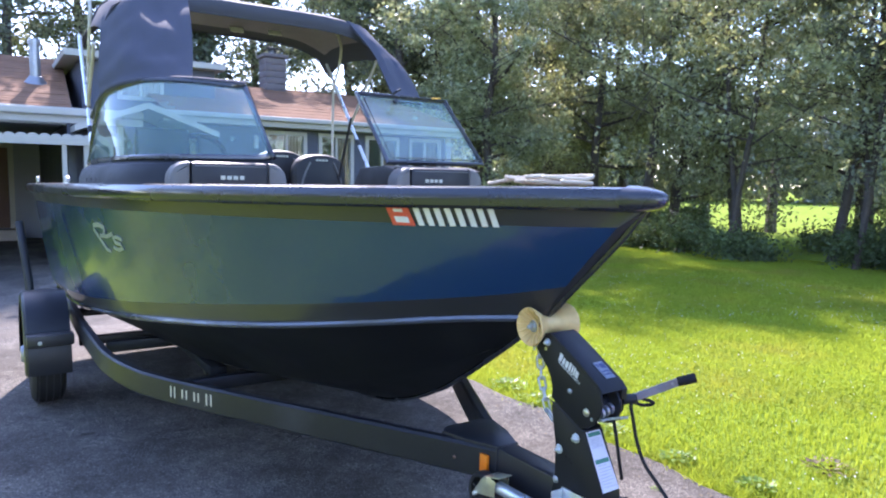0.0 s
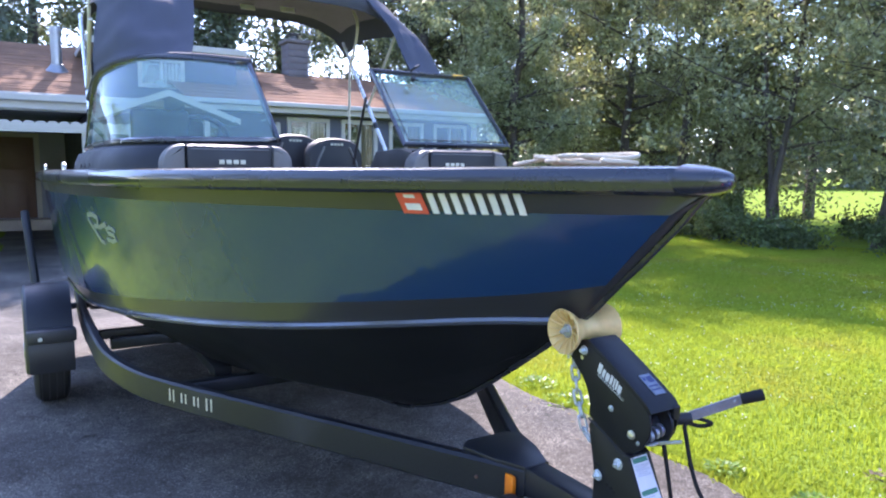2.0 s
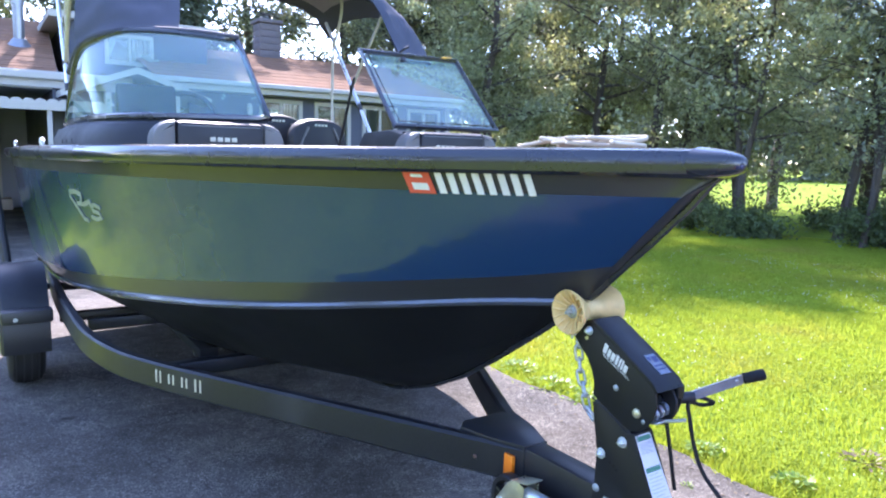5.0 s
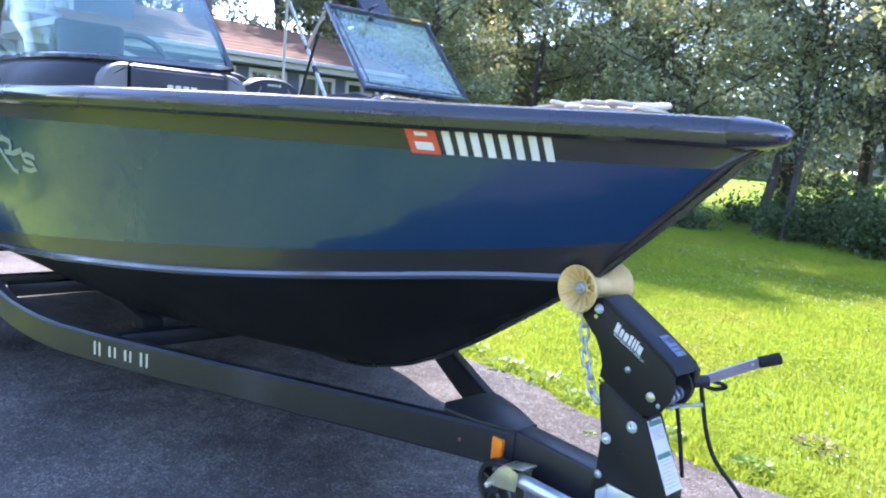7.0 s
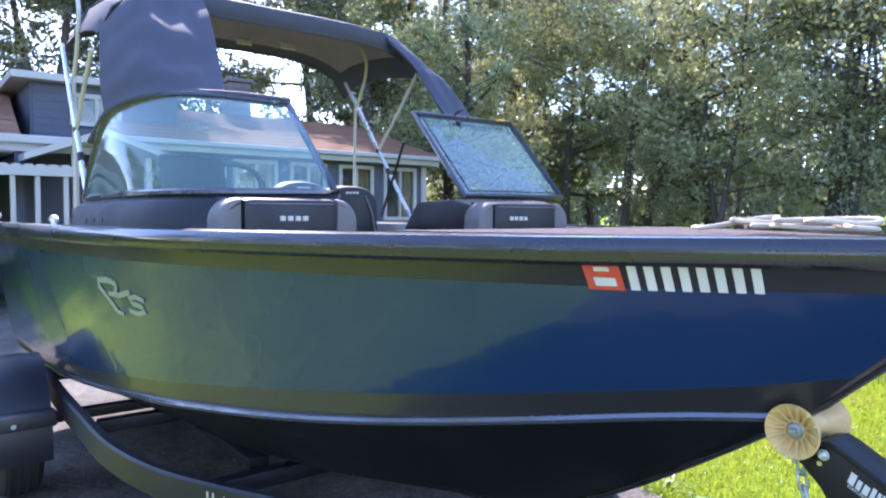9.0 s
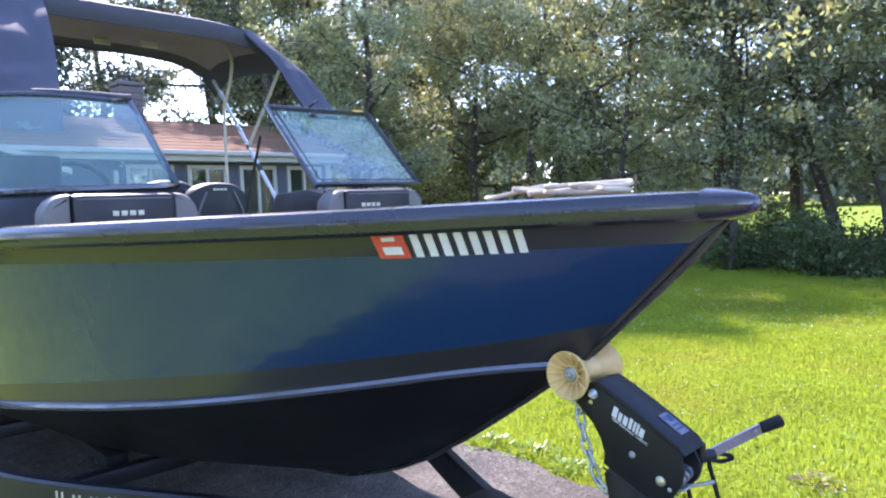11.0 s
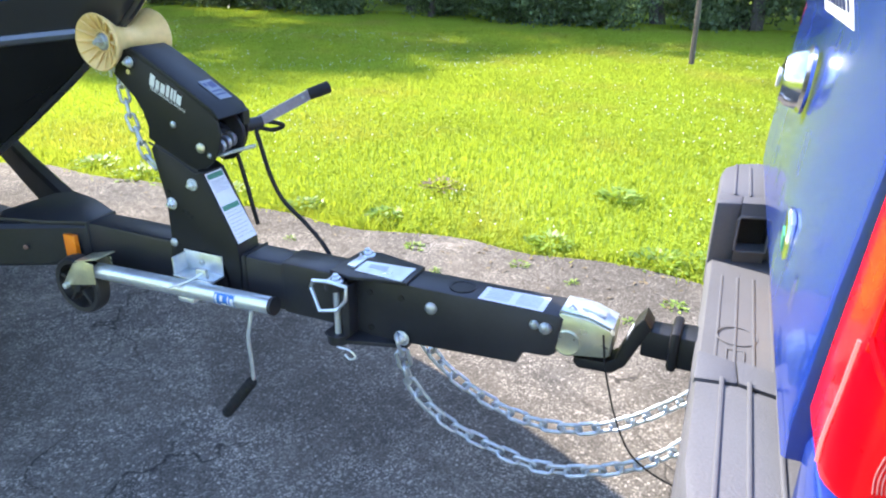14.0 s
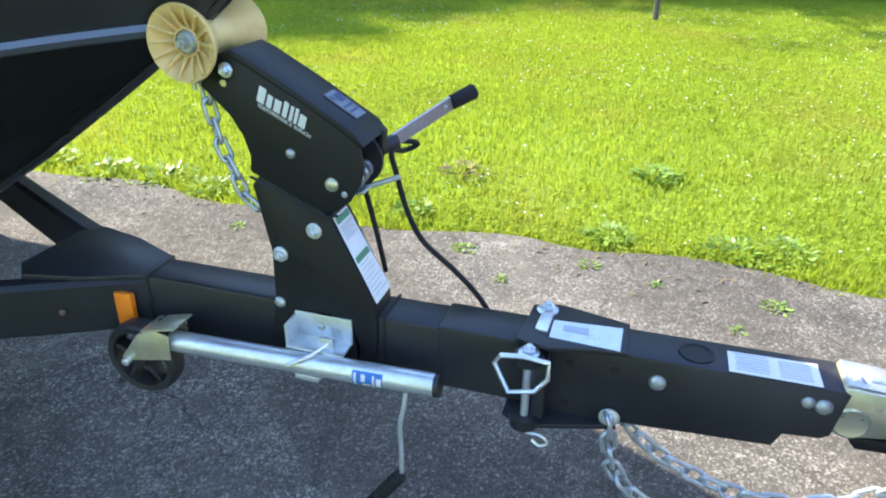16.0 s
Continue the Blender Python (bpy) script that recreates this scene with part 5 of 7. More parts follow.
def bows(s, y):
    foot, top = Vector((-2.95, s * (y + 0.02), 1.46)), Vector((-3.77, s * (y - 0.006), 2.46))
    part("main_bow", tube([foot, foot.lerp(top, 0.5), top], 0.0125, 8), M_ALU, BOAT, "polished aluminium bow")
    part("bow_sleeve", tube([foot.lerp(top, 0.32), foot.lerp(top, 0.36)], 0.017, 10), M_BLACK_PLASTIC, BOAT)
    mid = foot.lerp(top, 0.49)
    part("front_bow", tube([mid, (-2.92, s * (y + 0.015), 2.40 if s > 0 else 2.28)], 0.0105, 8), M_TAN_POLE, BOAT, "tan webbing sleeve on the front bow")
    part("support_strap", tube(smooth_line([(-3.61, s * (y - 0.03), 1.50), (-3.605, s * (y - 0.03), 1.95), (-3.59, s * (y - 0.03), 2.27)], 6), 0.0105, 8), M_TAN_POLE, BOAT, "tan webbing support strap")
    part("upper_arch", tube(smooth_line([(-3.59, s * (y - 0.03), 2.26), (-3.50, s * (y - 0.03), 2.38), (-3.45, s * (y - 0.03), 2.50), (-3.45, s * (y - 0.035), 2.58), (-3.52, s * (y - 0.04), 2.68)], 10), 0.011, 8), M_TAN_POLE, BOAT)
    part("clamp", box(0.03, 0.03, 0.03, mid, 0.006), M_BLACK_PLASTIC, BOAT)
    part("pole_foot", box(0.06, 0.04, 0.03, (-2.95, s * (y + 0.02), 1.475), 0.008), M_BLACK_PLASTIC, BOAT)


bows(-1, 0.985)
bows(1, 0.84)
# cleats
for x in (-5.05, -3.0):
    yy = -np.interp(x, [v.x for v in RAIL[::-1]], [-v.y for v in RAIL[::-1]]) + 0.05
    part("cleat", join(tube(smooth_line([(x - 0.08, yy, 1.492), (x - 0.03, yy, 1.505), (x + 0.03, yy, 1.505), (x + 0.08, yy, 1.492)], 9), 0.010, 8), cyl((x - 0.025, yy, 1.47), (x - 0.025, yy, 1.50), 0.01), cyl((x + 0.025, yy, 1.47), (x + 0.025, yy, 1.50), 0.01)), M_ALU, BOAT, "bright metal cleat")


# hull marks: validation sticker, blanked number, blanked emblem
def on_side(x, z, out=0.004):
    """The place on the starboard side at x and height z."""
    def at(line):
        xs = [v.x for v in line[::-1]]
        return (np.interp(x, xs, [v.y for v in line[::-1]]), np.interp(x, xs, [v.z for v in line[::-1]]))
    rows = sorted([at(l) for l in (CHINE, LOWER, MID, UPPER, TOP)], key=lambda r: r[1])
    return Vector((x, np.interp(z, [r[1] for r in rows], [r[0] for r in rows]) - out, z))


def side_patch(x0, x1, z0, z1, skew=0.0, out=0.004):
    return loft([[on_side(x + skew * k / 3, z0 + (z1 - z0) * k / 3, out) for x in np.linspace(x0, x1, 5)] for k in range(4)], thick=0.0015)


part("sticker", side_patch(-0.455, -0.382, 1.356, 1.424), M_STICKER_RED, side_b, "red validation sticker")
part("sticker_figure", side_patch(-0.438, -0.395, 1.366, 1.386, out=0.0065), M_WHITE, side_b)
part("sticker_line", side_patch(-0.432, -0.402, 1.402, 1.412, out=0.0065), M_WHITE, side_b)
for k in range(8):
    a = -0.370 + 0.0325 * k
    part("number_bar", side_patch(a, a + 0.018, 1.358 + 0.0006 * k, 1.426, 0.003), M_WHITE, side_b, "plain white number bar")
def side_stroke(pts, w):
    """A ribbon of even width along points of the starboard side."""
    rows = []
    for k, (x, z) in enumerate(pts):
        a, b = pts[max(k - 1, 0)], pts[min(k + 1, len(pts) - 1)]
        d = Vector((b[0] - a[0], b[1] - a[1])).normalized() * w
        rows.append([on_side(x - d.y, z + d.x), on_side(x + d.y, z - d.x)])
    return loft(rows, smooth=False, thick=0.0015)


for pts, w in (([(-2.10, 1.265), (-2.18, 1.285), (-2.27, 1.275), (-2.285, 1.245), (-2.22, 1.18), (-2.15, 1.105)], 0.012), ([(-2.15, 1.105), (-2.10, 1.10)], 0.009), ([(-2.20, 1.205), (-2.10, 1.205), (-2.0, 1.235)], 0.010),
               ([(-2.10, 1.265), (-2.14, 1.20)], 0.010), ([(-1.90, 1.20), (-1.96, 1.215), (-2.02, 1.20), (-2.00, 1.175), (-1.93, 1.165), (-1.91, 1.14), (-1.97, 1.122), (-2.04, 1.13)], 0.009)):
    part("emblem_stroke", side_stroke([(x - 0.11, 1.20 + (z - 1.19) * 0.70) for x, z in pts], w), M_EMBLEM, side_b, "plain pale silver emblem stroke")
# rope on the bow deck
rope = smooth_line([(-0.30 + 0.30 * u + 0.035 * math.sin(u * 23), 0.02 + 0.075 * math.sin(k * 2.1 + u * 9), 1.507 + 0.007 * k + 0.004 * math.sin(u * 17 + k))
                    for k in range(4) for u in ([0, 0.2, 0.45, 0.7, 0.95] if k % 2 == 0 else [0.95, 0.75, 0.5, 0.25, 0.02])] + [(-0.36, -0.05, 1.505), (-0.42, -0.03, 1.503)], 170)
solo("rope", tube(rope, 0.0065, 7), M_ROPE, "loosely coiled cream rope on the bow deck", "rope", at=(-0.2, 0, 1.49))


# ---- trailer ----
TRAILER = thing("boat_trailer", (-1.8, 0, 0), "black single-axle bunk boat trailer with a folding tongue", "trailer")


def bolt(at, axis, r, parent, material=None, washer=True, name="bolt", h=0.012):
    a = Vector(axis).normalized()
    o = Vector(at)
    bms = []
    if washer:
        bms.append(lathe([(r * 1.45, 0), (r * 1.45, 0.003), (r * 1.3, 0.004)], o, a, 18))
    bms.append(lathe([(r, 0.002), (r, h * 0.8), (r * 0.8, h)], o, a, 6))
    bms.append(lathe([(r * 0.5, h * 0.8), (r * 0.5, h * 1.4), (r * 0.4, h * 1.5)], o, a, 10))
    return part(name, join(*bms), material or M_ZINC, parent)


def dome(at, axis, r, parent, material=None, name="rivet_head"):
    return part(name, lathe([(r, 0), (r * 0.95, r * 0.25), (r * 0.7, r * 0.5), (r * 0.3, r * 0.62), (0.0005, r * 0.64)], at, axis, 16), material or M_BOLT, parent)


tongue = part("tongue", join(box(0.80, 0.09, 0.128, (-0.06, 0, 0.474), 0.009), box(0.17, 0.096, 0.136, (0.405, 0, 0.476), 0.008)), M_FRAME, TRAILER, "black painted square tongue tube")
part("tongue_seam", box(0.006, 0.094, 0.132, (0.213, 0, 0.475), 0.001), M_POST, tongue)
swing = part("swing_tongue", slab([(0.515, 0.405), (0.58, 0.397), (0.918, 0.418), (0.93, 0.447), (0.985, 0.452), (1.0, 0.462), (1.012, 0.548), (1.0, 0.555), (0.515, 0.552)], -0.046, 0.046, 0.008),
             M_FRAME, TRAILER, "black folding tongue section")
part("top_stamp", lathe([(0.030, 0), (0.030, 0.002), (0.024, 0.002), (0.024, 0.0005)], (0.775, -0.005, 0.554), (0, 0, 1), 20), M_POST, swing)
part("upper_hinge_plate", slab([(0.47, -0.062), (0.53, -0.075), (0.60, -0.058), (0.66, -0.052), (0.66, 0.045), (0.53, 0.075), (0.48, 0.06)], 0.551, 0.560, 0.002, plane="xy"), M_FRAME, TRAILER, "black upper hinge plate")
part("lower_hinge_plate", slab([(0.455, -0.075), (0.50, -0.10), (0.545, -0.085), (0.66, -0.052), (0.66, 0.05), (0.50, 0.075), (0.46, 0.06)], 0.392, 0.402, 0.002, plane="xy"), M_FRAME, TRAILER, "black lower hinge plate")
part("latch_tag", join(slab([(0.525, -0.045), (0.648, -0.052), (0.648, 0.022), (0.525, 0.012)], 0.5605, 0.562, plane="xy"), slab([(0.497, -0.03), (0.52, -0.035), (0.522, 0.03), (0.50, 0.03)], 0.5605, 0.566, 0.001, plane="xy")), M_ZINC, TRAILER, "bare metal latch plate")
part("tag_print", slab([(0.545, -0.018), (0.59, -0.02), (0.59, 0.002), (0.545, -0.001)], 0.5622, 0.5628, plane="xy"), M_INK, TRAILER)
bolt((0.508, 0.045, 0.560), (0, 0, 1), 0.014, TRAILER, name="hinge_bolt")
bolt((0.497, -0.082, 0.545), (0, 0, 1), 0.013, TRAILER, name="hinge_pin_head")
part("hinge_pin", cyl((0.497, -0.082, 0.385), (0.497, -0.082, 0.56), 0.0075, seg=12), M_ZINC, TRAILER)
part("hinge_knuckle", join(cyl((0.497, -0.082, 0.39), (0.497, -0.082, 0.412), 0.026, seg=18), cyl((0.497, -0.082, 0.528), (0.497, -0.082, 0.545), 0.026, seg=18), box(0.02, 0.045, 0.13, (0.520, -0.062, 0.472), 0.003)), M_FRAME, TRAILER)
HEX = [(0.44, -0.098, 0.525), (0.452, -0.106, 0.548), (0.49, -0.104, 0.552), (0.535, -0.10, 0.545), (0.536, -0.106, 0.515), (0.515, -0.11, 0.488), (0.47, -0.112, 0.478)]
part("pin_handle", tube(HEX, 0.0045, 6, closed=True), M_ZINC, TRAILER, "hexagonal wire pin handle")
part("hair_clip", tube(smooth_line([(0.478, -0.082, 0.386), (0.50, -0.09, 0.378), (0.53, -0.092, 0.378), (0.545, -0.09, 0.362), (0.53, -0.09, 0.352), (0.516, -0.09, 0.362)], 18), 0.0025, 5), M_ZINC, TRAILER)
for x, z in ((0.565, 0.515), (0.644, 0.517), (0.565, 0.425)):
    part("bolt_hole", lathe([(0.0075, 0), (0.0075, 0.002), (0.005, 0.002), (0.0005, 0.0005)], (x, -0.0462, z), (0, -1, 0), 12), M_RUBBER, swing)
dome((0.717, -0.046, 0.508), (0, -1, 0), 0.015, swing)
bolt((0.646, -0.05, 0.417), (0, -1, 0), 0.013, TRAILER, name="chain_bolt")
part("spec_label", slab([(0.825, -0.043), (0.968, -0.043), (0.968, 0.022), (0.825, 0.017)], 0.5548, 0.5554, plane="xy"), M_LABEL, swing, "white printed label")
for k in range(7):
    part("label_line", box(0.052, 0.0035, 0.0006, (0.862 + (k % 2) * 0.002, -0.033 + k * 0.0075, 0.5558)), M_INK, swing)
    part("label_line", box(0.05, 0.003, 0.0006, (0.930, -0.033 + k * 0.0072, 0.5558)), M_INK, swing)

# coupler on the ball
cp = part("coupler", join(slab([(0.972, 0.468), (0.994, 0.549), (1.004, 0.560), (1.06, 0.557), (1.106, 0.541), (1.113, 0.530), (1.110, 0.482), (1.102, 0.476), (1.04, 0.466)], -0.041, 0.041, 0.006),
                          lathe([(0.030, -0.004), (0.031, 0.0), (0.026, 0.003), (0.020, 0.0015), (0.006, 0.0015)], (1.022, -0.0405, 0.494), (0, -1, 0), 20)), M_ZINC_Y, TRAILER, "yellow zinc ball coupler")
part("coupler_top", slab([(1.002, 0.5615), (1.06, 0.5585), (1.107, 0.5425), (1.110, 0.5445), (1.061, 0.5612), (1.004, 0.5645)], -0.036, 0.036, 0.0008), M_ZINC, cp, "bright zinc coupler top")
part("coupler_latch", join(box(0.055, 0.030, 0.008, (1.065, 0, 0.562), 0.003, (0, 12, 0)), tube([(1.012, -0.02, 0.561), (1.022, -0.02, 0.572), (1.034, -0.02, 0.560)], 0.003, 5)), M_ZINC, TRAILER)
dome((0.976, -0.046, 0.520), (0, -1, 0), 0.014, swing)
dome((0.952, -0.0455, 0.523), (0, -1, 0), 0.011, swing)

# winch post
post = part("winch_post", slab([(-0.036, 0.425), (0.195, 0.425), (0.203, 0.503), (0.200, 0.565), (0.118, 0.738), (-0.012, 0.806), (-0.034, 0.779), (-0.009, 0.651), (-0.012, 0.54)], -0.052, 0.030, 0.006),
            M_POST, TRAILER, "satin black steel winch post")
part("foot_ring", lathe([(0.062, 0), (0.066, 0.004), (0.07, 0.004)], (0.095, -0.0525, 0.462), (0, -1, 0), 24), M_POST, post)
HEAD = [(-0.112, 0.954), (-0.095, 0.990), (-0.075, 1.010), (-0.045, 1.018), (-0.02, 1.008), (0.064, 0.962), (0.134, 0.920), (0.165, 0.899), (0.183, 0.866), (0.188, 0.835), (0.180, 0.805), (0.160, 0.772), (0.135, 0.752), (0.105, 0.744), (0.07, 0.758), (-0.033, 0.806), (-0.029, 0.835), (-0.040, 0.872), (-0.06, 0.905)]
for y in (-0.052, 0.046):
    part("side_plate", slab(HEAD, y, y + 0.006, 0.0015), M_POST, post, "black pressed steel side plate")
part("lower_crease", tube([(-0.034, -0.0525, 0.796), (0.03, -0.0525, 0.772), (0.10, -0.0525, 0.735), (0.135, -0.0525, 0.742)], 0.0026, 6), M_POST, post)
part("top_cover", join(slab([(-0.075, 1.010), (-0.045, 1.019), (-0.02, 1.009), (0.064, 0.963), (0.134, 0.921), (0.175, 0.896), (0.19, 0.876), (0.185, 0.872), (0.165, 0.888), (0.064, 0.950), (-0.05, 1.008)], -0.054, 0.054, 0.002)), M_POST, post, "black top cover plate")
part("cover_lip", slab([(0.165, 0.899), (0.192, 0.877), (0.190, 0.845), (0.184, 0.845), (0.180, 0.872)], 0.030, 0.054, 0.001), M_POST, post)
part("name_plate", slab([(0.098, 0.9435), (0.158, 0.9075), (0.159, 0.909), (0.099, 0.945)], -0.005, 0.036), M_SPEC, post, "small printed plate")
for f0, f1, y0, y1 in ((0.12, 0.42, 0.012, 0.033), (0.12, 0.30, -0.002, 0.008), (0.55, 0.62, -0.002, 0.033), (0.74, 0.80, -0.002, 0.033)):
    p, q = (0.098 + 0.060 * f0, 0.9438 - 0.036 * f0), (0.098 + 0.060 * f1, 0.9438 - 0.036 * f1)
    part("plate_bar", slab([p, q, (q[0] + 0.0008, q[1] + 0.0014), (p[0] + 0.0008, p[1] + 0.0014)], y0, y1), M_NAVY, post)
# brand mark as plain slanted strokes, and the words below it
for k, (w, h) in enumerate(((0.0125, 0.026), (0.009, 0.021), (0.0115, 0.021), (0.008, 0.026), (0.0055, 0.025), (0.0055, 0.026), (0.0115, 0.021))):
    x = -0.004 + (0, 0.0165, 0.0295, 0.045, 0.057, 0.0655, 0.074)[k]
    z = 0.9355 - 0.494 * x
    part("mark_stroke", slab([(x, z), (x + w, z - 0.494 * w), (x + w + h * 0.34, z - 0.494 * w + h), (x + h * 0.34, z + h)], -0.0532, -0.0522), M_WHITE, post)


def lettering(text, size, m, material, parent, name="lettering"):
    cu = bpy.data.curves.new(name, "FONT")
    cu.body, cu.size, cu.extrude = text, size, 0.0002
    tmp = new("tmp", cu)
    bpy.context.view_layer.update()
    me = bpy.data.meshes.new_from_object(tmp.evaluated_get(bpy.context.evaluated_depsgraph_get()))
    bpy.data.objects.remove(tmp)
    me.transform(Matrix.Translation(-ORIGIN[parent]) @ m)
    me.materials.clear()
    me.materials.append(material)
    ob = new(name, me)
    ob.parent = parent
    ORIGIN[ob] = ORIGIN[parent]
    return ob


lettering("PERFORMANCE WINCH", 0.0100, pose(-0.004, -0.0532, 0.9275, 90, 26.3, 0), M_WHITE, post)
for x, z, r in ((-0.056, 0.985, 0.009), (0.012, 0.647, 0.0105), (0.086, 0.706, 0.0105)):
    bolt((x, -0.053, z), (0, -1, 0), r, post)
dome((0.052, -0.053, 0.849), (0, -1, 0), 0.009, post)
dome((0.127, -0.053, 0.801), (0, -1, 0), 0.013, post, M_ZINC_Y)
dome((0.150, -0.053, 0.785), (0, -1, 0), 0.006, post)
dome((0.0, -0.053, 0.540), (0, -1, 0), 0.012, post)
for x, z in ((0.005, 0.676), (0.046, 0.632), (0.060, 0.628), (0.071, 0.620)):
    part("bolt_hole", lathe([(0.005, 0), (0.005, 0.0015), (0.003, 0.0015), (0.0005, 0.0005)], (x, -0.0522, z), (0, -1, 0), 10), M_RUBBER, post)
part("hole_light", lathe([(0.006, 0), (0.006, 0.001)], (-0.065, -0.0525, 0.962), (0, -1, 0), 10), M_ZINC_Y, post)


def label_on_edge(f0, f1, w0, w1, material, lift, name):
    """A strip of the label on the post's sloping front, between two fractions down its length and across its width."""
    a, b, c, d = Vector((0.121, -0.047, 0.734)), Vector((0.121, 0.012, 0.734)), Vector((0.200, 0.024, 0.568)), Vector((0.200, -0.047, 0.568))
    out = Vector((0.905, 0, 0.425))
    def q(u, v):
        return a.lerp(d, u).lerp(b.lerp(c, u), v) + out * (0.0008 + lift)
    return part(name, loft([[q(f0, w0), q(f0, w1)], [q(f1, w0), q(f1, w1)]], smooth=False, thick=0.0006), material, post)


label_on_edge(0, 1, 0, 1, M_LABEL, 0.0, "warning_label")
for f in (0.02, 0.47):
    label_on_edge(f, f + 0.07, 0.06, 0.94, M_GREEN, 0.0008, "label_heading")
for k in range(16):
    f = 0.12 + k * 0.021 if k < 8 else 0.57 + (k - 8) * 0.05
    label_on_edge(f, f + 0.009, 0.1, 0.9 - 0.2 * (k % 3 == 2), M_INK, 0.0008, "label_line")

# bow roller
roll = part("bow_roller", lathe([(0.016, -0.058), (0.030, -0.060), (0.046, -0.074), (0.060, -0.085), (0.0635, -0.086), (0.0655, -0.082), (0.061, -0.072), (0.046, -0.048), (0.034, -0.031), (0.030, -0.018), (0.030, 0.018), (0.034, 0.031), (0.046, 0.048),
                                  (0.061, 0.072), (0.0655, 0.082), (0.0635, 0.086), (0.060, 0.085), (0.046, 0.074), (0.030, 0.060), (0.016, 0.058)], (-0.118, 0.004, 1.028), (0, 1, 0), 48), M_ROLLER, TRAILER, "amber yellow polyurethane bow roller")
for k in range(14):
    c, w = math.cos(k * math.tau / 14), math.sin(k * math.tau / 14)
    part("spoke_rib", tube([(-0.118 + 0.024 * c, -0.060, 1.028 + 0.024 * w), (-0.118 + 0.040 * c, -0.072, 1.028 + 0.040 * w), (-0.118 + 0.0605 * c, -0.0825, 1.028 + 0.0605 * w)], 0.0034, 6), M_ROLLER, roll)
part("hub_ring", lathe([(0.0235, 0), (0.0245, 0.010), (0.0215, 0.011), (0.0205, 0.004)], (-0.118, -0.054, 1.028), (0, -1, 0), 24), M_ROLLER, roll)
part("roller_washer", lathe([(0.0195, 0), (0.0195, 0.006), (0.017, 0.008)], (-0.118, -0.058, 1.028), (0, -1, 0), 24), M_STEEL, roll)
bolt((-0.118, -0.065, 1.028), (0, -1, 0), 0.0105, roll, M_BOLT, name="axle_nut", h=0.016)
part("roller_bracket", join(slab([(-0.135, 1.02), (-0.10, 1.02), (-0.06, 0.965), (-0.10, 0.95)], -0.046, -0.040, 0.001), slab([(-0.135, 1.02), (-0.10, 1.02), (-0.06, 0.965), (-0.10, 0.95)], 0.040, 0.046, 0.001)), M_POST, TRAILER)
part("bow_eye_pin", cyl((-0.125, -0.05, 0.97), (-0.125, -0.05, 0.945), 0.004, seg=8), M_ZINC, TRAILER)


def chain_links(points, name, parent, length=0.040, r=0.0042, w=0.0115, material=M_GALV):
    """Each link a part, along a line."""
    pts = smooth_line(points, 240)
    acc, out, want = 0.0, [], 0.0
    step = length - 2 * r - 0.003
    for a, b in zip(pts, pts[1:]):
        d = (b - a).length
        while want <= acc + d:
            out.append((a.lerp(b, (want - acc) / max(d, 1e-6)), (b - a).normalized()))
            want += step
        acc += d
    h = length / 2 - r - w * 0.5
    ring = [(h + w * 0.8 * math.cos(t) if math.cos(t) >= 0 else -h + w * 0.8 * math.cos(t), w * math.sin(t), 0) for t in [math.tau * (k + 0.5) / 14 for k in range(14)]]
    base = tube(ring, r, 6, closed=True)
    me = bpy.data.meshes.new("link")
    base.to_mesh(me)
    base.free()
    me.materials.append(material)
    for i, (p, d) in enumerate(out):
        ob = new("link", me)
        q = d.to_track_quat("X", "Z").to_matrix().to_4x4()
        ob.parent = parent
        ob.matrix_basis = Matrix.Translation(p - ORIGIN[parent]) @ q @ pose(0, 0, 0, 90 * (i % 2) + 20, 0, 0)
    return len(out)


safety = thing("winch_safety_chain", (-0.10, -0.04, 0.94), "short galvanised safety chain hanging from the winch post", "chain")
chain_links([(-0.118, -0.035, 0.975), (-0.112, -0.035, 0.92), (-0.095, -0.04, 0.85), (-0.072, -0.045, 0.80), (-0.055, -0.045, 0.755), (-0.035, -0.045, 0.735)], "link", safety, 0.046, 0.0038, 0.0105)
for k, (pts, lab) in enumerate((([(0.646, -0.06, 0.405), (0.668, -0.04, 0.29), (0.74, -0.02, 0.20), (0.85, 0.0, 0.145), (0.96, 0.0, 0.125), (1.08, 0.0, 0.15), (1.20, 0.0, 0.215), (1.30, 0.02, 0.30), (1.36, 0.02, 0.38)], "galvanised tow chain hanging below the tongue"),
                                ([(0.655, 0.02, 0.40), (0.70, 0.04, 0.32), (0.78, 0.05, 0.255), (0.90, 0.06, 0.205), (1.02, 0.07, 0.20), (1.14, 0.08, 0.245), (1.27, 0.09, 0.35), (1.34, 0.09, 0.44)], "galvanised tow chain running to the hitch"))):
    ch = thing("tow_chain", (0.9, 0, 0.2), lab, "chain", "tow chains")
    chain_links(pts, "link", ch, 0.054, 0.0048, 0.0145)
cable = solo("breakaway_cable", tube(smooth_line([(1.095, -0.05, 0.535), (1.11, -0.055, 0.45), (1.15, -0.06, 0.33), (1.20, -0.05, 0.25), (1.30, -0.03, 0.20), (1.36, 0.0, 0.22)], 30), 0.0022, 5), M_RUBBER, "thin black breakaway cable hanging from the coupler", "cable", at=(1.1, -0.05, 0.5))
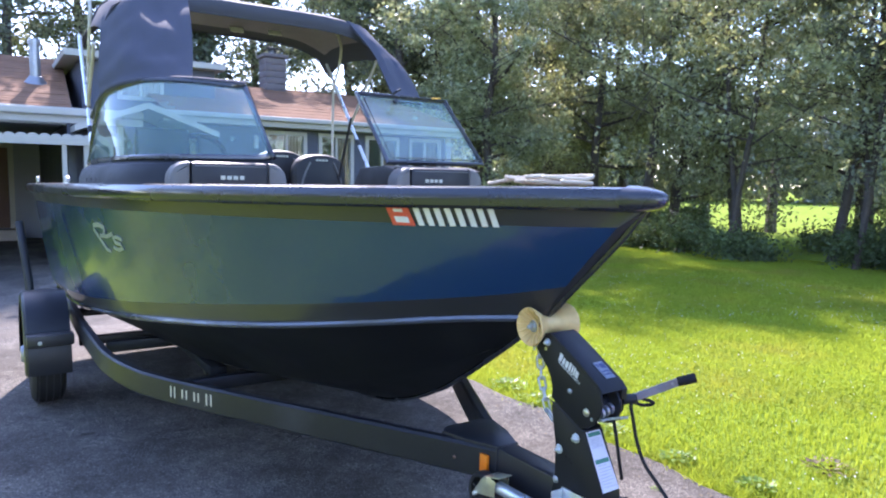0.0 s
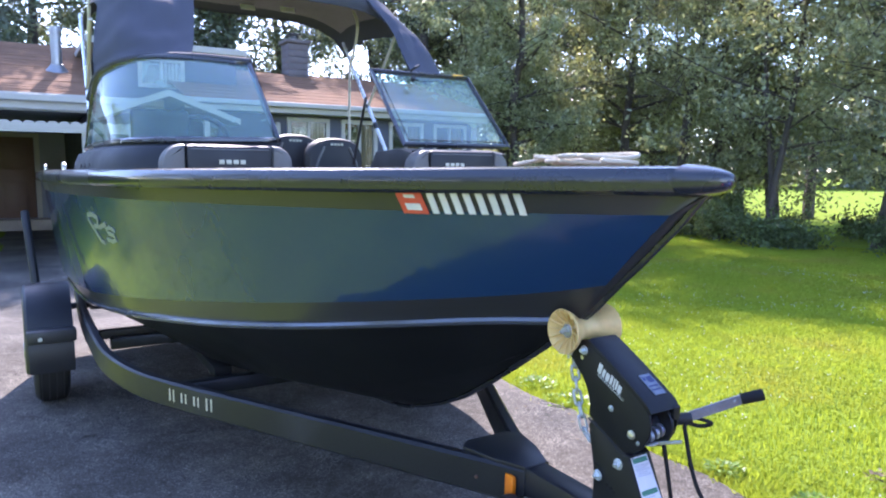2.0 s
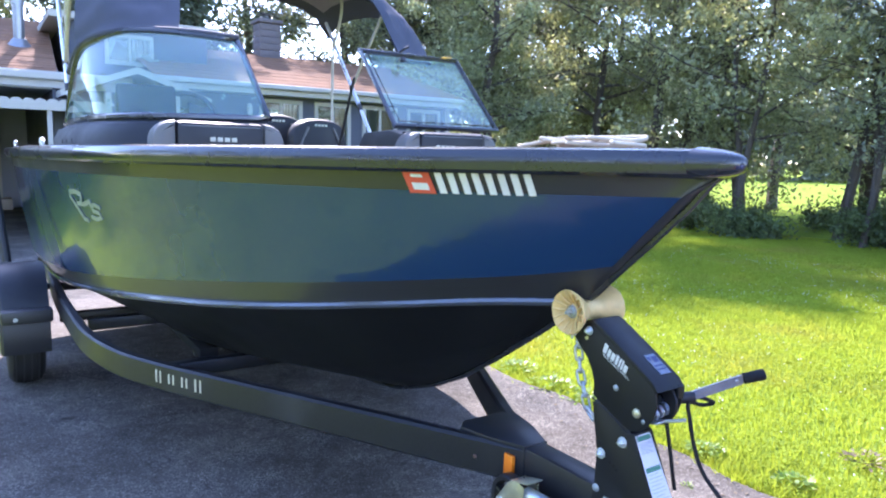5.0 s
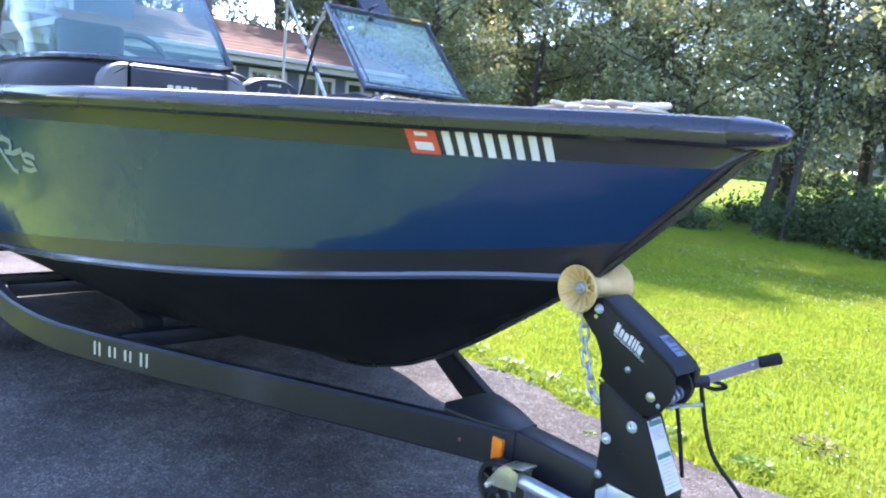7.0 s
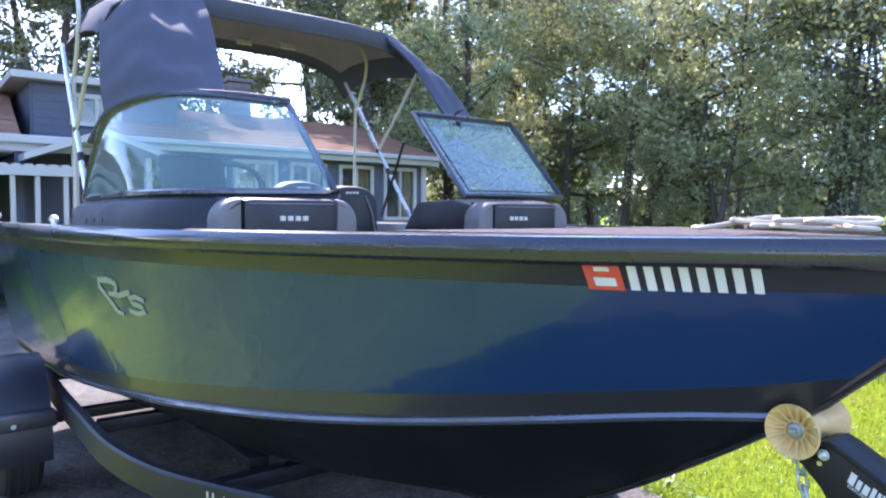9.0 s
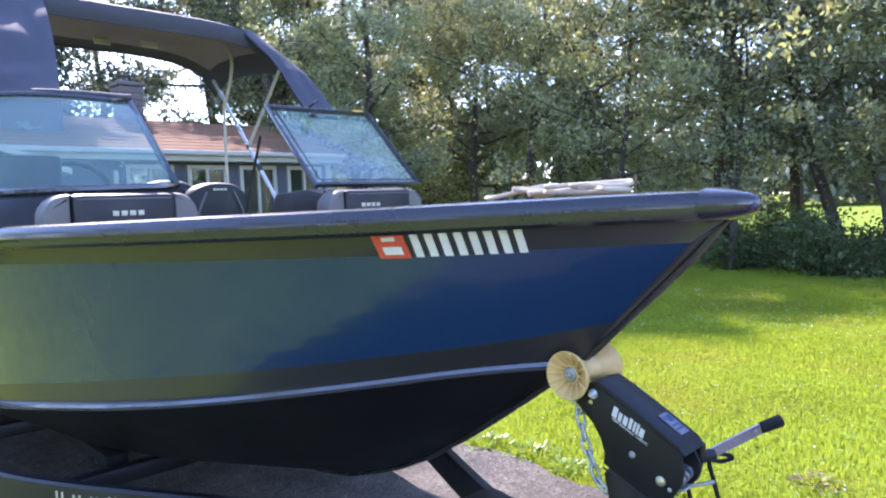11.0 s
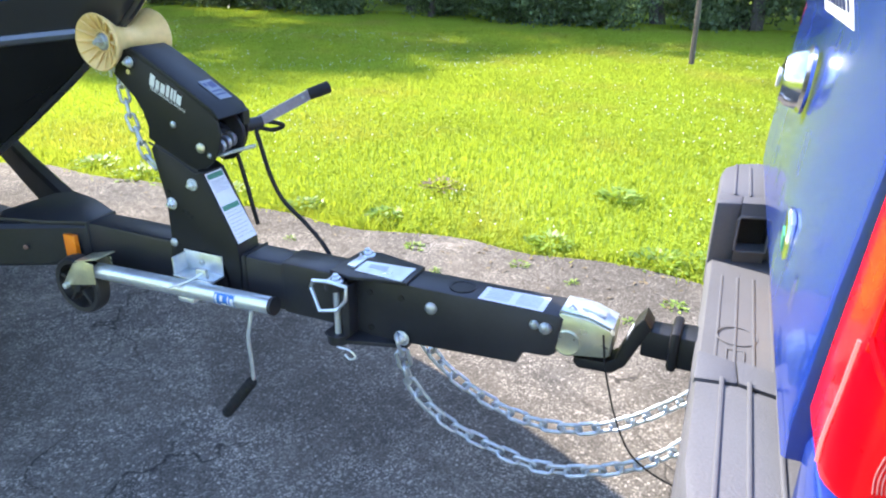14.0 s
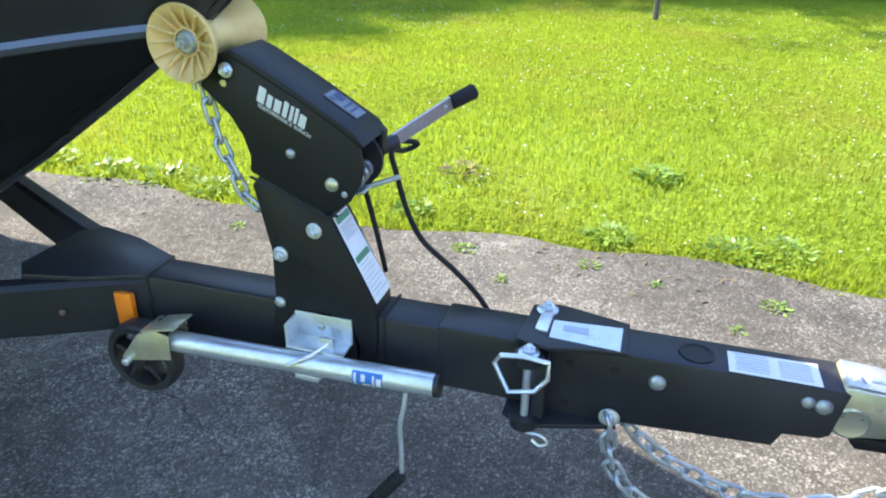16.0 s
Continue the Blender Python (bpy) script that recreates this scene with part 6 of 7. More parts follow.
# winch behind the plates, its crank and wiring
part("winch_drum", cyl((0.120, -0.04, 0.82), (0.120, 0.04, 0.82), 0.034), M_RAIL, post, "dark winch drum")
for k in range(3):
    part("gear_wheel", lathe([(0.016, 0), (0.018, 0.003), (0.018, 0.009), (0.016, 0.012)], (0.158, -0.030 + 0.02 * k, 0.803 + 0.004 * k), (0, 1, 0), 14), M_STEEL, post, "small steel gear wheel")
part("winch_gear", lathe([(0.05, 0), (0.052, 0.004), (0.05, 0.01)], (0.14, 0.025, 0.825), (0, 1, 0), 26), M_BLACK_PLASTIC, post)
part("winch_bar", join(box(0.075, 0.010, 0.008, (0.195, 0.004, 0.792), 0.002, (0, -14, 30)), box(0.028, 0.045, 0.006, (0.168, -0.018, 0.784), 0.002, (0, -14, 0))), M_BOLT, post, "thin steel ratchet bar")
crank = thing("winch_crank", (0.17, 0.08, 0.84), "grey steel winch crank with a black rubber grip", "handle")


def flat_bar(points, wide, thin, up=(0, 0, 1)):
    rows = []
    for i, p in enumerate(points):
        p = Vector(p)
        d = (Vector(points[min(i + 1, len(points) - 1)]) - Vector(points[max(i - 1, 0)])).normalized()
        side = d.cross(Vector(up)).normalized()
        top = side.cross(d)
        rows.append([p + top * a + side * b for a, b in ((-wide, -thin), (wide, -thin), (wide, thin), (-wide, thin), (-wide, -thin))])
    return loft(rows, smooth=False)


part("arm", flat_bar([(0.165, 0.06, 0.832), (0.185, 0.095, 0.840), (0.272, 0.193, 0.898), (0.285, 0.208, 0.905)], 0.0125, 0.0035), M_STEEL, crank, "flat grey steel arm")
bolt((0.262, 0.176, 0.892), (0.75, -0.66, 0), 0.005, crank, M_BOLT, False, "arm_rivet", 0.004)
part("hub", cyl((0.15, 0.05, 0.83), (0.19, 0.10, 0.838), 0.016), M_BLACK_PLASTIC, crank)
part("grip", cyl((0.270, 0.190, 0.897), (0.305, 0.232, 0.913), 0.0145, 0.0155, bevel=0.003), M_RUBBER, crank, "black rubber grip")
cord = thing("wiring_cord", (0.28, 0.07, 0.55), "black wiring cord looped from the winch to the tongue", "cord")
part("cord", tube(smooth_line([(0.17, 0.075, 0.845), (0.205, 0.13, 0.832), (0.215, 0.15, 0.82), (0.195, 0.13, 0.812), (0.188, 0.08, 0.825), (0.20, 0.075, 0.78), (0.22, 0.075, 0.71), (0.25, 0.078, 0.65), (0.31, 0.078, 0.60), (0.36, 0.075, 0.555), (0.40, 0.07, 0.505)], 50), 0.0055, 8), M_RUBBER, cord)
part("second_cord", tube(smooth_line([(0.14, 0.056, 0.76), (0.155, 0.056, 0.70), (0.168, 0.056, 0.64), (0.178, 0.06, 0.58)], 16), 0.0055, 8), M_RUBBER, cord)

# tongue jack, swung up
jack = part("tongue_jack", tube([(-0.215, -0.112, 0.432), (0.345, -0.112, 0.452)], 0.0215, 20), M_ZINC, TRAILER, "zinc plated swing-up tongue jack")
part("end_cap", cyl((0.343, -0.112, 0.452), (0.352, -0.112, 0.4525), 0.0225), M_BLACK_PLASTIC, jack)
part("jack_label", loft([[(x, -0.112 + 0.0221 * math.cos(radians(a)), 0.4459 + (x - 0.175) * 0.0357 + 0.0221 * math.sin(radians(a))) for a in range(135, 266, 10)] for x in (0.188, 0.200, 0.232, 0.248)]), M_BLUE_LABEL, jack, "blue and white printed label")
for x0, x1, a0, a1 in ((0.191, 0.196, 145, 255), (0.206, 0.214, 150, 190), (0.208, 0.224, 200, 225), (0.228, 0.232, 150, 250), (0.236, 0.246, 160, 215)):
    part("label_mark", loft([[(x, -0.112 + 0.0225 * math.cos(radians(a)), 0.4459 + (x - 0.175) * 0.0357 + 0.0225 * math.sin(radians(a))) for a in np.linspace(a0, a1, 8)] for x in (x0, x1)]), M_LABEL, jack)
part("mount_bracket", join(box(0.120, 0.006, 0.056, (0.098, -0.056, 0.492), 0.002), box(0.120, 0.05, 0.006, (0.098, -0.08, 0.466), 0.002), box(0.006, 0.05, 0.05, (0.041, -0.078, 0.490), 0.002), box(0.05, 0.03, 0.012, (0.09, -0.112, 0.418), 0.003)), M_ZINC, jack, "zinc bracket bolted to the tongue")
part("pivot_lug", box(0.032, 0.012, 0.030, (0.118, -0.088, 0.478), 0.003), M_ZINC, jack)
part("lock_pin", tube([(0.122, -0.092, 0.482), (0.10, -0.122, 0.470), (0.062, -0.145, 0.455)], 0.0038, 8), M_ZINC, jack)
dome((0.095, -0.06, 0.495), (0, -1, 0), 0.008, jack)
part("crank_rod", tube(smooth_line([(0.29, -0.125, 0.43), (0.288, -0.132, 0.40), (0.282, -0.136, 0.36), (0.284, -0.136, 0.30), (0.284, -0.136, 0.245)], 14), 0.0046, 8), M_ZINC, jack)
part("crank_grip", cyl((0.284, -0.14, 0.244), (0.204, -0.16, 0.134), 0.0135, seg=14, bevel=0.003), M_RUBBER, jack, "ribbed black crank grip")
for k in range(9):
    f = 0.08 + k * 0.105
    p = Vector((0.284, -0.14, 0.244)).lerp(Vector((0.204, -0.16, 0.134)), f)
    d = (Vector((0.204, -0.16, 0.134)) - Vector((0.284, -0.14, 0.244))).normalized() * 0.003
    part("grip_ring", cyl(p - d, p + d, 0.0148, seg=14), M_RUBBER, jack)
part("wheel_fork", join(slab([(-0.20, 0.462), (-0.205, 0.405), (-0.30, 0.385), (-0.318, 0.372), (-0.322, 0.390), (-0.275, 0.452), (-0.235, 0.468)], -0.142, -0.138, 0.001),
                        slab([(-0.20, 0.462), (-0.205, 0.405), (-0.30, 0.385), (-0.318, 0.372), (-0.322, 0.390), (-0.275, 0.452), (-0.235, 0.468)], -0.082, -0.078, 0.001),
                        box(0.085, 0.062, 0.004, (-0.225, -0.11, 0.470), 0.001, (0, -14, 0))), M_ZINC_Y, jack, "yellow zinc wheel fork")
jw = part("jack_wheel", join(lathe([(0.064, -0.020), (0.076, -0.022), (0.081, -0.016), (0.083, 0.0), (0.081, 0.016), (0.076, 0.022), (0.064, 0.020), (0.064, -0.020)], (-0.292, -0.11, 0.378), (0, 1, 0), 36, caps=False), lathe([(0.016, -0.024), (0.018, -0.02), (0.018, 0.02), (0.016, 0.024)], (-0.292, -0.11, 0.378), (0, 1, 0), 18)), M_BLACK_PLASTIC, jack, "black plastic jack wheel")
for k in range(5):
    a = k * math.tau / 5 + 0.3
    part("spoke", box(0.056, 0.030, 0.010, (-0.292 + 0.041 * math.cos(a), -0.11, 0.378 + 0.041 * math.sin(a)), 0.002, (0, -math.degrees(a), 0)), M_BLACK_PLASTIC, jw)
part("jack_axle", lathe([(0.008, 0), (0.008, 0.012), (0.004, 0.014)], (-0.308, -0.142, 0.385), (0, -1, 0), 12), M_ZINC, jack)
jack.location += Vector((-0.006, 0, 0.009))

# side beams, crossmembers, axle
def beam_line(s):
    return [p if s < 0 else p + Vector((0, -0.03 * min(1.0, max(0.0, (-p.x - 0.33) / 0.3)), 0)) for p in smooth_line([(-0.325, s * 0.024, 0.472), (-0.80, s * 0.256, 0.465), (-1.20, s * 0.455, 0.460), (-1.62, s * 0.668, 0.457), (-1.92, s * 0.82, 0.457), (-2.20, s * 0.94, 0.462), (-2.55, s * 1.025, 0.480), (-3.0, s * 1.05, 0.50), (-3.8, s * 1.05, 0.51), (-5.1, s * 1.0, 0.51)], 60)]


def beam(s):
    path, rows = beam_line(s), []
    for i, p in enumerate(path):
        d = path[min(i + 1, 59)] - path[max(i - 1, 0)]
        d.z = 0
        o = Vector((-d.y, d.x, 0)).normalized()
        r, h, b = 0.025, 0.062, 0.010
        prof = [(-r, -h + b), (-r + b, -h), (r - b, -h), (r, -h + b), (r, h - b), (r - b, h), (-r + b, h), (-r, h - b), (-r, -h + b)]
        rows.append([p + o * a + Vector((0, 0, c)) for a, c in prof])
    return loft(rows)


sb = part("side_beam", beam(-1), M_FRAME, TRAILER, "black curved side beam")
part("side_beam", beam(1), M_FRAME, TRAILER, "black curved side beam")
side = beam_line(-1)
for k in range(4):  # blanked maker's name on the beam
    x = -1.90 + 0.074 * k
    i = next(n for n in range(len(side) - 1) if side[n].x >= x > side[n + 1].x)
    p, d = side[i].lerp(side[i + 1], (side[i].x - x) / (side[i].x - side[i + 1].x)), (side[i] - side[i + 1]).normalized()
    out = Vector((d.y, -d.x, 0)).normalized() * 0.0262
    tall = 0.028 if k in (0, 3) else 0.022
    for w in ((-0.019, -0.009), (0.010, 0.019)):
        part("badge_bar", loft([[p + out + d * u + Vector((0, 0, h + 0.004)) for u in w] for h in (-tall, tall)], thick=0.001), M_SILVER, sb, "plain cream badge bar")
part("junction_cover", join(slab([(-0.32, -0.047), (-0.44, -0.098), (-0.56, -0.125), (-0.60, -0.085), (-0.60, 0.085), (-0.56, 0.125), (-0.44, 0.098), (-0.32, 0.047)], 0.528, 0.543, 0.004, plane="xy"), box(0.006, 0.10, 0.135, (-0.318, 0, 0.474), 0.001)), M_FRAME, TRAILER)
part("marker_lamp", slab([(-0.378, 0.428), (-0.336, 0.428), (-0.334, 0.508), (-0.376, 0.508)], -0.082, -0.068, 0.002), M_AMBER, TRAILER, "orange side reflector")
dome((-0.47, -0.13, 0.47), (0.42, -0.9, 0), 0.007, TRAILER, M_DOOR)
for x in (-2.05, -3.2, -4.6):
    part("crossmember", box(0.07, 1.9 if x < -2.5 else 1.62, 0.07, (x, 0, 0.43), 0.008), M_FRAME, TRAILER)
part("axle", box(0.06, 2.1, 0.06, (-3.75, 0, 0.37), 0.006), M_FRAME, TRAILER)
for s in (-1, 1):
    part("bunk", box(2.9, 0.09, 0.05, (-3.55, s * 0.55, 0.505), 0.008, (0, 1.2, 0)), M_RUBBER, TRAILER, "black carpeted bunk board")
    for x in (-2.3, -3.3, -4.5):
        part("bunk_bracket", box(0.05, 0.05, 0.09, (x, s * 0.55, 0.46), 0.004), M_FRAME, TRAILER)
    part("guide_post", join(tube([(-4.22, s * 1.30, 0.50), (-4.24, s * 1.31, 0.72), (-4.56, s * 1.345, 1.16)], 0.028, 10), box(0.05, 0.4, 0.04, (-4.22, s * 1.13, 0.50), 0.005)), M_BLACK_PLASTIC, TRAILER, "black guide post")


def wheel(x, y):
    w = part("wheel", lathe([(0.19, -0.095), (0.235, -0.1), (0.295, -0.095), (0.322, -0.075), (0.332, -0.03), (0.332, 0.03), (0.322, 0.075), (0.295, 0.095), (0.235, 0.1), (0.19, 0.095)], (x, y, 0.332), (0, 1, 0), 44), M_RUBBER, TRAILER, "black radial trailer tyre")
    s = -1 if y < 0 else 1
    part("rim", lathe([(0.19, 0), (0.185, 0.03), (0.14, 0.05), (0.13, 0.09), (0.06, 0.095), (0.05, 0.115), (0.0005, 0.115)], (x, y + s * 0.03, 0.332), (0, s, 0), 30), M_STEEL, w, "grey steel wheel rim")
    for k in range(4):
        part("tread_groove", lathe([(0.3335, -0.004), (0.334, 0), (0.3335, 0.004)], (x, y - 0.06 + 0.04 * k, 0.332), (0, 1, 0), 44), M_BLACK_PLASTIC, w)


def fender(x, y):
    def ring(r, yy):
        return [(x + r * math.cos(a), yy, 0.36 + r * 0.98 * math.sin(a)) for a in [radians(-14 + 208 * k / 26) for k in range(27)]]
    f = part("fender", loft([[(p[0], p[1], p[2] - 0.0) for p in ring(0.385, y - 0.135)], ring(0.40, y - 0.120), ring(0.405, y), ring(0.40, y + 0.12)], thick=0.006), M_FRAME, TRAILER, "rounded black plastic fender")
    part("fender_skirt", loft([ring(0.385, y - 0.135 if y < 0 else y + 0.135), ring(0.33, y - 0.14 if y < 0 else y + 0.14)], thick=0.004), M_FRAME, f)
    part("fender_step", box(0.10, 0.26, 0.075, (x + 0.43, y, 0.50), 0.012), M_BLACK_PLASTIC, f, "black fender step pad")
    part("reflector_dot", lathe([(0.012, 0), (0.012, 0.004)], (x + 0.481, y - 0.06, 0.49), (1, 0, 0), 12), M_BOLT, f)


for s in (-1, 1):
    wheel(-3.70, s * 1.255)
    fender(-3.70, s * 1.255)


# ---- truck ----
TRUCK = thing("pickup_truck", (2.5, 0, 0), "blue pickup truck with a chrome handle and dark step bumper", "truck")
TX = 1.343
gate = part("tailgate", join(slab([(TX, 0.755), (TX - 0.002, 0.80), (TX + 0.008, 0.95), (TX + 0.025, 1.13), (TX - 0.004, 1.25), (TX + 0.05, 1.36), (TX + 0.11, 1.36), (TX + 0.11, 0.755)], -0.615, 0.615, 0.012)), M_TRUCK, TRUCK, "glossy blue tailgate")
part("cab", join(box(1.2, 1.42, 0.55, (3.9, 0, 1.55), 0.12, seg=3)), M_TRUCK, TRUCK)
part("bed", join(span((TX + 0.12, -0.745, 0.62), (5.6, -0.69, 1.34), 0.02), span((TX + 0.12, 0.69, 0.62), (5.6, 0.745, 1.34), 0.02), span((TX + 0.12, -0.69, 0.66), (3.2, 0.69, 0.72))), M_TRUCK, TRUCK, "blue bed sides")
part("hood", span((4.2, -0.70, 0.62), (6.2, 0.70, 1.22), 0.1, 3), M_TRUCK, TRUCK)
for k in range(7):  # blanked name pressed into the tailgate
    part("pressed_bar", box(0.004, 0.060 if k % 2 else 0.045, 0.075 if k % 2 else 0.085, (TX + 0.0050, 0.42 - k * 0.14, 0.875), 0.001, (0, 4, 0)), M_TRUCK, gate, "plain bar pressed into the gate")
hd = part("gate_handle", lathe([(0.054, 0), (0.056, 0.006), (0.048, 0.012), (0.044, 0.030), (0.036, 0.041), (0.015, 0.046), (0.0005, 0.047)], (TX + 0.010, 0.025, 1.042), (-1, 0, 0.05), 32), M_CHROME, gate, "round chrome gate handle")
part("lock_disc", lathe([(0.016, 0), (0.016, 0.002), (0.0005, 0.002)], (TX - 0.036, 0.025, 1.0445), (-1, 0, 0.05), 16), M_GALV, hd)


def gate_x(z):
    """The upper gate's face, below the lip."""
    return TX + 0.025 - (z - 1.13) * 0.029 / 0.12


# Thin white patch with eight dark bars on the upper gate.
white_patch = part("gate_patch", loft([[(gate_x(z) - 0.0012, y, z) for y in (0.12, -0.27)] for z in (1.147, 1.215)], thick=0.001), M_LABEL, gate, "white patch with dark upright bars")
for k in range(8):
    part("patch_bar", loft([[(gate_x(z) - 0.0022, y, z) for y in (0.085 - 0.042 * k, 0.062 - 0.042 * k)] for z in (1.165, 1.205)], thick=0.0006), M_NAVY, white_patch)
part("gate_badge", join(slab([(-0.30, 0.85), (-0.255, 0.86), (-0.245, 0.91), (-0.29, 0.90)], TX - 0.007, TX + 0.004, 0.002, plane="yz")), M_CHROME, gate, "small chrome and green badge")
part("badge_green", slab([(-0.29, 0.86), (-0.262, 0.867), (-0.256, 0.885), (-0.284, 0.88)], TX - 0.009, TX - 0.0065, plane="yz"), M_GREEN, gate)


def lens(s, u, z, off=0.0):
    """A place on the lamp's outer skin: u runs from the gate's edge round the corner to the side."""
    x0 = TX + 0.012 + max(0.0, z - 0.85) * 0.07
    d, r = u * 0.2665, 0.05
    if d < 0.078:
        p, n = (x0, 0.622 + d), (-1.0, 0.0)
    elif d < 0.078 + r * math.pi / 2:
        a = (d - 0.078) / r
        p, n = (x0 + r - r * math.cos(a), 0.70 + r * math.sin(a)), (-math.cos(a), math.sin(a))
    else:
        p, n = (x0 + r + d - 0.1565, 0.75), (0.0, 1.0)
    return Vector((p[0] + n[0] * off, s * (p[1] + n[1] * off), z))


def tail_lamp(s):
    a, b = sorted((s * 0.622, s * 0.748))
    us = [k / 24 for k in range(25)]
    mid = Vector((TX + 0.10, s * 0.68, 0))
    rows = []
    for z, g in ((0.812, 0.30), (0.813, 0.10), (0.819, 0.03), (0.832, 0.0), (0.90, 0.0), (1.00, 0.0), (1.10, 0.0), (1.18, 0.0), (1.197, 0.03), (1.205, 0.10), (1.207, 0.30)):
        rows.append([lens(s, u, z).lerp(Vector((mid.x, mid.y, z)), g) for u in us] + [Vector((mid.x + 0.06, s * 0.63, z)), lens(s, 0, z).lerp(Vector((mid.x, mid.y, z)), g)])
    t = part("tail_lamp", loft(rows), M_RED, TRUCK, "tall glossy red tail lamp")

    def patch(u0, u1, z0, z1, m, n, skew=0.0, label="", off=0.0012):
        return part(n, loft([[lens(s, u, z + skew * (u - u0), off) for u in np.linspace(u0, u1, 8)] for z in np.linspace(z0, z1, 6)]), m, t, label)

    def line(pts, r, m, n, label=""):
        return part(n, tube([lens(s, p.x, p.z) for p in smooth_line([(u, 0, z) for u, z in pts], 16)], r, 6), m, t, label)

    patch(0.37, 0.41, 0.965, 1.135, M_DARK_RED, "dark_strip")
    patch(0.435, 0.465, 0.975, 1.125, M_AMBER_DIM, "amber_strip", label="narrow amber reflector strip")
    patch(0.48, 0.50, 0.975, 1.125, M_RED_DEEP, "inner_strip")
    line([(0.36, 0.95), (0.355, 1.05), (0.37, 1.14), (0.50, 1.152), (0.56, 1.14), (0.57, 1.05), (0.555, 0.97), (0.50, 0.955)], 0.0022, M_RED_DEEP, "strip_frame")
    # Highlight along the upper lens, put on as a pale strip.
    patch(0.45, 0.97, 1.178, 1.186, M_LENS_PALE, "top_glint", label="painted pale highlight along the lens top")
    line([(0.46, 1.168), (0.7, 1.170), (0.97, 1.166)], 0.0016, M_AMBER_DIM, "amber_line")
    patch(0.58, 0.80, 1.115, 1.158, M_RED_DEEP, "bulb_bowl", label="deeper red bulb bowl")
    patch(0.74, 0.98, 1.030, 1.070, M_RED_DEEP, "reflector_block", label="faceted red reflector block")
    patch(0.76, 0.98, 0.958, 1.004, M_RED_DEEP, "reflector_block", label="faceted red reflector block")
    patch(0.80, 0.90, 0.966, 0.996, M_DARK_RED, "block_facet", off=0.002)
    patch(0.79, 0.93, 1.036, 1.062, M_DARK_RED, "block_facet", off=0.002)
    # Bulb reflection, put on as an amber strip.
    patch(0.60, 0.70, 0.938, 0.944, M_AMBER, "amber_glow", -0.06, "small amber bulb reflection")
    line([(0.36, 0.962), (0.48, 0.930), (0.62, 0.915), (0.80, 0.908), (0.98, 0.906)], 0.0042, M_RED, "lens_crease")
    # Highlight down the lens corner, put on as a pale line.
    line([(0.30, 0.95), (0.305, 0.90), (0.30, 0.86), (0.31, 0.83)], 0.0028, M_LENS_PALE, "edge_glint", "painted pale highlight down the lens edge")
    for k in range(6):
        u = 0.52 + 0.011 * k
        line([(u, 0.878 - 0.002 * k), (u - 0.004, 0.860 - 0.001 * k), (u + 0.004, 0.842 + 0.001 * k)], 0.0007, M_LENS_PALE, "lens_rib")
    patch(0.60, 0.97, 0.840, 0.888, M_RED_DEEP, "lower_reflector")
    part("corner_pillar", slab([(TX + 0.042, 1.213), (TX + 0.05, 1.33), (TX + 0.15, 1.34), (TX + 0.165, 1.19)], a, b, 0.014), M_TRUCK, TRUCK, "blue bed corner above the lamp")
    part("pillar_foot", slab([(TX + 0.016, 0.62), (TX + 0.014, 0.808), (TX + 0.14, 0.808), (TX + 0.14, 0.62)], a, b, 0.012), M_TRUCK, TRUCK)


tail_lamp(-1)
tail_lamp(1)

# step bumper: low middle, raised corners with step pockets
bump = part("bumper", slab([(1.266, 0.492), (1.252, 0.515), (1.252, 0.552), (1.262, 0.567), (1.41, 0.572), (1.44, 0.46), (1.33, 0.45)], -0.42, 0.42, 0.005), M_BUMPER, TRUCK, "dark grey plastic step bumper")


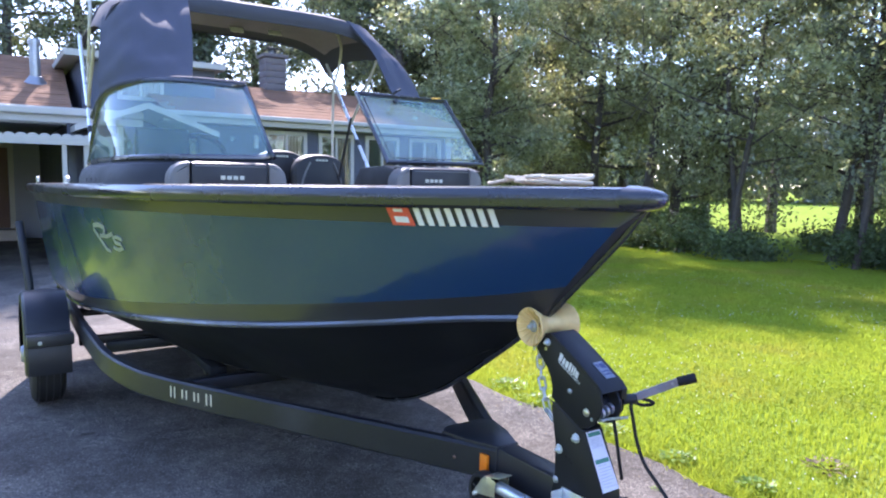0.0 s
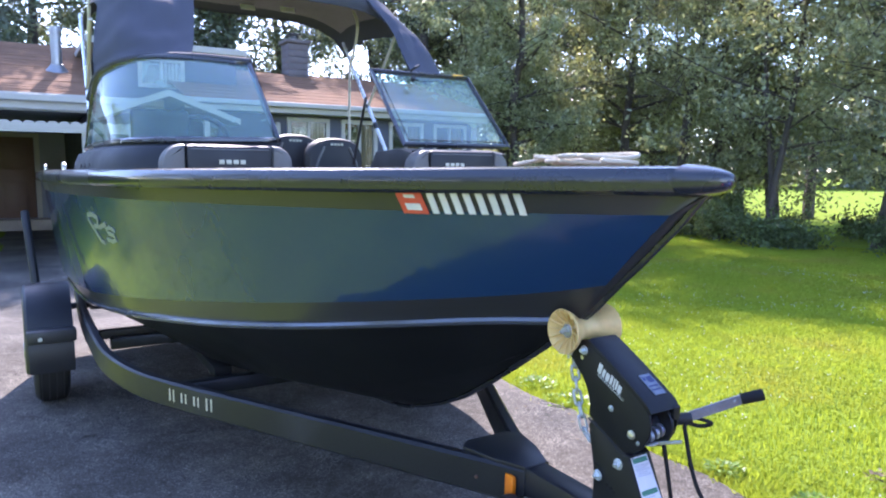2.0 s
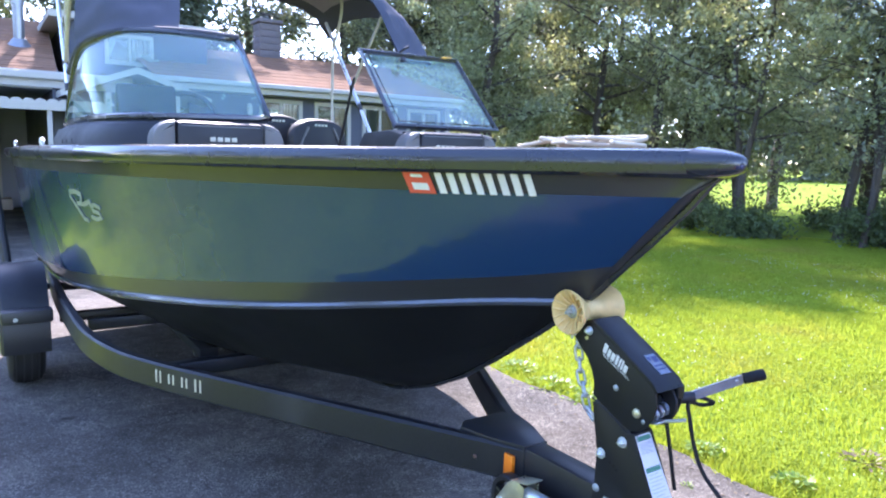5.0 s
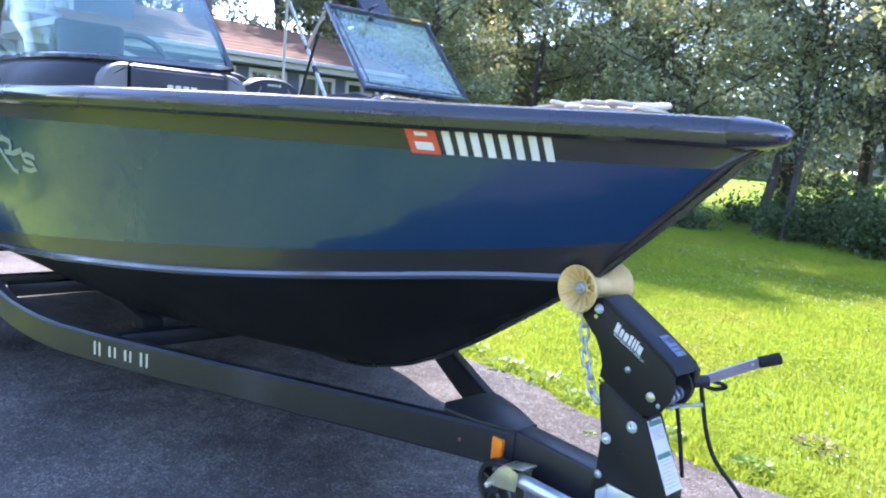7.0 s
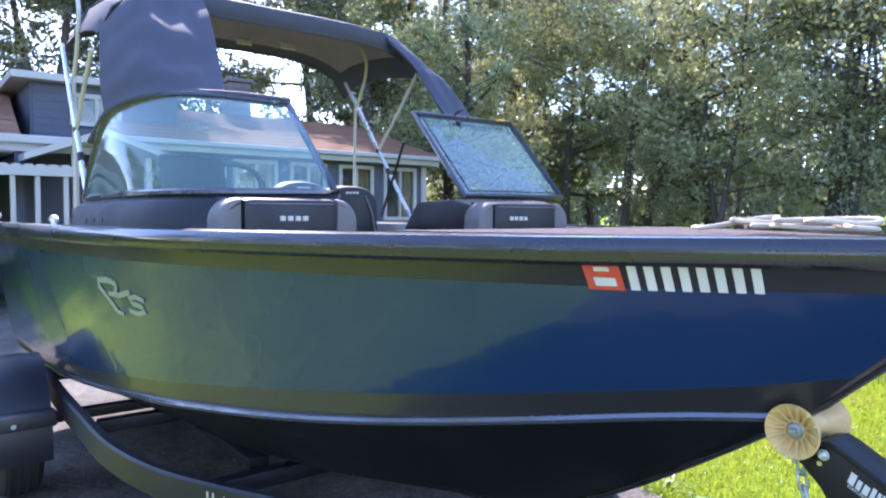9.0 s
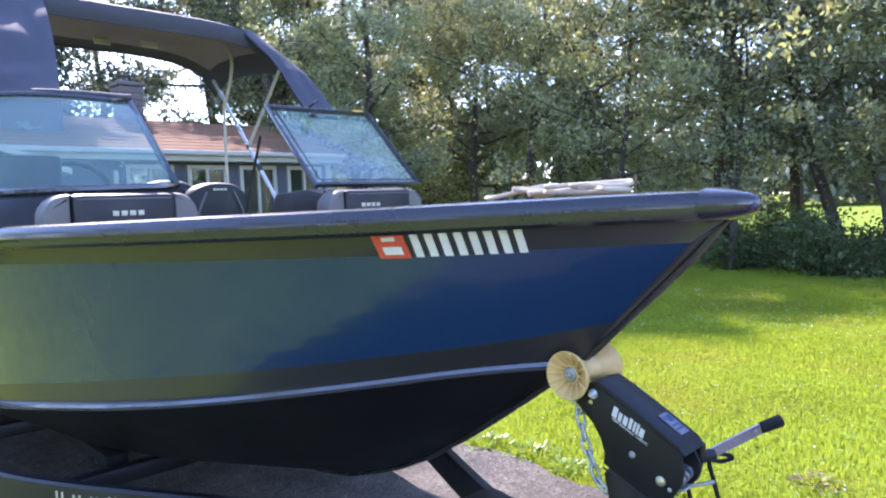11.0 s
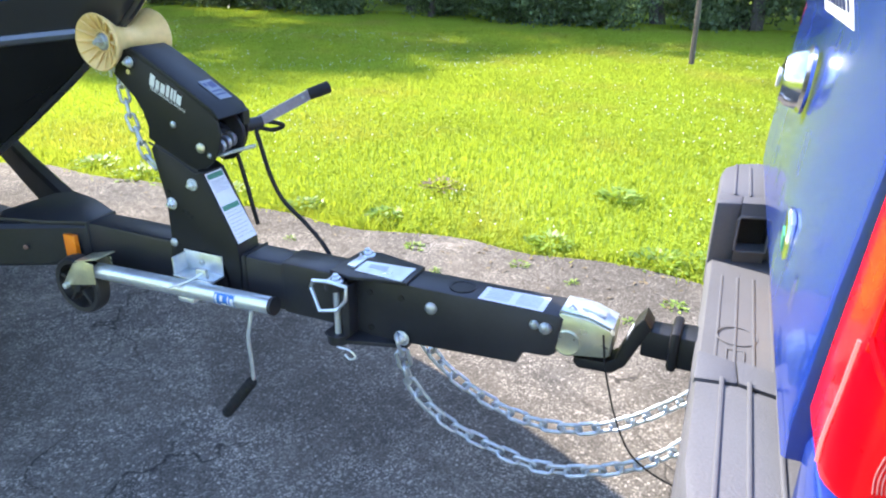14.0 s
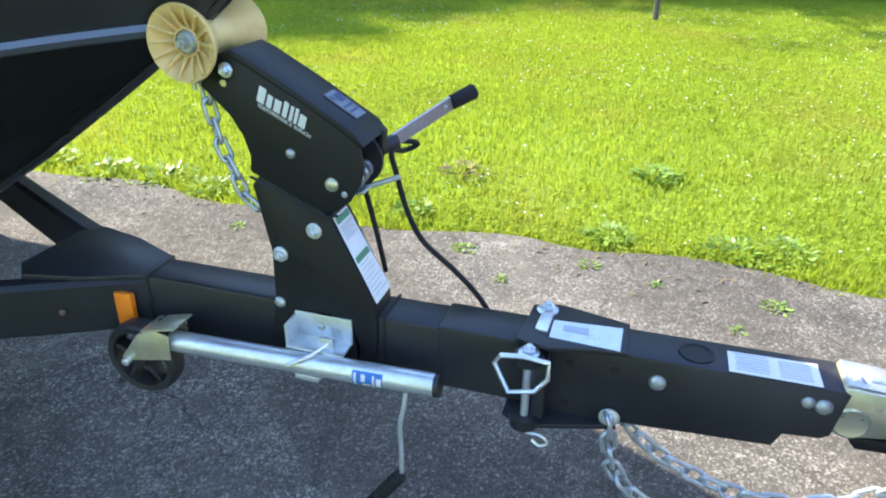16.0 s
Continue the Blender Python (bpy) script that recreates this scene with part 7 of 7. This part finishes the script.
def bumper_corner(s):
    """Raised end block; its wall towards the middle has a deep foot pocket."""
    a, b = Vector((1.250, 0.3155)), Vector((1.392, 0.351))
    w, back = (b - a).normalized(), Vector((0.004, 0.058))
    p, q = a + w * 0.055, a + w * 0.123
    z0, z1 = 0.495, 0.716

    def lean(y, z):
        """The inner wall slopes outwards as it rises."""
        return y + (math.copysign(0.38 * (z - 0.643), y) if abs(y) < 0.44 else 0.0)

    def block(o, lo, hi, bev=0.0):
        return slab([(v[0], s * v[1]) for v in o], lo, hi, bev, plane="xy")

    body = block([(1.250, 0.395), p + back, q + back, (1.44, 0.41), (1.44, 0.735), (1.33, 0.728), (1.282, 0.70), (1.256, 0.655), (1.250, 0.60)], z0, z1, 0.016)
    left = block([(1.250, 0.395), a, p, p + back], z0, z1 - 0.001, 0.006)
    right = block([q + back, q, b, (1.44, 0.363), (1.44, 0.41)], z0, z1 - 0.001)
    top, low = block([p + back, p, q, q + back], 0.684, z1 - 0.001), block([p + back, p, q, q + back], z0, 0.603)
    bm = join(body, left, right, top, low)
    for v in bm.verts:
        v.co.y = lean(v.co.y, v.co.z)
        if v.co.z < 0.6 and abs(v.co.y) > 0.5:
            v.co.z += 0.25 * (abs(v.co.y) - 0.5)
    c = part("bumper_corner", bm, M_BUMPER, bump, "raised bumper corner with a ribbed top and a foot pocket")
    for k in range(3):
        part("tread_rib", box(0.006, 0.27 - 0.02 * k, 0.005, (1.286 + 0.034 * k, s * (0.545 - 0.010 * k), z1 + 0.0005), 0.002), M_BUMPER, c)
    m, n = (p + q) / 2, Vector((w.y, -w.x))

    def on_wall(u, z, off):
        v = m + w * u + n * off
        return v.x, lean(s * v.y, z), z

    ring = [on_wall(u, z, 0.002) for u, z in ((-0.035, 0.607), (-0.031, 0.602), (0.031, 0.602), (0.035, 0.607), (0.035, 0.681), (0.031, 0.686), (-0.031, 0.686), (-0.035, 0.681))]
    part("pocket_rim", tube(ring, 0.0035, 6, closed=True), M_BUMPER, c)
    part("step_pocket", loft([[on_wall(u, z, -0.050) for u in (-0.038, 0.038)] for z in (0.598, 0.690)], thick=0.003), M_RUBBER, c, "black back of the foot pocket")


bumper_corner(1)
bumper_corner(-1)
for k in range(4):
    part("tread_rib", box(0.005, 0.54, 0.003, (1.287 + 0.032 * k, 0, 0.5682 + 0.0014 * k), 0.001), M_BUMPER, bump)
part("hitch_cover", join(tube([(1.322 + 0.036 * math.cos(k * math.tau / 24), -0.01 + 0.036 * math.sin(k * math.tau / 24), 0.5705) for k in range(24)], 0.0014, 5, closed=True),
                         tube([(1.305, -0.065, 0.570), (1.335, -0.065, 0.571), (1.335, -0.135, 0.571), (1.305, -0.135, 0.570)], 0.0014, 5, closed=True)), M_BUMPER, bump, "faint moulded circle and rectangle")
plate = part("number_plate", slab([(-0.07, 0.56), (0.235, 0.56), (0.235, 0.71), (-0.07, 0.71)], 1.402, 1.405, 0.001, plane="yz"), M_PLATE, TRUCK, "orange-yellow number plate with blanked figures")
for k in range(7):
    part("plate_bar", box(0.002, 0.022, 0.07, (1.4005, 0.195 - 0.036 * k, 0.635), 0.0005), M_NAVY, plate)
part("plate_frame", join(box(0.006, 0.33, 0.018, (1.40, 0.083, 0.556), 0.002), box(0.012, 0.012, 0.17, (1.40, 0.243, 0.635), 0.002)), M_TRIM, plate, "white plate frame with blanked lettering")
TRUCK.matrix_basis = Matrix.Translation((1.372, 0, 0)) @ pose(0, 0, 0, 0, 0, 1.5) @ Matrix.Translation((2.5 - 1.36, 0, 0))
# receiver, ball mount and ball
hitch = thing("ball_mount", (1.2, 0, 0.5), "black drop ball mount in the truck receiver", "hitch")
part("shank", join(box(0.16, 0.054, 0.060, (1.245, 0.0, 0.522), 0.006), slab([(1.150, 0.557), (1.166, 0.578), (1.182, 0.556), (1.14, 0.46), (1.115, 0.437), (1.045, 0.433), (1.035, 0.445), (1.035, 0.457), (1.10, 0.460), (1.118, 0.472)], -0.028, 0.028, 0.003)), M_POST, hitch)
part("receiver_collar", join(box(0.020, 0.084, 0.088, (1.228, 0.0, 0.522), 0.008), box(0.20, 0.068, 0.070, (1.335, 0, 0.520), 0.005)), M_POST, hitch)
part("ball", lathe([(0.012, -0.05), (0.014, -0.02), (0.022, -0.012), (0.0254, 0.002), (0.02, 0.016), (0.005, 0.025)], (1.06, 0, 0.50), (0, 0, 1), 20), M_CHROME, hitch)
for a, b in ((0.55, 0.60), (0.66, 0.71), (0.77, 0.84)):
    p, q = Vector((1.118, 0, 0.472)).lerp(Vector((1.150, 0, 0.557)), a), Vector((1.118, 0, 0.472)).lerp(Vector((1.150, 0, 0.557)), b)
    part("mount_label", slab([(p.x, p.z), (q.x, q.z), (q.x - 0.0009, q.z + 0.0005), (p.x - 0.0009, p.z + 0.0005)], -0.018, 0.010), M_LABEL, hitch, "white printed label")
for s in (-1, 1):
    for x in (2.35, 5.2):
        tw = part("truck_wheel", lathe([(0.20, -0.11), (0.33, -0.11), (0.37, -0.08), (0.375, 0.0), (0.37, 0.08), (0.33, 0.11), (0.20, 0.11)], (x, s * 0.68, 0.375), (0, 1, 0), 36), M_RUBBER, TRUCK, "black truck tyre")
        part("rim", lathe([(0.2, 0), (0.18, 0.05), (0.08, 0.09), (0.0005, 0.09)], (x, s * 0.70, 0.375), (0, s, 0), 24), M_ZINC, tw)
